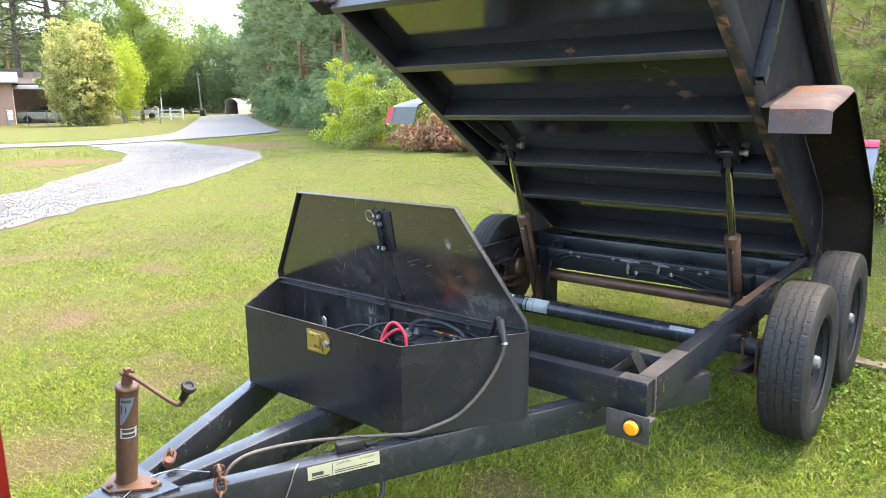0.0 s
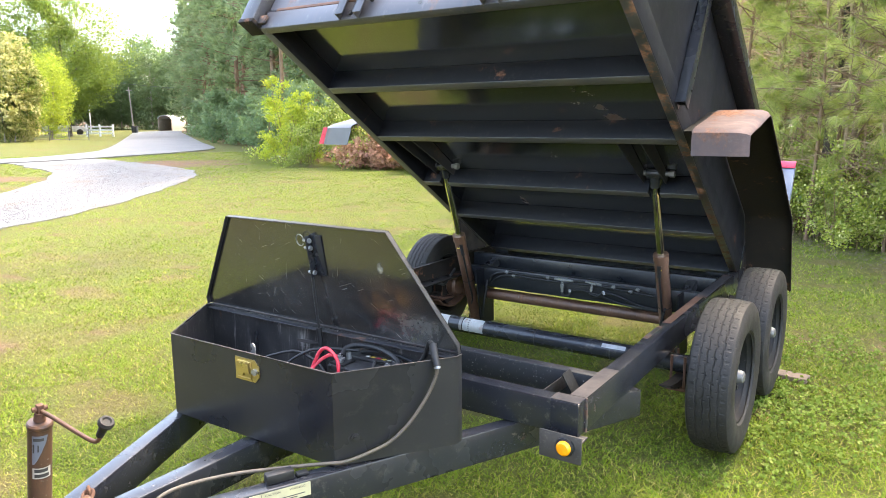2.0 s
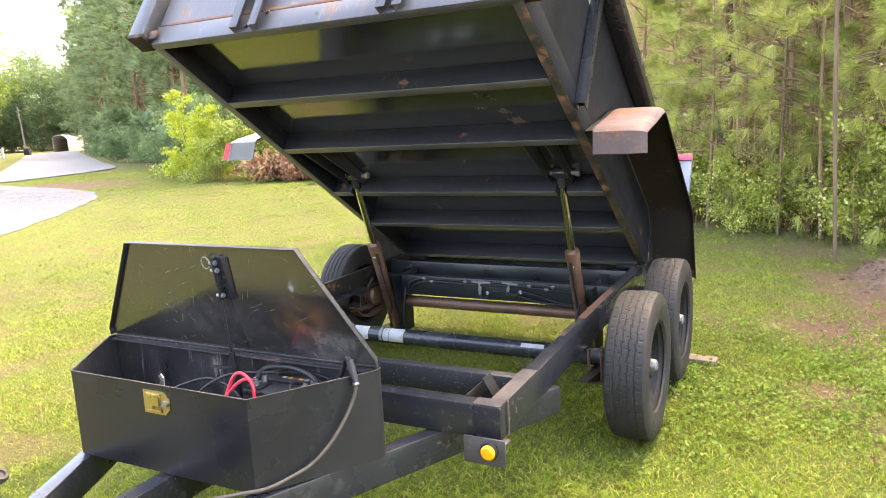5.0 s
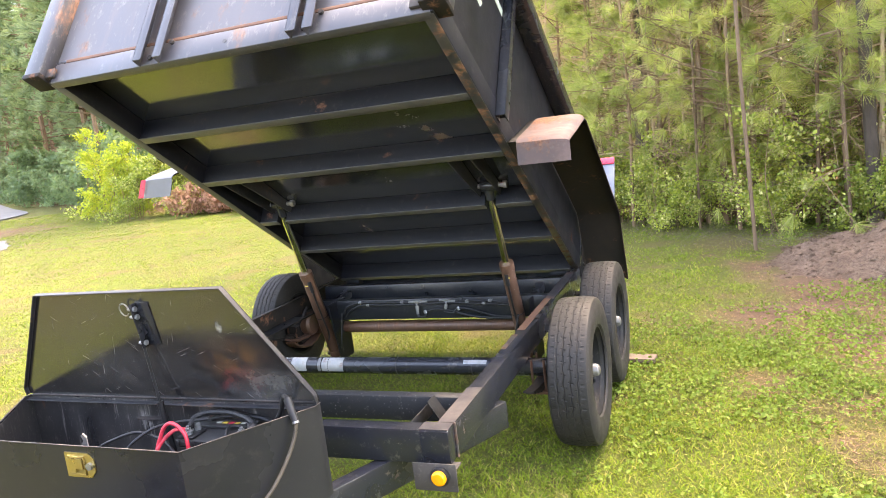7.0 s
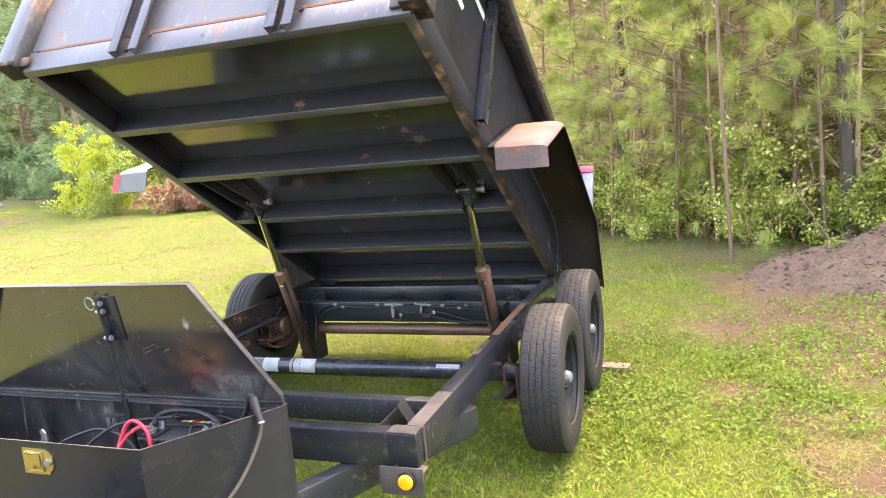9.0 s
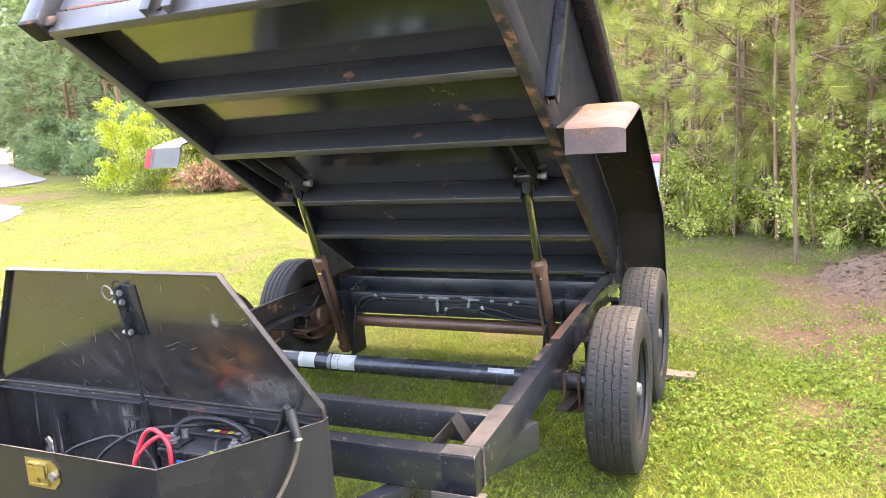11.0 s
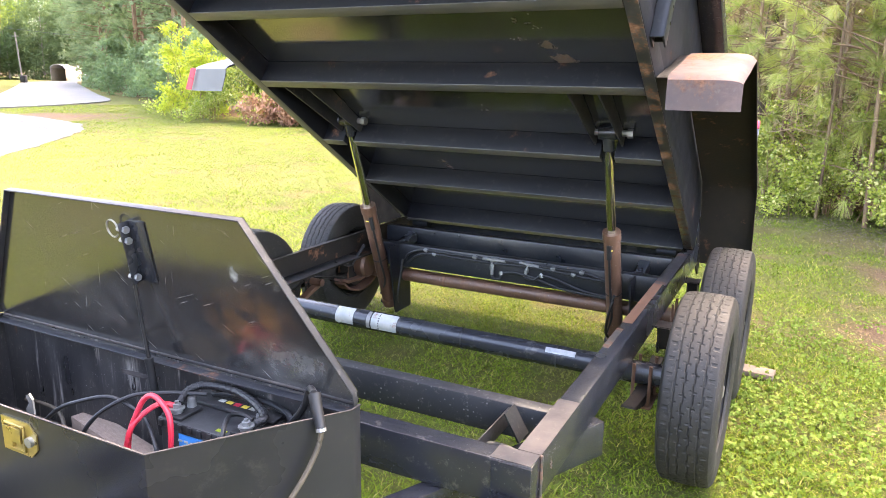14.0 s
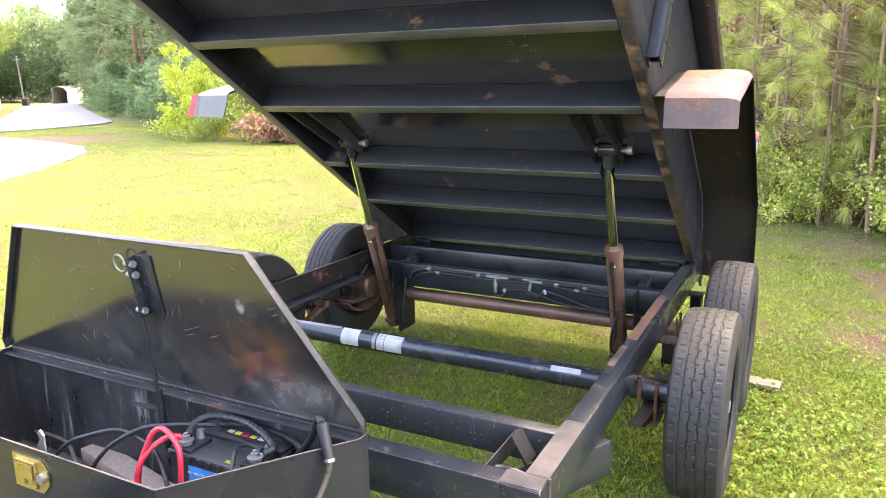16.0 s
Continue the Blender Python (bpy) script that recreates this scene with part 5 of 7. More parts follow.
# springs on both sides
for xs in (0.915, -0.828):
    for ya in (1.045, 1.79):
        bm = bmesh.new()
        for k, half in enumerate((0.33, 0.27, 0.19, 0.12) if xs < 0 or ya > 1.5 else (0.24, 0.20, 0.15, 0.10)):
            pts = [(t * half, 0.052 * ((t * half) / 0.33) ** 2) for t in np.linspace(-1, 1, 13)]
            z0 = 0.288 - 0.009 * k
            strip(bm, [(ya + p, z0 + q) for p, q in pts], xs - 0.022, xs + 0.022, 0.007)
        part("leaf_spring", bm, "dark_rust", trailer, "rusty leaf spring pack")
        bm = bmesh.new()
        for dy in (-0.05, 0.05):
            for dx in (-0.028, 0.028):
                rod(bm, (xs + dx, ya + dy, 0.235), (xs + dx, ya + dy, 0.385), 0.006, seg=8)
        box(bm, (xs - 0.04, ya - 0.07, 0.235), (xs + 0.04, ya + 0.07, 0.244), 0.002)
        part("axle_clamp", bm, "rusty", trailer, "rusty U-bolts with plate")
    for y0 in (0.745, 1.41, 2.12) if xs < 0 else (1.41, 2.12):
        bm = bmesh.new()
        for dx in (-0.02, 0.02):
            prism(bm, [(y0 - 0.05, 0.40), (y0 + 0.05, 0.40), (y0 + 0.025, 0.29), (y0 - 0.025, 0.29)], xs + dx - 0.003, xs + dx + 0.003, axis=0)
        prism(bm, [(y0 - 0.050, 0.40), (y0 - 0.044, 0.40), (y0 - 0.020, 0.315), (y0 - 0.026, 0.315)], xs - 0.017, xs + 0.017, axis=0)
        rod(bm, (xs - 0.030, y0, 0.312), (xs + 0.030, y0, 0.312), 0.012, seg=10)
        side_x = XR if xs > 0 else XL
        box(bm, (min(xs - 0.03, side_x), y0 - 0.04, 0.394), (max(xs + 0.03, side_x), y0 + 0.04, 0.402), 0.001)
        part("spring_hanger", bm, "dark_rust", trailer, "rusty spring hanger")
for ya in (1.045, 1.79):
    for xs in (0.995, -0.795):
        bm = bmesh.new()
        yd = ya if xs > 0 else ya + (0.02 if ya < 1.5 else 0.07)
        rod(bm, (xs, yd, 0.318), (xs + (0.05 if xs > 0 else -0.05), yd, 0.318), 0.128, seg=28)
        part("brake_drum", bm, "dark_rust", trailer)

# hoist beam with hoses, mounts and the beam behind
HY = 1.855
HZ = -0.017      # hoses ride this much lower
bm = bmesh.new()
box(bm, (-0.70, HY, 0.338), (XR - RAIL, HY + 0.05, 0.461), 0.004)
hoist = part("hoist_beam", bm, "beam_paint", trailer)
bm = bmesh.new()
box(bm, (XL + RAIL, 2.03, 0.418), (XR - RAIL, 2.08, 0.514), 0.005)
part("cross_beam", bm, "beam_paint", trailer)
for x in (-0.56, 0.70):
    bm = bmesh.new()
    bar(bm, (x, HY + 0.05, 0.44), (x, 2.03, 0.47), 0.05, 0.05, 0.003)
    part("stringer", bm, "paint", trailer)
for x in (-0.555, 0.695):
    bm = bmesh.new()
    prism(bm, [(HY - 0.10, 0.459), (HY + 0.12, 0.459), (HY + 0.13, 0.085), (HY - 0.03, 0.085)], x - 0.004, x + 0.004, axis=0)
    part("hoist_mount", bm, "rib_paint", trailer, "black hoist mounting plate")


def hose(points, r=0.0065, owner=hoist, material="hose", name="hose"):
    bm = bmesh.new()
    sweep(bm, smooth_line([(x, y, z + HZ) for x, y, z in points]), r, 8)
    return part(name, bm, material, owner)


def fitting(a, b, r=0.0085):
    a, b = (a[0], a[1], a[2] + HZ), (b[0], b[1], b[2] + HZ)
    bm = bmesh.new()
    rod(bm, a, b, r, seg=10)
    m = Vector(a).lerp(Vector(b), 0.5)
    rod(bm, m - (Vector(b) - Vector(a)) * 0.15, m + (Vector(b) - Vector(a)) * 0.15, r * 1.35, seg=6)
    part("hose_fitting", bm, "steel", hoist, "zinc-plated hose fitting")


HF = HY - 0.014
hose([(-0.50, HF, 0.40), (-0.48, HF, 0.435), (-0.40, HF, 0.463), (-0.25, HF - 0.004, 0.464), (-0.03, HF, 0.462)])
hose([(-0.49, HF, 0.385), (-0.44, HF, 0.425), (-0.36, HF, 0.449), (-0.2, HF - 0.004, 0.448), (0.02, HF, 0.446), (0.2, HF, 0.452), (0.35, HF, 0.444), (0.56, HF, 0.43)])
hose([(-0.03, HF, 0.462), (0.10, HF, 0.466), (0.27, HF, 0.460), (0.45, HF, 0.458), (0.57, HF, 0.435)])
hose([(0.05, HF - 0.005, 0.402), (0.12, HF - 0.005, 0.415), (0.22, HF - 0.005, 0.40), (0.34, HF, 0.368), (0.48, HF, 0.356), (0.60, HF, 0.352)])
hose([(0.17, HF - 0.006, 0.40), (0.22, HF - 0.01, 0.392), (0.255, HF - 0.01, 0.418), (0.33, HF - 0.006, 0.41), (0.46, HF, 0.37), (0.58, HF, 0.36)])
hose([(-0.005, HF, 0.385), (0.01, HF - 0.012, 0.372), (0.04, HF - 0.012, 0.375), (0.05, HF - 0.008, 0.40)])
hose([(-0.52, HF, 0.40), (-0.525, HF - 0.01, 0.32), (-0.535, HF - 0.02, 0.22), (-0.56, HF + 0.02, 0.14)])
hose([(0.58, HF, 0.44), (0.62, HF - 0.05, 0.40), (0.60, HF - 0.06, 0.28), (0.58, HF + 0.02, 0.17), (0.61, HF + 0.06, 0.14)])
fitting((-0.055, HF, 0.463), (0.065, HF, 0.463)), fitting((-0.005, HF, 0.460), (-0.005, HF, 0.388))
fitting((0.14, HF, 0.468), (0.24, HF, 0.460), 0.0075), fitting((0.185, HF, 0.462), (0.170, HF, 0.400), 0.0075)
fitting((0.25, HF - 0.01, 0.428), (0.262, HF - 0.01, 0.41)), fitting((0.045, HF - 0.01, 0.412), (0.05, HF - 0.01, 0.395))
for x, z in ((-0.39, 0.466), (-0.34, 0.451), (-0.11, 0.463), (0.30, 0.458), (0.44, 0.459), (0.40, 0.444)):
    fitting((x, HF, z), (x + 0.022, HF, z), 0.0088)

# hydraulic cylinders
for x, top_x in ((0.611, 0.612), (-0.640, -0.630)):
    piv, head = Vector((top_x, 1.520, 1.118)), Vector((x, 1.698, 0.678))
    way = (head - piv).normalized()
    foot = head + way * 0.62
    bm = bmesh.new()
    rod(bm, head, foot, 0.0365, seg=28)
    rod(bm, head - way * 0.006, head + way * 0.035, 0.040, seg=28)
    rod(bm, foot - way * 0.03, foot + way * 0.012, 0.041, seg=28)
    barrel = part("lift_cylinder", bm, "rust_paint", trailer, "rust-brown hydraulic lift cylinder")
    bm = bmesh.new()
    rod(bm, piv + way * 0.03, head, 0.0195, seg=24)
    part("piston_rod", bm, "chrome", barrel, "bright chromed piston rod")
    bm = bmesh.new()
    rod(bm, piv - way * 0.02, piv + way * 0.075, 0.023, seg=20)
    rod(bm, piv + Vector((-0.035, 0, 0)), piv + Vector((0.035, 0, 0)), 0.028, seg=20)
    part("rod_eye", bm, "paint", barrel)
    bm = bmesh.new()
    rod(bm, piv + Vector((-0.075, 0, 0)), piv + Vector((0.095, 0, 0)), 0.0125, seg=14)
    rod(bm, piv + Vector((0.078, 0, 0)), piv + Vector((0.10, 0, 0)), 0.019, seg=6)
    part("pivot_pin", bm, "steel", barrel, "zinc pivot pin")
    bm = bmesh.new()
    box(bm, (-0.008, -0.0385, -0.018), (0.012, -0.0365, 0.018), 0.0005, Matrix.Translation(head + way * 0.085) @ Matrix.Rotation(math.atan2(-way.y, -way.z), 4, "X"))
    part("sticker", bm, "yellow", barrel, "small yellow sticker")
    bm = bmesh.new()
    off = Vector((-0.004 if x > 0 else 0.03, -0.044, 0.0))
    sweep(bm, smooth_line([head + way * 0.10 + off, head + way * 0.2 + off, head + way * 0.34 + off, head + way * 0.46 + off * 0.9, head + way * 0.55 + Vector((-0.03, -0.02, -0.01))]), 0.006, 8)
    rod(bm, head + way * 0.06 + off * 0.8, head + way * 0.13 + off, 0.011, seg=10)
    part("cylinder_hose", bm, "hose", barrel)
    bm = bmesh.new()
    lathe(bm, [(0.0375, 0), (0.0395, 0.001), (0.0395, 0.004), (0.0375, 0.005)], 24, Matrix.Translation(head + way * 0.32) @ frame_of((0, 0, 0), way))
    part("hose_tie", bm, "hose", barrel)
    bm = bmesh.new()
    rod(bm, foot + Vector((-0.05, 0, 0)), foot + Vector((0.05, 0, 0)), 0.016, seg=14)
    part("foot_pin", bm, "worn_paint", barrel)

# lever, spring seat and shackle inside the channel rail
bm = bmesh.new()
sweep(bm, smooth_line([(-0.735, 1.54, 0.402), (-0.735, 1.60, 0.385), (-0.735, 1.67, 0.362), (-0.735, 1.72, 0.39), (-0.735, 1.80, 0.44)]), 0.0085, 8)
part("lever_rod", bm, "worn_paint", trailer, "bent black lever rod")
bm = bmesh.new()
lathe(bm, [(0.0, -0.035), (0.060, -0.035), (0.072, -0.02), (0.072, 0.02), (0.060, 0.035), (0.0, 0.035)], 24, pose(-0.765, 1.85, 0.322, 0, 90, 0))
part("hub_flange", bm, "rust_paint", trailer, "rusty brown hub flange")
bm = bmesh.new()
strip(bm, [(1.62, 0.275), (1.66, 0.240), (1.72, 0.215), (1.79, 0.205), (1.86, 0.215), (1.92, 0.245)], -0.80, -0.735, 0.010)
strip(bm, [(1.60, 0.300), (1.68, 0.272), (1.78, 0.262), (1.92, 0.275)], -0.79, -0.745, 0.012)
part("spring_seat", bm, "rusty", trailer, "curved rusty spring seat")
bm = bmesh.new()
bar(bm, (-0.775, 1.32, 0.270), (-0.775, 1.47, 0.318), 0.034, 0.022, 0.004)
rod(bm, (-0.80, 1.425, 0.326), (-0.735, 1.425, 0.326), 0.019, seg=16)
part("shackle", bm, "rusty", trailer, "rusty spring shackle with its bolt")
# prop plate beside the left rail
bm = bmesh.new()
prism(bm, [(1.955, 0.507), (1.93, 0.765), (1.955, 0.768), (2.37, 0.507)], -0.815, -0.800, axis=0)
part("prop_plate", bm, "scraped", trailer, "triangular grey plate with rust")

# ---- the tipped bed ----
TIP = math.atan2(0.541, 0.841)
bed_m = pose(0, 1.09, 1.297, -math.degrees(TIP))   # local y runs down to the hinge, z up from the crossmembers' lips
BL, BR, B0, B1 = -0.825, 0.872, -0.91, 1.53
bm = bmesh.new()
box(bm, (BL + 0.004, B0 + 0.004, 0.100), (BR - 0.004, B1 - 0.004, 0.106))
bed = part("bed_floor", bm, "floor_paint", trailer, "glossy black steel floor of the tipped bed", bed_m)


def on_bed(name, bm, material, label=""):
    return part(name, bm, material, bed, label)


for x0, x1 in ((BL, BL + 0.045), (BR - 0.045, BR)):
    bm = bmesh.new()
    box(bm, (x0, B0, 0.003), (x1, B1, 0.0995), 0.004)
    on_bed("bed_rail", bm, "rib_paint", "black bed rail")
    bm = bmesh.new()
    box(bm, (x0 + 0.002, B0 + 0.01, 0.0), (x1 - 0.002, B1, 0.003), 0.001)
    on_bed("rail_edge", bm, "rib_edge" if x0 < 0 else "rust_worn", "worn lower edge of the bed rail")
for yb in (-0.45, 0.0, 0.51, 0.95, 1.47):
    for xa, xb in ((BL + 0.0455, BR - 0.0455),) if yb != 0.51 else ((BL + 0.0455, -0.662), (-0.604, 0.583), (0.641, BR - 0.0455)):
        bm = bmesh.new()
        box(bm, (xa, yb + 0.004, 0.0035), (xb, yb + 0.044, 0.0995), 0.003)
        on_bed("bed_crossmember", bm, "rib_paint")
        bm = bmesh.new()
        box(bm, (xa, yb, 0.0), (xb, yb + 0.046, 0.0035), 0.001)
        on_bed("crossmember_lip", bm, "rib_edge", "dull worn edge of a crossmember")
for xc in (0.611, -0.632):
    for dx in (-0.055, 0.055):
        bm = bmesh.new()
        prism(bm, [(0.048, 0.004), (0.048, 0.098), (0.508, 0.098), (0.508, 0.05), (0.47, 0.045)], xc + dx - 0.003, xc + dx + 0.003, axis=0)
        on_bed("hoist_lug", bm, "worn_paint")
# walls
bm = bmesh.new()
box(bm, (BL + 0.01, B0 - 0.002, 0.0), (BR - 0.01, B0 + 0.040, 0.092), 0.006)
on_bed("front_sill", bm, "wall_paint", "grey-black front sill with chipped paint")
bm = bmesh.new()
box(bm, (BL + 0.01, B0 + 0.006, 0.108), (BR - 0.01, B0 + 0.011, 0.66))
on_bed("front_wall", bm, "wall_paint", "dull grey-black steel front wall streaked with rust")
bm = bmesh.new()
box(bm, (BL + 0.06, B0 + 0.001, 0.094), (BR - 0.06, B0 + 0.006, 0.108), 0.001)
on_bed("wall_seam", bm, "rusty", "rusty seam above the sill")
bm = bmesh.new()
rod(bm, (0.045, B0 - 0.0035, 0.044), (0.045, B0 + 0.01, 0.044), 0.009, seg=14)
on_bed("bolt_hole", bm, "ink", "dark bolt hole")
for x0, x1 in ((-0.925, -0.785), (0.80, 0.925)):
    bm = bmesh.new()
    w = 0.09
    a, b = (x0, x0 + w) if x0 < 0 else (x1 - w, x1)
    box(bm, (a, B0 - 0.045, 0.012), (b, B0 + 0.05, 0.66), 0.008)
    post = on_bed("corner_post", bm, "post_paint", "square corner post, rusty at its foot")
    bm = bmesh.new()
    c, d = (b, b + 0.045) if x0 < 0 else (a - 0.045, a)
    box(bm, (c, B0 - 0.018, 0.020), (d, B0 - 0.003, 0.062), 0.004)
    on_bed("foot_bracket", bm, "scraped")
    bm = bmesh.new()
    box(bm, (a - 0.001, B0 - 0.046, 0.009), (b + 0.001, B0 + 0.05, 0.030), 0.004)
    on_bed("post_foot", bm, "dark_rust", "rusted foot of a corner post")
for xa, xb in ((-0.345, -0.250), (0.335, 0.402)):
    for x in (xa, xb):
        bm = bmesh.new()
        box(bm, (x, B0 - 0.040, 0.000), (x + 0.006, B0 + 0.004, 0.66), 0.001)
        box(bm, (x, B0 - 0.040, 0.000), (x + 0.040, B0 - 0.034, 0.66), 0.001)
        on_bed("stake_rail", bm, "wall_paint", "angle-iron stake rail with rusty edges")
    bm = bmesh.new()
    rod(bm, (xa + 0.05, B0 - 0.012, 0.028), (xa + 0.05, B0 + 0.004, 0.028), 0.010, seg=8)
    on_bed("weld_nub", bm, "scraped")
    bm = bmesh.new()
    rod(bm, (xb + 0.045, B0 - 0.012, 0.085), (xb + 0.045, B0 + 0.004, 0.085), 0.010, seg=8)
    on_bed("weld_nub", bm, "scraped")
for s, x0 in ((1, BR - 0.008), (-1, BL + 0.002)):
    bm = bmesh.new()
    box(bm, (x0, B0 + 0.05, 0.1), (x0 + 0.006, B1, 0.66))
    on_bed("side_wall", bm, "rib_paint", "black steel side wall")
    bm = bmesh.new()
    xo = 0.962 if s > 0 else -0.945
    a, b = sorted((x0 + (0.006 if s > 0 else 0), xo))
    box(bm, (a, B0 - 0.02, 0.62), (b, B1, 0.69), 0.006)
    on_bed("top_rail", bm, "paint")
    for yb in (-0.245,):
        bm = bmesh.new()
        a, b = sorted((x0 + (0.007 if s > 0 else -0.001), x0 + (0.05 if s > 0 else -0.044)))
        box(bm, (a, yb, 0.022), (a + 0.006, yb + 0.055, 0.618), 0.001)
        box(bm, (a, yb + 0.049, 0.04), (b, yb + 0.055, 0.618), 0.001)
        box(bm, (b - 0.006, yb, 0.022), (b, yb + 0.055, 0.618), 0.001)
        box(bm, (a, yb, 0.022), (b, yb + 0.006, 0.618), 0.001)
        on_bed("side_post", bm, "paint", "formed steel side post with scuffed edges")
for y0, y1, z0, z1 in ((-0.46, -0.215, 0.512, 0.546), (-0.63, -0.505, 0.352, 0.384)):
    bm = bmesh.new()
    prism(bm, [(y0, z0), (y1, z0), (y1 + 0.02, z1), (y0 + 0.02, z1)], BR - 0.0022, BR - 0.0008, axis=0)
    on_bed("decal_stripe", bm, "pale_decal", "pale green-white decal stripe")
bm = bmesh.new()
box(bm, (BL, B1 - 0.01, 0.11), (BR, B1 + 0.03, 0.60), 0.004)
on_bed("tailgate", bm, "paint", "black tailgate at the low end")
# fenders: lip, rounded brow, slope, top, rear slope
FEND = [(-0.016, -0.087), (-0.055, -0.026), (-0.066, -0.008), (-0.060, 0.012), (-0.035, 0.040), (0.10, 0.165), (0.222, 0.285), (0.258, 0.312), (0.310, 0.328), (1.36, 0.334), (1.40, 0.317), (1.77, 0.05)]


def fender_sheet(line, x0, x1, out, thick=0.004, flare=0.0):
    """A bent sheet whose outer edge rolls down; flare pushes the lip's foot outwards."""
    bm = bmesh.new()
    xi, xo = (x0, x1) if out > 0 else (x1, x0)
    cross = [(xi, 0.0), (xo - out * 0.07, 0.0), (xo - out * 0.035, 0.003), (xo - out * 0.014, 0.010), (xo, 0.026)]
    rows = []
    for k, (y, z) in enumerate(line):
        a, b = line[max(k - 1, 0)], line[min(k + 1, len(line) - 1)]
        d = Vector((b[0] - a[0], b[1] - a[1])).normalized()
        nrm = Vector((-d.y, d.x))
        foot = flare * max(0.0, -z / 0.087) * out
        rows.append([[bm.verts.new((x + foot, y - nrm.x * (dip + t), z - nrm.y * (dip + t))) for x, dip in cross] for t in (0.0, thick)])
    for p, q in zip(rows, rows[1:]):
        for s in (0, 1):
            for c in range(len(cross) - 1):
                bm.faces.new((p[s][c], p[s][c + 1], q[s][c + 1], q[s][c]))
        for c in (0, -1):
            bm.faces.new((p[0][c], q[0][c], q[1][c], p[1][c]))
    for p in (rows[0], rows[-1]):
        for c in range(len(cross) - 1):
            bm.faces.new((p[0][c], p[0][c + 1], p[1][c + 1], p[1][c]))
    return bm


for yb in (0.45, 1.15):
    bm = bmesh.new()
    box(bm, (-0.95, yb, 0.27), (BL - 0.001, yb + 0.05, 0.318), 0.003)
    on_bed("fender_arm", bm, "paint")
for x0, x1, side in ((BR + 0.038, 1.130, 1), (-1.128, -0.925, -1)):
    line = FEND if side > 0 else [(y, z + 0.022) for y, z in FEND]
    on_bed("fender", fender_sheet(line, x0, x1, side, flare=0.0 if side > 0 else 0.04), "fender" if side > 0 else "fender_dark", "bent steel fender, faded grey paint gone rusty" if side > 0 else "bent steel fender in faded black paint")
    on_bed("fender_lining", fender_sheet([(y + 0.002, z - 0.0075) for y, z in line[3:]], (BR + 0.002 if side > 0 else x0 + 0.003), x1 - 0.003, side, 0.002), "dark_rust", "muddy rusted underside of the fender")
    if side < 0:
        bm = bmesh.new()
        v = [bm.verts.new(p) for p in ((x0 - 0.034, line[0][0] - 0.004, line[0][1] + 0.002), (x0 + 0.0, line[0][0] - 0.004, line[0][1] + 0.002), (x0 + 0.036, line[2][0] - 0.004, line[2][1]), (x0 + 0.006, line[2][0] - 0.004, line[2][1]))]
        v2 = [bm.verts.new(p.co + Vector((0, -0.002, -0.001))) for p in v]
        bm.faces.new(v), bm.faces.new(v2[::-1])
        for k in range(4):
            bm.faces.new((v[k], v[(k + 1) % 4], v2[(k + 1) % 4], v2[k]))
        on_bed("reflector", bm, "red_tape", "red reflector strip")
# added plate: fills the slit beside the fender lining with darkness
bm = bmesh.new()
box(bm, (BR - 0.004, 1.562, -0.02), (BR + 0.004, 1.78, 0.33), 0.001)
on_bed("fender_skirt", bm, "dark_rust", "added dark filler plate that shades the gap behind the bed's end")
# panel at the rear corner with its red reflector
bm = bmesh.new()
box(bm, (1.012, 1.40, 0.40), (1.092, 1.44, 0.685), 0.006)
rear_panel = on_bed("rear_panel", bm, "bluegrey", "blue-grey corner panel")
bm = bmesh.new()
box(bm, (1.010, 1.392, 0.655), (1.094, 1.40, 0.70), 0.002)
on_bed("rear_reflector", bm, "red_tape", "red reflector strip")
bm = bmesh.new()
box(bm, (0.955, 1.36, 0.63), (1.02, 1.45, 0.67), 0.006)
on_bed("panel_arm", bm, "paint")
for x in (-0.70, 0.74):
    bm = bmesh.new()
    rod(bm, (x - 0.05, B1 + 0.005, 0.0), (x + 0.05, B1 + 0.005, 0.0), 0.028, seg=16)
    on_bed("hinge_pin", bm, "rib_paint")

# ---- toolbox on the tongue ----
BY0, BY1, BZ0, BZ1, BF, BB = -0.560, -0.215, 0.396, 0.678, 0.365, 0.583
T = 0.0035
plan = [(-BF, BY0), (BF, BY0), (BB, BY1 - 0.03), (BB, BY1), (-BB, BY1), (-BB, BY1 - 0.03)]


def shrunk(outline, d):
    """The outline moved inwards by d."""
    out, c = [], len(outline)
    for k in range(c):
        p, q, r = Vector(outline[k - 1]), Vector(outline[k]), Vector(outline[(k + 1) % c])
        a, b = (q - p).normalized(), (r - q).normalized()
        na, nb = Vector((-a.y, a.x)), Vector((-b.y, b.x))
        out.append(tuple(q + (na + nb) * d / (1 + na.dot(nb))))
    return out


def shell(bm, outline, z0, z1, d, bottom):
    a, b = outline, shrunk(outline, d)
    c = len(a)
    rows = [[bm.verts.new((*p, z)) for p in o] for o, z in ((a, z0), (a, z1), (b, z1), (b, z0 + bottom))]
    for r, s in zip(rows, rows[1:]):
        for k in range(c):
            bm.faces.new((r[k], r[(k + 1) % c], s[(k + 1) % c], s[k]))
    bm.faces.new(rows[0]), bm.faces.new(rows[-1])


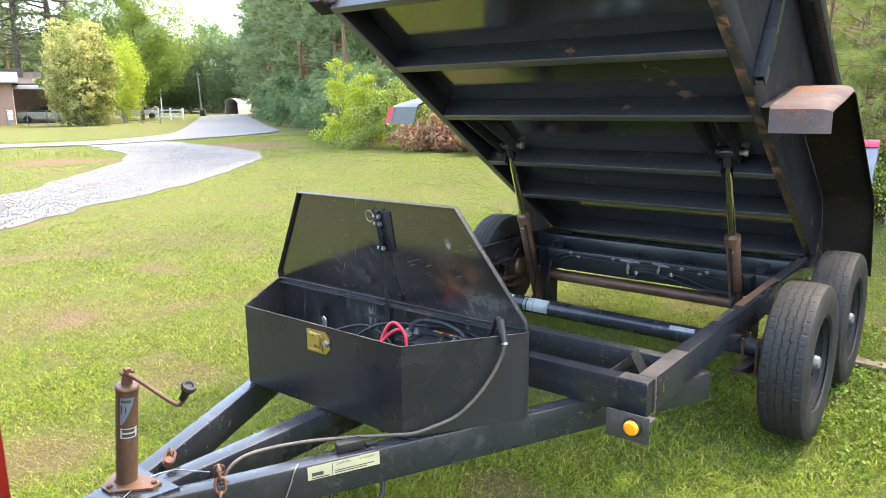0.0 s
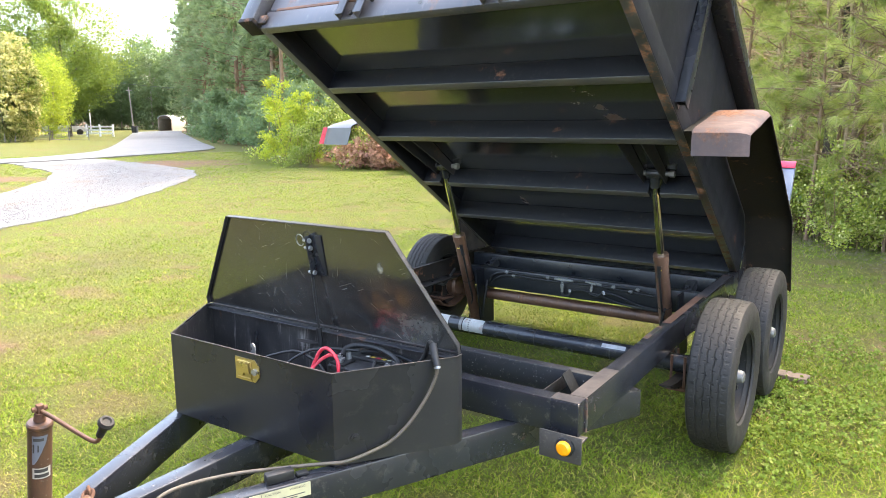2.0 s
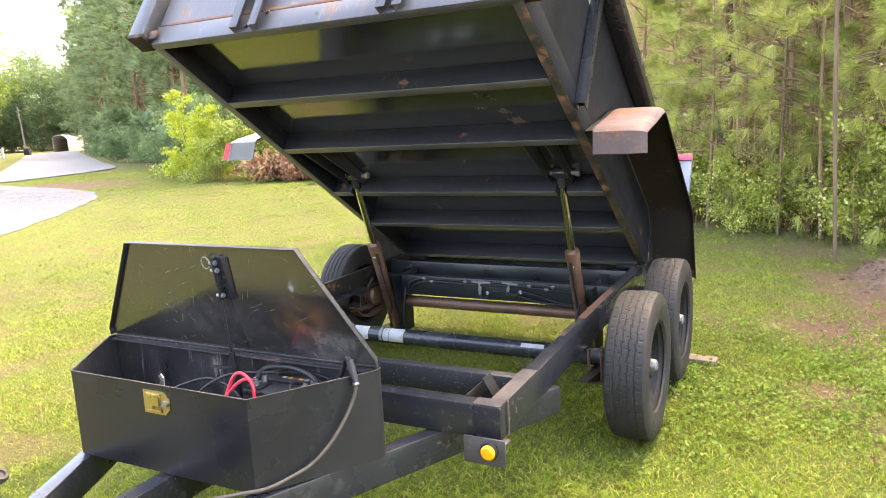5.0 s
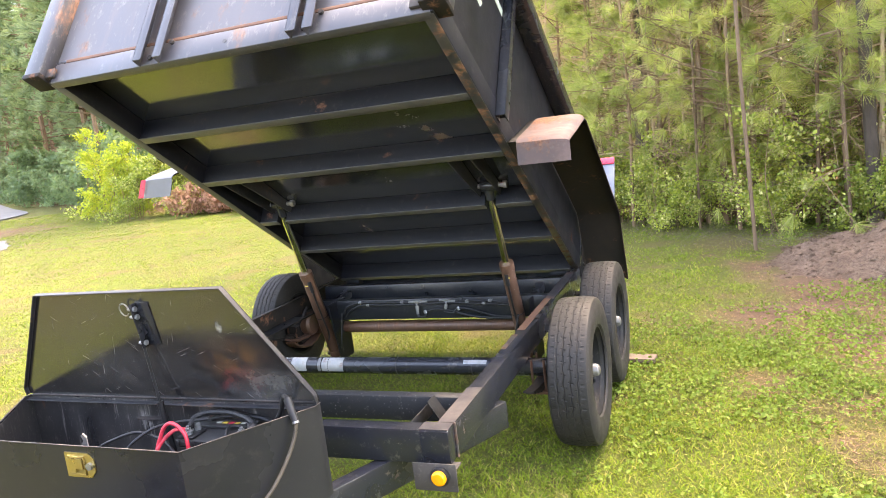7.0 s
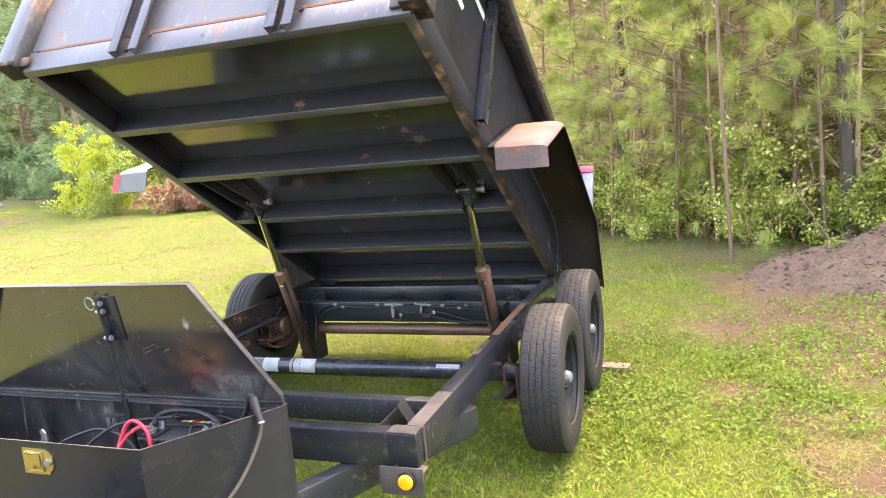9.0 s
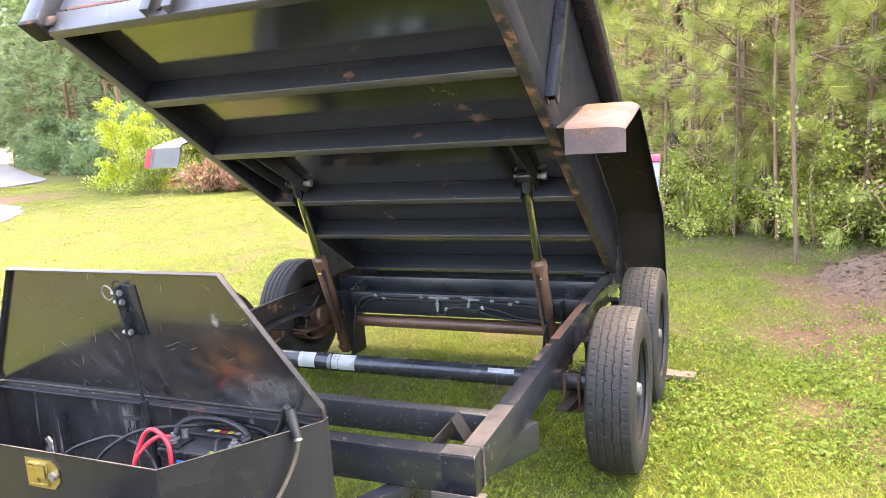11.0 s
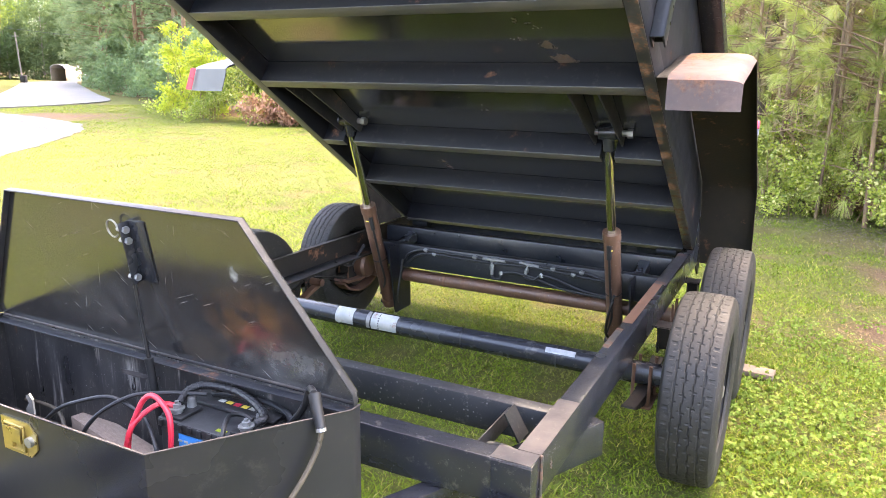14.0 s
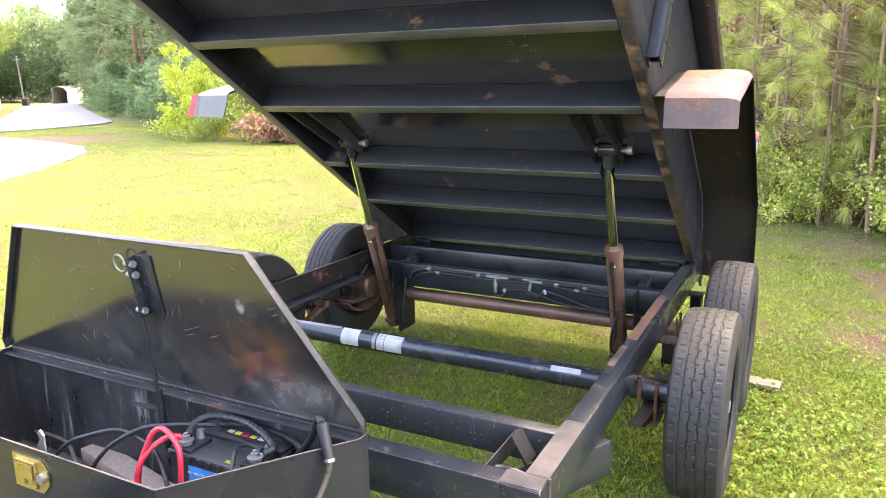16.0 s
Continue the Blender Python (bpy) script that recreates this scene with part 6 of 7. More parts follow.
bm = bmesh.new()
shell(bm, plan, BZ0, BZ1, T, T)
toolbox = part("toolbox", bm, "box_paint", trailer, "black sheet-steel tongue toolbox standing open")
bm = bmesh.new()
shell(bm, shrunk(plan, T + 0.0008), BZ0 + T + 0.001, BZ1 - 0.004, 0.0008, 0.0008)
part("lining", bm, "inner_paint", toolbox, "dirty streaked inside of the toolbox")
bm = bmesh.new()
prism(bm, shrunk(plan, T + 0.006), BZ0 + T + 0.0021, BZ0 + T + 0.0027, axis=2)
part("floor_grime", bm, "grime", toolbox, "gritty grey-green dirt on the toolbox floor")
bm = bmesh.new()
box(bm, (-BB + 0.004, BY1 - 0.030, BZ1 - 0.012), (BB - 0.004, BY1 - 0.004, BZ1 - 0.009), 0.001)
part("hinge_flange", bm, "worn_paint", toolbox, "grimy folded flange below the hinge")
bm = bmesh.new()
knuckles = []
for k in range(27):
    x = -0.57 + 1.14 * k / 27
    knuckles += [(0.0030, x), (0.0044, x + 0.001), (0.0044, x + 0.040), (0.0030, x + 0.041)]
lathe(bm, knuckles, 10, pose(0, BY1 - 0.003, BZ1 + 0.003, 0, 90, 0))
part("piano_hinge", bm, "scraped", toolbox, "long worn piano hinge")
bm = bmesh.new()
prism(bm, [(-0.115, 0.614), (0.018, 0.621), (0.015, 0.611), (-0.06, 0.603), (-0.112, 0.604)], BY1 - T - 0.0042, BY1 - T - 0.0032, axis=1)
part("bare_patch", bm, "scraped", toolbox, "brown patch of scraped paint")
# lid: a trapezoid swung up past its hinge
LID = pose(0, BY1 - 0.004, BZ1 + 0.006, 90 + 10.4)
LL = 0.374
bm = bmesh.new()
lid_line = [(-BB, 0.0), (BB, 0.0), (BB, 0.028), (BF, LL), (-BF, LL), (-BB, 0.028)]
prism(bm, lid_line, -0.002, 0.0015, axis=2)
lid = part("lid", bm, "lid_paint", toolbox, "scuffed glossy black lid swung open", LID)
bm = bmesh.new()
inner = shrunk(lid_line, 0.003)
for k in range(1, 6):
    a, b = Vector((*lid_line[k], 0)), Vector((*lid_line[(k + 1) % 6], 0))
    if k in (1, 2, 3, 4, 5):
        way = (b - a).normalized()
        nrm = Vector((-way.y, way.x, 0)) * 0.0015
        bar(bm, a + nrm + Vector((0, 0, 0.007)), b + nrm + Vector((0, 0, 0.007)), 0.018, 0.003, 0.0008, up=nrm.normalized())
part("lid_lip", bm, "worn_paint", toolbox, "folded lid rim with worn edge", LID)
bm = bmesh.new()
for p, q in zip(plan, plan[1:] + plan[:1]):
    if p[1] != BY1 or q[1] != BY1:
        bar(bm, (*p, BZ1 + 0.0008), (*q, BZ1 + 0.0008), 0.0045, 0.0024, 0.0006)
part("box_rim", bm, "scraped", toolbox, "worn bright upper edge")
# strut bracket and strut on the lid
bm = bmesh.new()
box(bm, (0.030, 0.19, 0.0020), (0.080, 0.335, 0.0055), 0.001)
box(bm, (0.030, 0.19, 0.0055), (0.034, 0.335, 0.030), 0.001)
bracket = part("strut_bracket", bm, "paint", toolbox, "black angle bracket bolted to the lid", LID)
for x, y in ((0.022, 0.318), (0.022, 0.292), (0.022, 0.205)):
    bm = bmesh.new()
    rod(bm, (x + 0.011, y, 0.018), (x + 0.019, y, 0.018), 0.0085, seg=6)
    rod(bm, (x - 0.010, y, 0.018), (x, y, 0.018), 0.0055, seg=10)
    part("bracket_bolt", bm, "steel", toolbox, "zinc bolt", LID)
bm = bmesh.new()
ring = [Vector((0.010 + 0.017 * math.cos(a) - 0.012, 0.318 + 0.020 * math.sin(a), 0.02)) for a in np.linspace(0, 5.6, 20)]
sweep(bm, ring, 0.0022, 6)
part("ring_pin", bm, "steel", toolbox, "wire ring of a quick pin", LID)
p0 = LID @ Vector((0.026, 0.205, 0.02))
p1 = Vector((0.045, BY1 - 0.035, BZ1 - 0.185))
mid = p0.lerp(p1, 0.52)
bm = bmesh.new()
rod(bm, p0, mid, 0.0045, seg=12)
part("strut_rod", bm, "hose", toolbox)
bm = bmesh.new()
rod(bm, mid, p1, 0.0095, seg=16)
rod(bm, mid - (p1 - p0).normalized() * 0.008, mid + (p1 - p0).normalized() * 0.006, 0.0105, seg=16)
part("gas_strut", bm, "hose", toolbox, "black gas strut")
# latch
bm = bmesh.new()
lx, lz = 0.012, 0.624
prism(bm, [(lx - 0.050, lz + 0.036), (lx + 0.036, lz + 0.036), (lx + 0.056, lz + 0.016), (lx + 0.056, lz - 0.016), (lx + 0.036, lz - 0.036), (lx - 0.050, lz - 0.036)], BY0 - 0.004, BY0 - 0.0005, axis=1)
latch = part("latch", bm, "brass", toolbox, "yellow zinc paddle latch")
bm = bmesh.new()
box(bm, (lx - 0.038, BY0 - 0.006, lz - 0.026), (lx + 0.022, BY0 - 0.0045, lz + 0.026), 0.001)
for a, b in (((lx - 0.040, lz - 0.028), (lx + 0.024, lz - 0.024)), ((lx - 0.040, lz + 0.024), (lx + 0.024, lz + 0.028)), ((lx - 0.040, lz - 0.028), (lx - 0.036, lz + 0.028)), ((lx + 0.020, lz - 0.028), (lx + 0.024, lz + 0.028))):
    box(bm, (a[0], BY0 - 0.009, a[1]), (b[0], BY0 - 0.004, b[1]), 0.001)
bm2 = bmesh.new()
prism(bm2, [(lx - 0.034, lz + 0.022), (lx + 0.018, lz + 0.022), (lx + 0.018, lz - 0.008), (lx - 0.008, lz - 0.008), (lx - 0.008, lz - 0.02), (lx - 0.034, lz - 0.02)], BY0 - 0.012, BY0 - 0.0055, axis=1)
part("latch_frame", bm, "brass", toolbox)
part("latch_paddle", bm2, "brass", toolbox, "brassy pull paddle")
bm = bmesh.new()
rod(bm, (lx + 0.040, BY0 - 0.012, lz), (lx + 0.040, BY0 - 0.003, lz), 0.0105, seg=16)
part("latch_lock", bm, "steel", toolbox, "steel key cylinder")
bm = bmesh.new()
prism(bm, [(-0.008, 0.640), (0.016, 0.640), (0.016, 0.690), (0.006, 0.70), (-0.004, 0.694), (0.004, 0.680), (-0.008, 0.665)], BY0 + 0.030, BY0 + 0.034, axis=1)
box(bm, (-0.008, BY0 + 0.004, 0.636), (0.016, BY0 + 0.034, 0.641), 0.001)
part("latch_hook", bm, "steel", toolbox, "bright steel latch hook")
edge_way = (Vector((BB, BY1 - 0.03, 0)) - Vector((BF, BY0, 0))).normalized()
out_way = Vector((edge_way.y, -edge_way.x, 0))
sp = Vector((BF, BY0, 0.475)) + edge_way * 0.062
bm = bmesh.new()
rod(bm, sp, sp + out_way * 0.004, 0.013, seg=20)
rod(bm, sp + out_way * 0.003, sp + out_way * 0.009, 0.007, seg=12)
part("drain_plug", bm, "hose", toolbox, "small round plug")

# trailer cable: over the box's rim, down its side and along the tongue
bm = bmesh.new()
rod(bm, (0.528, -0.292, 0.722), (0.556, -0.310, 0.662), 0.0128, 0.0098, 18)
sweep(bm, smooth_line([(0.42, -0.25, 0.60), (0.47, -0.255, 0.66), (0.50, -0.270, 0.715), (0.528, -0.292, 0.722)]), 0.0075, 10)
part("cable_boot", bm, "hose", toolbox, "black rubber cable boot")
bm = bmesh.new()
rod(bm, (0.556, -0.310, 0.662), (0.558, -0.3115, 0.656), 0.0104, seg=16)
part("clamp_ring", bm, "steel", toolbox, "bright clamp ring")
bm = bmesh.new()
line = [(0.558, -0.311, 0.656), (0.552, -0.318, 0.620), (0.533, -0.345, 0.560), (0.504, -0.388, 0.496), (0.470, -0.437, 0.450), (0.433, -0.488, 0.428), (0.392, -0.545, 0.413), (0.333, -0.592, 0.409),
        (0.25, -0.665, 0.405), (0.16, -0.758, 0.402), (0.102, -0.855, 0.400), (0.080, -0.921, 0.395), (0.074, -0.965, 0.372), (0.076, -0.985, 0.33)]
sweep(bm, smooth_line(line), 0.0054, 10)
part("trailer_cable", bm, "tan_cable", toolbox, "dirty tan wiring cable")

# breakaway switch, decal and cable on the right beam
bw = Vector((RISE, 1, 0)).normalized()
bo = Vector((bw.y, -bw.x, 0))


def on_beam(y, off, z):
    """A point beside the right beam: off metres out from its centre line."""
    return Vector((tongue_x(y), y, z)) + bo * off


bm = bmesh.new()
bar(bm, on_beam(-0.740, -0.010, 0.407), on_beam(-0.668, -0.010, 0.407), 0.032, 0.028, 0.004)
bar(bm, on_beam(-0.66, -0.01, 0.398), on_beam(-0.63, -0.01, 0.398), 0.022, 0.008, 0.002)
switch = part("breakaway_switch", bm, "hose", trailer, "black breakaway switch box")
bm = bmesh.new()
bar(bm, on_beam(-0.825, 0.0278, 0.3665), on_beam(-0.635, 0.0278, 0.3665), 0.001, 0.040, 0.0)
decal = part("warning_label", bm, "cream_label", right_beam, "yellowed warning label")
bm = bmesh.new()
for y0, y1, z, h in ((-0.815, -0.785, 0.362, 0.010), (-0.755, -0.65, 0.359, 0.0025), (-0.755, -0.67, 0.353, 0.0025), (-0.815, -0.77, 0.351, 0.0025), (-0.762, -0.761, 0.3665, 0.036)):
    bar(bm, on_beam(y0, 0.0290, z), on_beam(y1, 0.0290, z), 0.0006, h, 0.0)
part("label_print", bm, "ink", right_beam, "faded black print")
for word, y0 in (("CAUTION", -0.752), ("WARNING", -0.690)):
    cu = bpy.data.curves.new("label_word", "FONT")
    cu.body, cu.size = word, 0.0095
    o = new("label_word", cu)
    o.parent = right_beam
    e = on_beam(y0, 0.0292, 0.3755)
    o.matrix_basis = Matrix.Translation(e) @ Matrix((bw, Vector((0, 0, 1)), bo)).transposed().to_4x4()
    cu.materials.append(M["ink"])
bm = bmesh.new()
sweep(bm, smooth_line([on_beam(-0.845, 0.02, 0.40), on_beam(-0.86, 0.034, 0.385), on_beam(-0.875, 0.036, 0.34), on_beam(-0.90, 0.036, 0.29), on_beam(-0.97, 0.03, 0.24)]), 0.002, 6)
part("lanyard", bm, "steel", trailer, "twisted steel breakaway cable")
bm = bmesh.new()
sweep(bm, smooth_line([on_beam(-0.76, 0.0, 0.29), on_beam(-0.76, 0.02, 0.245), on_beam(-0.71, 0.03, 0.215), on_beam(-0.64, 0.03, 0.235), on_beam(-0.62, 0.01, 0.29)]), 0.007, 8)
part("wire_loop", bm, "hose", trailer)
bm = bmesh.new()
sweep(bm, smooth_line([(0.09, -1.03, 0.402), (0.045, -1.06, 0.404), (0.0, -1.09, 0.403), (-0.01, -1.16, 0.404), (0.03, -1.24, 0.403)]), 0.0017, 6)
part("ground_wire", bm, "steel", trailer, "thin pale twisted wire")


def chain_link(length=0.042, width=0.026, r=0.0042):
    bm = bmesh.new()
    h = length / 2 - width / 2
    pts = [(width / 2 * math.cos(a), h + width / 2 * math.sin(a), 0) for a in np.linspace(0, math.pi, 7)] + [(width / 2 * math.cos(a), -h + width / 2 * math.sin(a), 0) for a in np.linspace(math.pi, 2 * math.pi, 7)]
    sweep(bm, pts + [pts[0]], r, 7)
    return finish(bm, "chain_link", M["rusty"])


LINK = chain_link()
for pts in ([(0.115, -1.02, 0.402), (0.125, -1.025, 0.425), (0.150, -1.04, 0.410), (0.160, -1.045, 0.372), (0.162, -1.047, 0.335), (0.163, -1.05, 0.298), (0.164, -1.052, 0.262)],
            [(-0.03, -1.08, 0.412), (-0.045, -1.06, 0.428), (-0.068, -1.05, 0.414), (-0.085, -1.05, 0.385)]):
    bm = bmesh.new()
    rod(bm, Vector(pts[0]) - Vector((0.008, 0, 0.01)), Vector(pts[0]) + Vector((0.008, 0, 0.012)), 0.011, seg=8)
    chain = part("safety_chain", bm, "rusty", trailer, "rusty safety chain hung over the beam")
    for k, (a, b) in enumerate(zip(pts, pts[1:])):
        o = new("chain_link", LINK)
        o.parent = chain
        f = frame_of(a, b)
        o.matrix_basis = Matrix.Translation((Vector(a) + Vector(b)) / 2) @ f @ pose(0, 0, 0, 90, 0, 0) @ pose(0, 0, 0, 0, 90 * (k % 2), 0)

# tongue jack
ja, jb = Vector((-0.045, -1.19, 0.402)), Vector((0.016, -1.192, 0.688))
jw = (jb - ja).normalized()
jm = Matrix.Translation(ja) @ frame_of(ja, jb)
JL = (jb - ja).length
bm = bmesh.new()
lathe(bm, [(0.0, 0.0), (0.031, 0.0), (0.0285, 0.006), (0.0268, 0.012), (0.0268, JL - 0.014), (0.0286, JL - 0.012), (0.0290, JL - 0.004), (0.026, JL), (0.0, JL)], 32, jm)
jack = part("tongue_jack", bm, "jack_paint", trailer, "rusty brown tongue jack")
bm = bmesh.new()
prism(bm, [(-0.110, -1.19), (-0.06, -1.25), (-0.02, -1.25), (0.050, -1.17), (0.04, -1.14), (-0.09, -1.155)], 0.401, 0.407, axis=2)
part("jack_flange", bm, "jack_paint", jack, "rusty three-cornered jack flange")
for x, y in ((-0.090, -1.182), (0.032, -1.156), (-0.04, -1.238)):
    bm = bmesh.new()
    rod(bm, (x, y, 0.407), (x, y, 0.414), 0.008, seg=6)
    part("flange_bolt", bm, "rusty", jack)
bm = bmesh.new()
top = jb + jw * 0.004
rod(bm, top, top + jw * 0.02, 0.014, 0.011, 16)
box(bm, (-0.008, -0.007, 0.012), (0.008, 0.007, 0.042), 0.003, Matrix.Translation(top) @ frame_of(ja, jb))
rod(bm, top + jw * 0.03 + Vector((-0.004, -0.016, 0)), top + jw * 0.03 + Vector((0.004, 0.016, 0)), 0.006, seg=10)
part("crank_yoke", bm, "rusty", jack)
bm = bmesh.new()
cr = top + jw * 0.026
sweep(bm, smooth_line([cr, cr + Vector((0.045, 0.014, -0.018)), cr + Vector((0.10, 0.030, -0.043)), cr + Vector((0.140, 0.042, -0.058)), cr + Vector((0.156, 0.047, -0.054)), cr + Vector((0.166, 0.050, -0.034))]), 0.0055, 10)
part("crank_arm", bm, "jack_paint", jack)
ge = cr + Vector((0.166, 0.050, -0.034))
gd = Vector((0.55, 0.1, 0.8)).normalized()
bm = bmesh.new()
rod(bm, ge - gd * 0.010, ge + gd * 0.026, 0.009, 0.011, 14)
lathe(bm, [(0.0, 0.022), (0.010, 0.022), (0.017, 0.026), (0.019, 0.033), (0.016, 0.040), (0.011, 0.040), (0.008, 0.036), (0.0, 0.035)], 20, Matrix.Translation(ge) @ frame_of((0, 0, 0), gd))
part("crank_knob", bm, "rubber", jack, "black plastic crank knob")


def wrap(z0, z1, a0, a1, r):
    """A label wrapped round the jack's tube."""
    bm = bmesh.new()
    cols = [[bm.verts.new(jm @ Vector((r * math.cos(radians(a)), r * math.sin(radians(a)), z))) for z in (z0, z1)] for a in np.linspace(a0, a1, 12)]
    for p, q in zip(cols, cols[1:]):
        bm.faces.new((p[0], q[0], q[1], p[1]))
    return bm


part("jack_label", wrap(0.150, 0.180, -150, -62, 0.0276), "white_label", jack, "white strip label")
for z0, z1, a0, a1 in ((0.168, 0.177, -140, -78), (0.154, 0.163, -140, -74)):
    part("label_print", wrap(z0, z1, a0, a1, 0.0280), "ink", jack, "black printed bar")
# a worn label that narrows downwards
bm = bmesh.new()
rows = [[bm.verts.new(jm @ Vector((0.0274 * math.cos(radians(a)), 0.0274 * math.sin(radians(a)), z))) for a in np.linspace(-152, -152 + w, 8)] for z, w in ((0.268, 74), (0.250, 66), (0.225, 46), (0.200, 24), (0.190, 10))]
for p, q in zip(rows, rows[1:]):
    for k in range(7):
        bm.faces.new((p[k], q[k], q[k + 1], p[k + 1]))
part("jack_label", bm, "bluegrey", jack, "faded silver-grey label narrowing downwards")
for z0, z1, a0, a1 in ((0.254, 0.262, -146, -98), (0.222, 0.246, -148, -140), (0.225, 0.244, -126, -120)):
    part("label_print", wrap(z0, z1, a0, a1, 0.0277), "ink", jack, "black printed bar")

# ---- things in the toolbox ----
FLOOR = BZ0 + 0.0062
bat = pose(0.272, -0.272, FLOOR)
battery = thing("battery", "black deep-cycle battery with blue label in the toolbox", "battery", bat)
bm = bmesh.new()
box(bm, (-0.122, -0.071, 0.0), (0.122, 0.067, 0.180), 0.006)
part("case", bm, "battery", battery)
bm = bmesh.new()
box(bm, (-0.127, -0.074, 0.1805), (0.127, 0.070, 0.201), 0.005)
box(bm, (-0.122, 0.012, 0.201), (0.122, 0.068, 0.211), 0.004)
for k in range(9):
    box(bm, (-0.120 + 0.028 * k, -0.0775, 0.184), (-0.108 + 0.028 * k, -0.074, 0.199), 0.001)
part("cover", bm, "battery", battery)
bm = bmesh.new()
box(bm, (-0.066, -0.0722, 0.105), (0.06, -0.0708, 0.176))
part("front_label", bm, "blue", battery, "blue label")
bm = bmesh.new()
for k in range(6):
    box(bm, (-0.068 + 0.017 * k, -0.0732, 0.158), (-0.056 + 0.017 * k, -0.0720, 0.163))
part("label_print", bm, "white_label", battery, "white printed bars")
bm = bmesh.new()
box(bm, (-0.085, 0.045, 0.2112), (0.095, 0.060, 0.2122))
part("top_label", bm, "ink", battery, "black strip label")
for k, mt in enumerate(("white_label", "yellow", "red_tape", "yellow", "white_label", "bluegrey")):
    bm = bmesh.new()
    box(bm, (-0.05 + 0.022 * k, 0.030, 0.2112), (-0.034 + 0.022 * k, 0.042, 0.2122))
    part("top_mark", bm, mt, battery, "small coloured mark")
for x, y in ((-0.092, -0.048), (0.096, -0.040)):
    bm = bmesh.new()
    box(bm, (x - 0.028, y - 0.020, 0.2005), (x + 0.03, y + 0.045, 0.2085), 0.003)
    part("terminal_base", bm, "hose", battery)
    bm = bmesh.new()
    rod(bm, (x, y, 0.2085), (x, y, 0.217), 0.0125, 0.011, 16)
    rod(bm, (x, y, 0.217), (x, y, 0.2205), 0.017, seg=18)
    rod(bm, (x, y, 0.2205), (x, y, 0.229), 0.0095, seg=6)
    rod(bm, (x, y, 0.229), (x, y, 0.235), 0.0045, seg=10)
    rod(bm, (x + 0.006, y + 0.036, 0.2085), (x + 0.006, y + 0.036, 0.231), 0.0098, 0.0088, 16)
    part("terminal", bm, "steel", battery, "lead post with zinc nuts")
bm = bmesh.new()
box(bm, (0.030, -0.062, 0.2012), (0.056, -0.052, 0.2022), 0.0)
part("charge_mark", bm, "bright_leaves", battery, "bright green mark")


def cable(points, r, material, label):
    bm = bmesh.new()
    sweep(bm, smooth_line(points), r, 10)
    return solid("battery_cable", bm, material, label, "cable", "cables in the toolbox")


cable([(0.118, -0.405, 0.53), (0.124, -0.40, 0.583), (0.134, -0.385, 0.627), (0.146, -0.375, 0.655), (0.166, -0.37, 0.667), (0.193, -0.372, 0.660), (0.221, -0.378, 0.638), (0.231, -0.385, 0.604), (0.232, -0.390, 0.56), (0.23, -0.39, 0.47)], 0.0060, "red_cable", "thick red battery cable arching before the battery")
cable([(0.122, -0.415, 0.53), (0.128, -0.403, 0.588), (0.138, -0.38, 0.617), (0.152, -0.347, 0.633), (0.163, -0.328, 0.629), (0.180, -0.320, 0.624)], 0.0060, "red_cable", "thick red battery cable running down from the terminal")
cable([(-0.19, -0.43, 0.50), (-0.138, -0.42, 0.551), (-0.095, -0.41, 0.590), (-0.045, -0.40, 0.615), (0.025, -0.37, 0.632), (0.085, -0.36, 0.618), (0.135, -0.365, 0.60), (0.185, -0.39, 0.575), (0.203, -0.40, 0.55), (0.205, -0.40, 0.45)], 0.0048, "hose", "black cable looping to the battery's front")
cable([(-0.035, -0.43, 0.50), (-0.005, -0.42, 0.555), (0.014, -0.41, 0.586), (0.038, -0.39, 0.614), (0.085, -0.35, 0.641), (0.149, -0.31, 0.645), (0.171, -0.29, 0.641), (0.21, -0.262, 0.636)], 0.0048, "hose", "black cable strung along the back of the toolbox")
rib = smooth_line([(0.180, -0.312, 0.628), (0.172, -0.283, 0.642), (0.184, -0.257, 0.648), (0.221, -0.244, 0.650), (0.271, -0.242, 0.650), (0.316, -0.250, 0.647), (0.362, -0.266, 0.642), (0.395, -0.286, 0.634), (0.386, -0.305, 0.628)])
bm = bmesh.new()
sweep(bm, rib, 0.0085, 10)
ribbed = solid("battery_cable", bm, "hose", "ribbed black cable across the battery", "cable", "cables in the toolbox")
for a, b in list(zip(rib, rib[1:]))[3::2]:
    bm = bmesh.new()
    rod(bm, a, a.lerp(b, 0.6), 0.0093, seg=10)
    part("rib", bm, "hose", ribbed)
cable([(0.20, -0.232, 0.622), (0.242, -0.228, 0.630), (0.335, -0.224, 0.632), (0.384, -0.224, 0.626), (0.425, -0.236, 0.615), (0.45, -0.25, 0.56)], 0.0075, "hose", "black cable behind the battery")
cable([(0.345, -0.385, 0.56), (0.348, -0.362, 0.612), (0.335, -0.337, 0.630), (0.325, -0.310, 0.634), (0.336, -0.288, 0.628), (0.36, -0.285, 0.620)], 0.0050, "hose", "short black cable bent over the battery's edge")
cable([(-0.50, -0.235, 0.45), (-0.42, -0.24, 0.458), (-0.34, -0.25, 0.456), (-0.24, -0.30, 0.44), (-0.17, -0.34, 0.43)], 0.005, "tan_cable", "thin dusty cable on the toolbox floor")
bm = bmesh.new()
box(bm, (-0.20, -0.030, 0), (0.18, 0.030, 0.052), 0.003)
solid("board", bm, "woven", "short weathered board lying in the toolbox", "board", m=pose(-0.092, -0.262, FLOOR + 0.001, 0, 0, -12))
bm = bmesh.new()
box(bm, (-0.03, -0.025, 0), (0.03, 0.025, 0.035), 0.005)
box(bm, (-0.02, -0.028, 0.035), (0.02, 0.02, 0.045), 0.004)
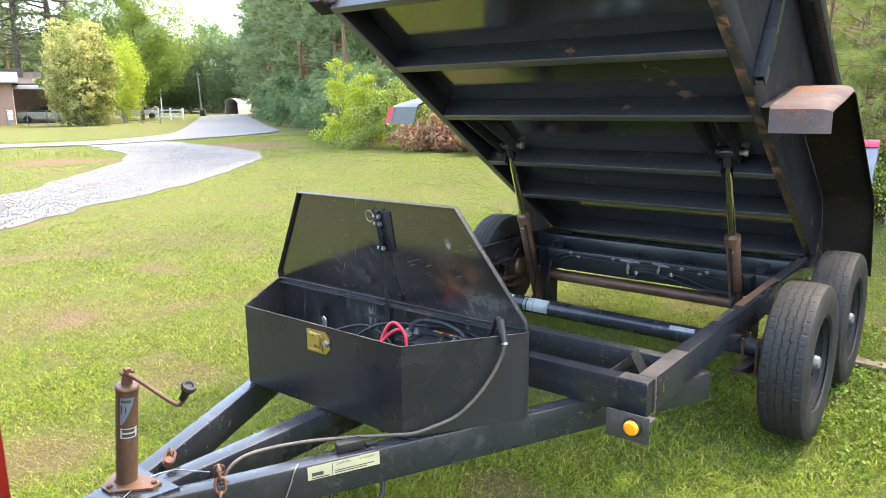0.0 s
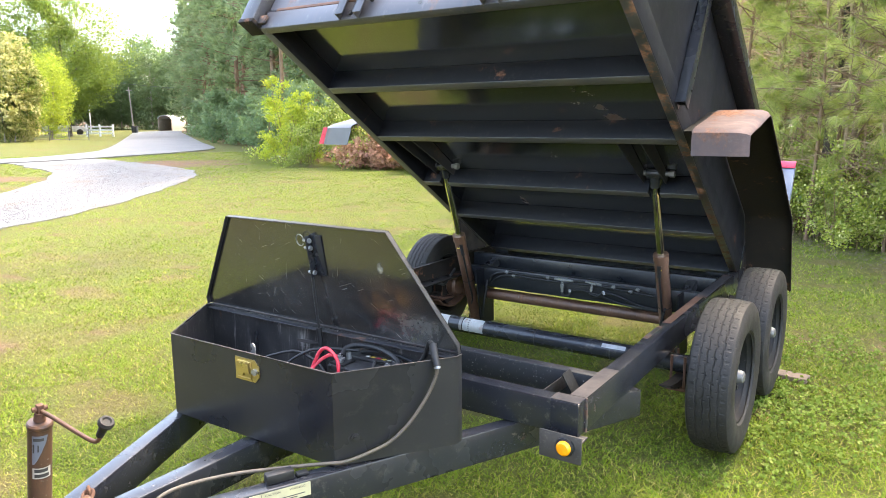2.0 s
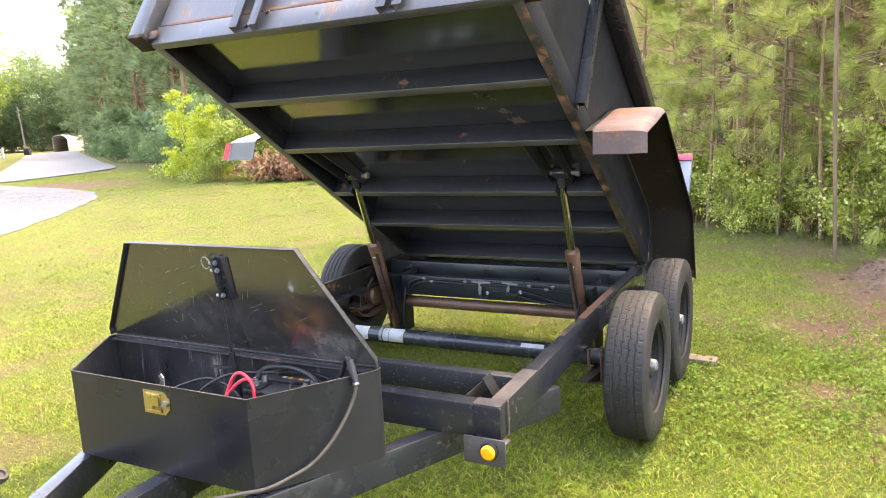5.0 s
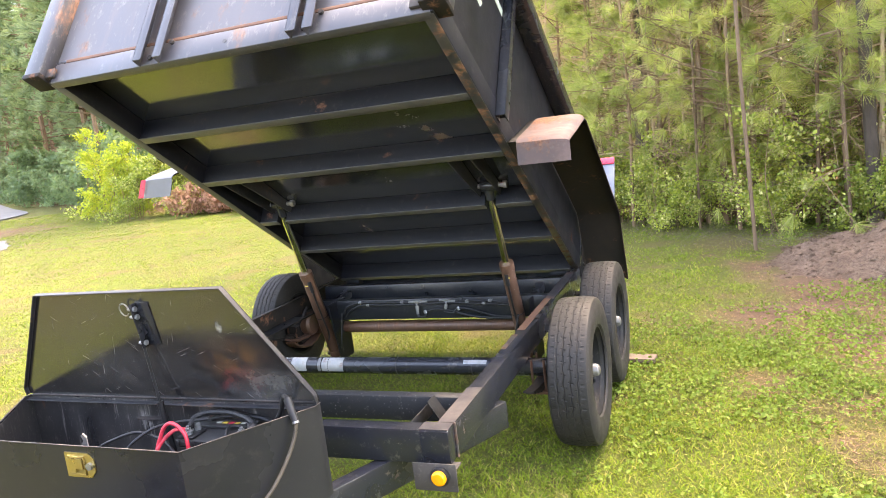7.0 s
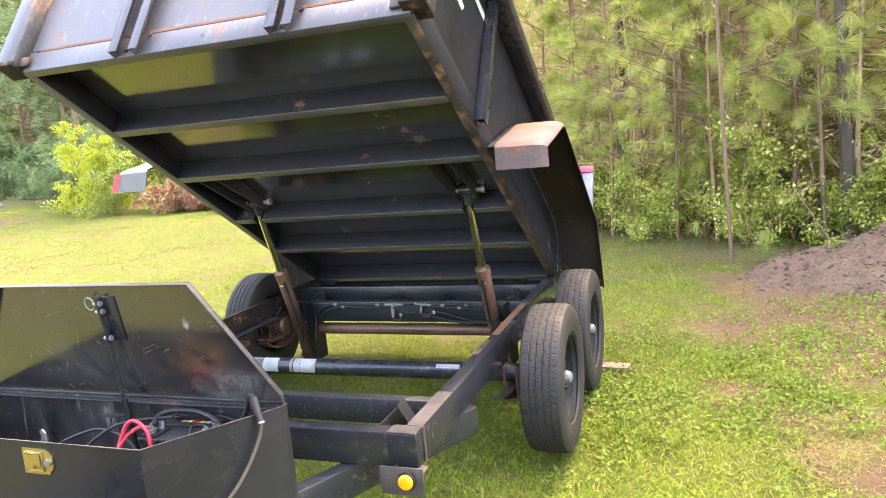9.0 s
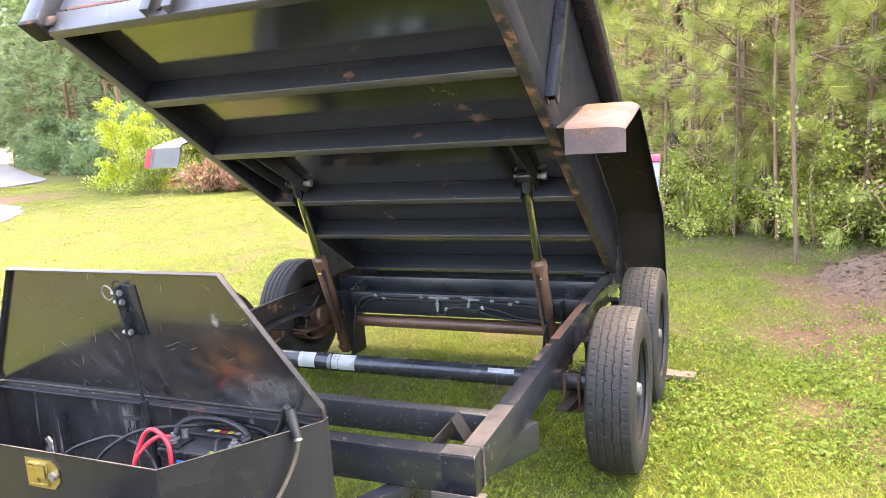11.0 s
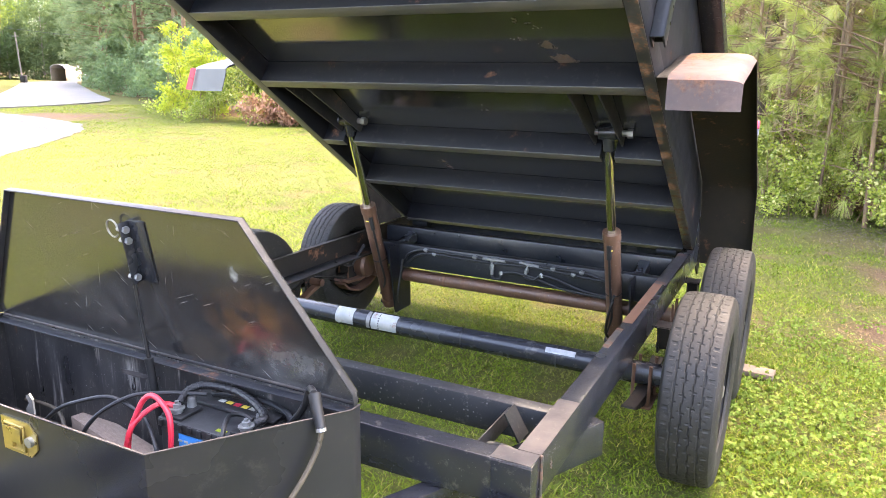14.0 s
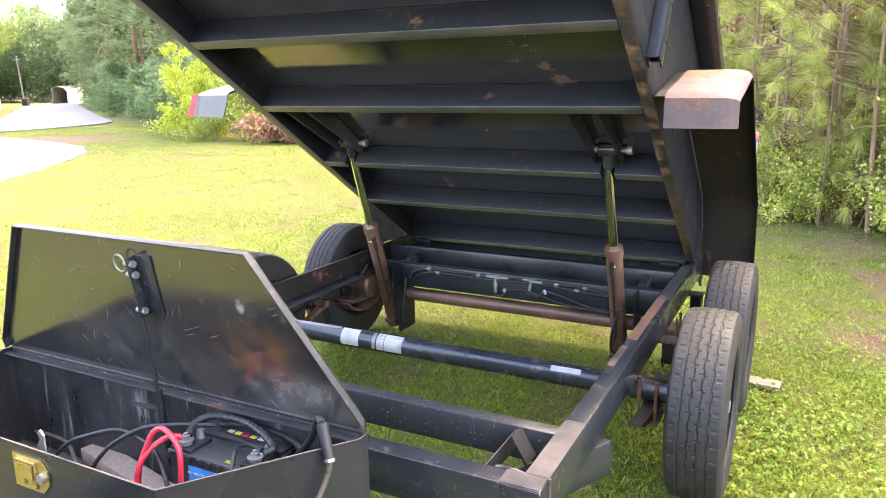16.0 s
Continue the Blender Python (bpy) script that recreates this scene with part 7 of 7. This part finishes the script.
solid("grey_connector", bm, "steel", "small grey connector block in the toolbox", "connector", m=pose(-0.03, -0.335, FLOOR, 0, 0, 20))
bm = bmesh.new()
box(bm, (-0.09, -0.06, 0), (0.09, 0.06, 0.07), 0.02)
solid("tool_bundle", bm, "hose", "dark cloth bundle in the toolbox's corner", "bundle", m=pose(-0.30, -0.42, FLOOR, 0, 0, 25))
bm = bmesh.new()
box(bm, (-0.15, -0.045, 0), (0.15, 0.045, 0.026), 0.004)
solid("wheel_chock_board", bm, "wood", "weathered wooden board end behind the tyre", "board", m=pose(1.16, 2.10, 0.0, 0, 0, -6))


# ---- the towing truck ----
def rounded(points, z0, z1, material, parent, name, label=""):
    bm = bmesh.new()
    prism(bm, points, z0, z1, axis=2)
    bmesh.ops.bevel(bm, geom=bm.edges[:], offset=0.03, segments=3, affect="EDGES")
    return part(name, bm, material, parent, label)


truck = thing("pickup_truck", "dark red pickup truck standing before the trailer", "truck")
for x0, x1 in ((-0.86, -0.80), (0.80, 0.905)):
    rounded([(x0, -1.80), (x1, -1.80), (x1, -3.68), (x0, -3.68)], 0.62, 1.30, "red_paint", truck, "bed_side")
rounded([(-0.80, -1.765), (0.80, -1.765), (0.80, -1.84), (-0.80, -1.84)], 0.64, 1.28, "red_paint", truck, "tailgate")
rounded([(-0.80, -3.60), (0.80, -3.60), (0.80, -3.68), (-0.80, -3.68)], 0.64, 1.28, "red_paint", truck, "bed_front")
rounded([(-0.80, -1.84), (0.80, -1.84), (0.80, -3.60), (-0.80, -3.60)], 0.60, 0.72, "rim", truck, "bed_floor", "black bed liner")
rounded([(-0.92, -3.70), (0.92, -3.70), (0.92, -5.25), (-0.92, -5.25)], 0.50, 1.22, "red_paint", truck, "cab_body")
rounded([(-0.90, -5.26), (0.90, -5.26), (0.84, -6.55), (-0.84, -6.55)], 0.50, 1.12, "red_paint", truck, "engine_hood")
for x in (-1, 1):
    bm = bmesh.new()
    prism(bm, [(-3.74, 1.20), (-5.22, 1.20), (-4.85, 1.70), (-3.82, 1.74)], x * 0.80 - 0.012, x * 0.80 + 0.012, axis=0)
    part("side_window", bm, "glass_dark", truck)
for ya, yb, name in ((-3.72, -3.80, "rear_window"), (-5.24, -4.86, "windscreen")):
    bm = bmesh.new()
    prism(bm, [(ya, 1.20), (ya + 0.02, 1.20), (yb + 0.02, 1.72), (yb, 1.72)], -0.78, 0.78, axis=0)
    part(name, bm, "glass_dark", truck)
rounded([(-0.76, -3.78), (0.76, -3.78), (0.76, -4.90), (-0.76, -4.90)], 1.70, 1.80, "red_paint", truck, "roof")
rounded([(-0.90, -1.70), (0.90, -1.70), (0.90, -1.80), (-0.90, -1.80)], 0.45, 0.62, "steel", truck, "bumper", "steel step bumper")
for x in (0.805, -0.805):
    bm = bmesh.new()
    box(bm, (x * 1.06 - 0.05, -1.79, 0.84), (x * 1.06 + 0.05, -1.758, 1.10), 0.012)
    # left lamp is unseen; dark colour keeps red out of the lid's reflection
    part("tail_light", bm, "red_paint" if x > 0 else "glass_dark", truck, "red tail light" if x > 0 else "unseen tail light, darkened to keep its reflection off the lid")
    for y in (-2.75, -5.0):
        bm = bmesh.new()
        lathe(bm, [(0.0, -0.12), (0.22, -0.12), (0.34, -0.11), (0.37, -0.06), (0.37, 0.06), (0.34, 0.11), (0.22, 0.12), (0.0, 0.12)], 36, pose(x, y, 0.368, 0, 90, 0))
        part("wheel", bm, "rubber", truck)

# ---- house and yard beyond the road ----
house_m = pose(-60.2, 21.8, 0, 0, 0, 68.5)     # local x runs along the front to the right, y away
house = thing("house", "low red-brick house with a grey roof and white eaves", "house", house_m)
bm = bmesh.new()
box(bm, (-12, 0, 0), (-3.2, 9, 3.4), 0.0), box(bm, (-3.2, 0, 0), (-2.2, 9, 1.35), 0.0), box(bm, (-3.2, 0, 2.7), (-2.2, 9, 3.4), 0.0), box(bm, (-2.2, 0, 0), (0, 9, 3.4), 0.0)
part("wall", bm, "brick", house, "red brick wall")
bm = bmesh.new()
prism(bm, [(-0.6, 3.4), (9.6, 3.4), (4.5, 4.3)], -12.4, 0.5, axis=0)
part("roof", bm, "grey_roof", house, "grey shingle roof")
bm = bmesh.new()
box(bm, (-12.3, -0.62, 3.28), (0.5, -0.5, 3.5), 0.02)
part("eave_board", bm, "siding", house, "white eave board")
bm = bmesh.new()
box(bm, (-3.2, 0.05, 1.35), (-2.2, 0.09, 2.7))
win = part("window", bm, "glass_dark", house)
bm = bmesh.new()
for lo, hi in (((-3.26, -0.03, 1.29), (-2.14, 0.05, 1.37)), ((-3.26, -0.03, 2.66), (-2.14, 0.05, 2.74)), ((-3.26, -0.03, 1.29), (-3.18, 0.05, 2.74)), ((-2.22, -0.03, 1.29), (-2.14, 0.05, 2.74)), ((-3.2, -0.01, 1.99), (-2.2, 0.05, 2.05))):
    box(bm, lo, hi, 0.005)
part("window_frame", bm, "white_rail", house, "white window frame")
bm = bmesh.new()
box(bm, (-0.55, -0.03, 0.4), (-0.15, 0.0, 1.2), 0.005)
part("meter_box", bm, "white_rail", house, "white meter box")
carport_m = pose(-67.0, 27.5, 0, 0, 0, 66)
carport = thing("carport", "open carport with a brown roof and white beam", "carport", carport_m)
bm = bmesh.new()
prism(bm, [(-1.0, 3.3), (7.0, 4.6), (7.0, 4.75), (-1.0, 3.45)], -5.0, 2.6, axis=0)
part("roof", bm, "roof", carport, "brown shingle roof")
bm = bmesh.new()
box(bm, (-5.0, -1.02, 2.95), (2.6, -0.9, 3.32), 0.02)
part("beam", bm, "siding", carport)
for x in (-4.8, 2.3):
    bm = bmesh.new()
    box(bm, (x, -0.95, 0), (x + 0.16, -0.79, 2.95), 0.01)
    part("post", bm, "white_rail", carport)
bm = bmesh.new()
box(bm, (-5.0, 6.0, 0), (2.6, 6.2, 3.9))
part("back_wall", bm, "brick", carport)
bm = bmesh.new()
box(bm, (-3.2, 3.0, 3.9), (-2.0, 4.2, 4.9), 0.05)
part("chimney", bm, "roof", carport)


def small_car(name, m, material, label):
    car = thing(name, label, "car", m)
    bm = bmesh.new()
    prism(bm, [(-2.2, 0.35), (2.2, 0.35), (2.25, 0.8), (1.3, 0.95), (-2.1, 1.0), (-2.25, 0.7)], -0.85, 0.85, axis=1)
    bmesh.ops.bevel(bm, geom=bm.edges[:], offset=0.08, segments=2, affect="EDGES")
    part("body", bm, material, car)
    bm = bmesh.new()
    prism(bm, [(-1.9, 0.95), (1.1, 0.93), (0.4, 1.5), (-1.5, 1.52)], -0.75, 0.75, axis=1)
    bmesh.ops.bevel(bm, geom=bm.edges[:], offset=0.08, segments=2, affect="EDGES")
    part("cabin", bm, "glass_dark", car)
    for x in (-1.4, 1.4):
        for y in (-0.82, 0.82):
            bm = bmesh.new()
            lathe(bm, [(0.0, -0.1), (0.28, -0.1), (0.33, -0.06), (0.33, 0.06), (0.28, 0.1), (0.0, 0.1)], 24, pose(x, y, 0.33, 90))
            part("wheel", bm, "rubber", car)
    return car


small_car("parked_car", carport_m @ pose(-0.6, 1.8, 0), "steel", "silver hatchback parked under the carport")
small_car("parked_car", pose(-76.5, 41.0, 0, 0, 0, 60), "siding", "white car parked behind the yard tree")


def rail_fence(m, length, posts, label):
    f = thing("white_fence", label, "fence", m)
    for k in range(posts):
        bm = bmesh.new()
        x = length * k / (posts - 1)
        box(bm, (x - 0.07, -0.07, -0.2), (x + 0.07, 0.07, 1.15), 0.01)
        part("post", bm, "white_rail", f)
    for z in (0.3, 0.62, 0.94):
        bm = bmesh.new()
        box(bm, (0, -0.02, z - 0.07), (length, 0.02, z + 0.07), 0.005)
        part("rail", bm, "white_rail", f)


rail_fence(pose(-66.5, 37.6, 0, 0, 0, 15), 3.2, 3, "short white board fence beside the road")
rail_fence(pose(-96, 68, 0, 0, 0, 40), 7, 5, "white fence at the road's far end")
fence = thing("wire_fence", "low grey chain-link fence on steel posts before the yard", "fence")
for k in range(9):
    bm = bmesh.new()
    x, y = -57.5 + 0.75 * k, 20.2 + 1.1 * k
    rod(bm, (x, y, -0.1), (x, y, 1.15), 0.035, seg=8)
    part("post", bm, "worn_steel", fence)
bm = bmesh.new()
for z in (0.1, 0.45, 0.8, 1.12):
    rod(bm, (-57.5, 20.2, z), (-51.5, 29.0, z), 0.012, seg=6)
part("wires", bm, "worn_steel", fence)
pole = thing("utility_pole", "leaning grey wooden utility pole beside the road", "pole", pose(-83.8, 54.0, 0))
bm = bmesh.new()
rod(bm, (0, 0, -0.3), (-0.15, -0.2, 5.8), 0.10, 0.075, 12)
part("shaft", bm, "grey_bark", pole)
bm = bmesh.new()
box(bm, (-0.75, -0.23, 5.3), (0.45, -0.15, 5.4), 0.01)
part("crossarm", bm, "grey_bark", pole)
bm = bmesh.new()
sweep(bm, smooth_line([(-84.3, 53.3, 6.2), (-70, 52, 5.2), (-52, 44, 5.6), (-38, 33, 7.0)]), 0.02, 5)
solid("power_line", bm, "hose", "thin dark overhead wire along the road", "wire")
bm = bmesh.new()
rod(bm, (-77.5, 44.5, 0), (-77.5, 44.5, 3.9), 0.07, 0.06, 10)
solid("sign_post", bm, "white_rail", "pale thin post in the yard", "post")
bin_ob = thing("dark_bin", "dark wheeled bin standing by the road", "bin", pose(-80.4, 51.9, 0, 0, 0, 30) @ Matrix.Scale(0.75, 4))
bm = bmesh.new()
box(bm, (-0.4, -0.4, 0.05), (0.4, 0.4, 1.0), 0.06)
part("body", bm, "hose", bin_ob)
bm = bmesh.new()
box(bm, (-0.43, -0.43, 1.0), (0.43, 0.43, 1.12), 0.04)
part("lid", bm, "hose", bin_ob)
shed = thing("metal_shed", "open-fronted tan metal shed with a pale rounded roof", "shed", pose(-92.6, 64.9, 0, 0, 0, 24) @ Matrix.Scale(0.69, 4))
ARCH = [(1.6, 2.6), (1.35, 3.0), (0.8, 3.3), (0, 3.42), (-0.8, 3.3), (-1.35, 3.0), (-1.6, 2.6)]
bm = bmesh.new()
prism(bm, ARCH + [(x * 0.96, z - 0.07) for x, z in reversed(ARCH)], -0.2, 6.0, axis=1)
part("roof", bm, "siding", shed, "pale metal roof")
for x0, x1 in ((-1.6, -1.52), (1.52, 1.6)):
    bm = bmesh.new()
    box(bm, (x0, 0, -0.1), (x1, 6.0, 2.56), 0.01)
    part("side_wall", bm, "tan_metal", shed, "tan ribbed side wall")
bm = bmesh.new()
box(bm, (-1.51, 5.9, -0.1), (1.51, 5.98, 3.2))
part("back_wall", bm, "siding", shed)

# ---- grass ----
def scatter(count, r0, r1, a0, a1, power, seed):
    """Places fanned out from the trailer's front corner, thinner with distance."""
    r = np.random.RandomState(seed)
    q = r.uniform(0, 1, count)
    e = 2.0 - power
    rad = (r0 ** e + q * (r1 ** e - r0 ** e)) ** (1 / e)
    ang = radians(a0) + r.uniform(0, 1, count) * radians(a1 - a0)
    return 1.45 - np.sin(ang) * rad, -1.75 + np.cos(ang) * rad, rad, r


def kept(x, y):
    jr = np.random.RandomState(77)
    ok = ~inside(x + jr.normal(0, 0.12, len(x)), y + jr.normal(0, 0.12, len(x)), drive_line) & (y < edge(x) + 1.0)
    ok &= ~((np.abs(x - 3.25) < 1.2) & (np.abs(y - 4.55) < 0.75))
    return ok


def blades(name, count, r0, r1, power, seed, width, height, label, bend=True, fade_in=0.0, fade_out=0.0):
    x, y, rad, r = scatter(count, r0, r1, -32, 84, power, seed)
    w = worn_at(x, y)
    tufty = np.clip((fractal(x, y, 5.5, 43, 3) - 0.30) * 3.4, 0.55, 1)
    ok = kept(x, y) & (r.uniform(0, 1, count) > 0.85 * w) & (r.uniform(0, 1, count) < tufty)
    if fade_in:
        ok &= r.uniform(0, 1, count) < (rad - r0) / fade_in
    if fade_out:
        ok &= r.uniform(0, 1, count) < (r1 - rad) / fade_out
    x, y, rad, w = x[ok], y[ok], rad[ok], w[ok]
    c = len(x)
    tuft = fractal(x, y, 3.5, 41, 3)
    h = height * r.uniform(0.45, 1.25, c) * (0.55 + 0.9 * tuft) * (1 - 0.45 * w) * (1 + 0.03 * rad)
    wd = width * r.uniform(0.7, 1.3, c) * np.maximum(1.0, rad / 4.5)
    a = r.uniform(0, 2 * math.pi, c)
    lean = r.uniform(0.7, 2.4, c)[:, None] * h[:, None]
    b = np.stack([x, y, level(x, y) - 0.004], -1)
    s = np.stack([np.cos(a), np.sin(a), np.zeros(c)], -1)
    t2 = a + r.normal(0, 0.6, c) + math.pi / 2
    d = np.stack([np.cos(t2), np.sin(t2), np.zeros(c)], -1)
    up = np.array([0, 0, 1.0])
    tip = b + d * lean + up * h[:, None]
    side_v = s * wd[:, None] / 2
    if bend:
        mid_v = b + d * lean * 0.32 + up * h[:, None] * 0.62
        v = np.stack([b - side_v, b + side_v, mid_v + side_v * 0.8, mid_v - side_v * 0.8, tip], 1).reshape(-1, 3)
        k = 5 * np.arange(c)[:, None]
        f = np.concatenate([k + np.array([[0, 1, 2]]), k + np.array([[0, 2, 3]]), k + np.array([[3, 2, 4]])], 0)
        ww = np.repeat(w, 5)
    else:
        v = np.stack([b - side_v, b + side_v, tip], 1).reshape(-1, 3)
        f = np.arange(3 * c).reshape(-1, 3)
        ww = np.repeat(w, 3)
    tagged(new(name, arrays(name, v, f, "grass", ww)), label, "grass", kind="stuff")


blades("lawn_grass", 600000, 0.9, 9.5, 1.0, 51, 0.0046, 0.018, "short green and straw-coloured lawn grass", True, fade_out=5.0)
blades("lawn_thatch", 420000, 0.9, 6.5, 1.0, 53, 0.0052, 0.010, "short matted grass between the taller blades", False, fade_out=2.0)
blades("far_lawn_grass", 480000, 4.0, 34.0, 1.3, 52, 0.0044, 0.020, "sunlit yellow-green lawn grass", False, fade_in=5.0)
# clover and low weeds towards the wood
x, y, rad, r = scatter(110000, 1.5, 9.0, -32, 12, 1.0, 61)
ok = kept(x, y) & (fractal(x, y, 1.1, 71) > 0.64 - 0.20 * np.clip((x - 1.5) / 0.8, -1, 1) + 0.05 * np.clip(y - 1.5, 0, 4) + 0.20 * r.uniform(-1, 1, len(x)))
x, y = x[ok], y[ok]
c = np.stack([x, y, level(x, y) + 0.012 + 0.03 * r.uniform(0, 1, len(x))], -1)
c = np.repeat(c, 3, 0)
turn = np.tile(np.array([0, 2.1, 4.2]), len(x)) + np.repeat(r.uniform(0, 6.28, len(x)), 3)
d = np.stack([np.cos(turn), np.sin(turn), r.uniform(0.0, 0.5, len(c))], -1)
v, f = leaf_cards(c, 0.0150, r, 1.05, ways=d)
tagged(new("clover_weeds", arrays("clover_weeds", v, f, "clover")), "low clover and weeds near the wood", "weeds", kind="stuff")
# straw over the worn soil
x, y = r.uniform(1.4, 5.0, 26000), r.uniform(-1.2, 5.6, 26000)
ok = (worn_at(x, y) > r.uniform(0.15, 0.7, 26000)) & (y < edge(x) + 0.5)
x, y = x[ok], y[ok]
a, L = r.uniform(0, 6.28, len(x)), r.uniform(0.02, 0.06, len(x))
b = np.stack([x, y, level(x, y) + 0.006], -1)
d = np.stack([np.cos(a) * L, np.sin(a) * L, r.uniform(-0.004, 0.012, len(x))], -1)
s = np.stack([-np.sin(a), np.cos(a), np.zeros(len(x))], -1) * 0.0011
v = np.stack([b - s, b + s, b + d], 1).reshape(-1, 3)
tagged(new("straw_litter", arrays("straw_litter", v, np.arange(len(v)).reshape(-1, 3), "dead_leaves")), "thin brown straw strewn over the bare soil", "straw", kind="stuff")
# fallen twigs and straw along the wood's edge
x = r.uniform(-3, 6, 5000)
y = edge(x) + r.normal(-0.2, 0.45, 5000)
a = r.uniform(0, math.pi, 5000)
L = r.uniform(0.05, 0.2, 5000)
d = np.stack([np.cos(a) * L, np.sin(a) * L, r.uniform(-0.01, 0.03, 5000)], -1)
b = np.stack([x, y, level(x, y) + 0.01], -1)
s = np.stack([-np.sin(a), np.cos(a), np.zeros(5000)], -1) * 0.003
v = np.stack([b - s, b + s, b + d], 1).reshape(-1, 3)
tagged(new("pine_straw", arrays("pine_straw", v, np.arange(15000).reshape(-1, 3), "wood")), "fallen brown pine straw along the wood's edge", "pine straw", kind="stuff")
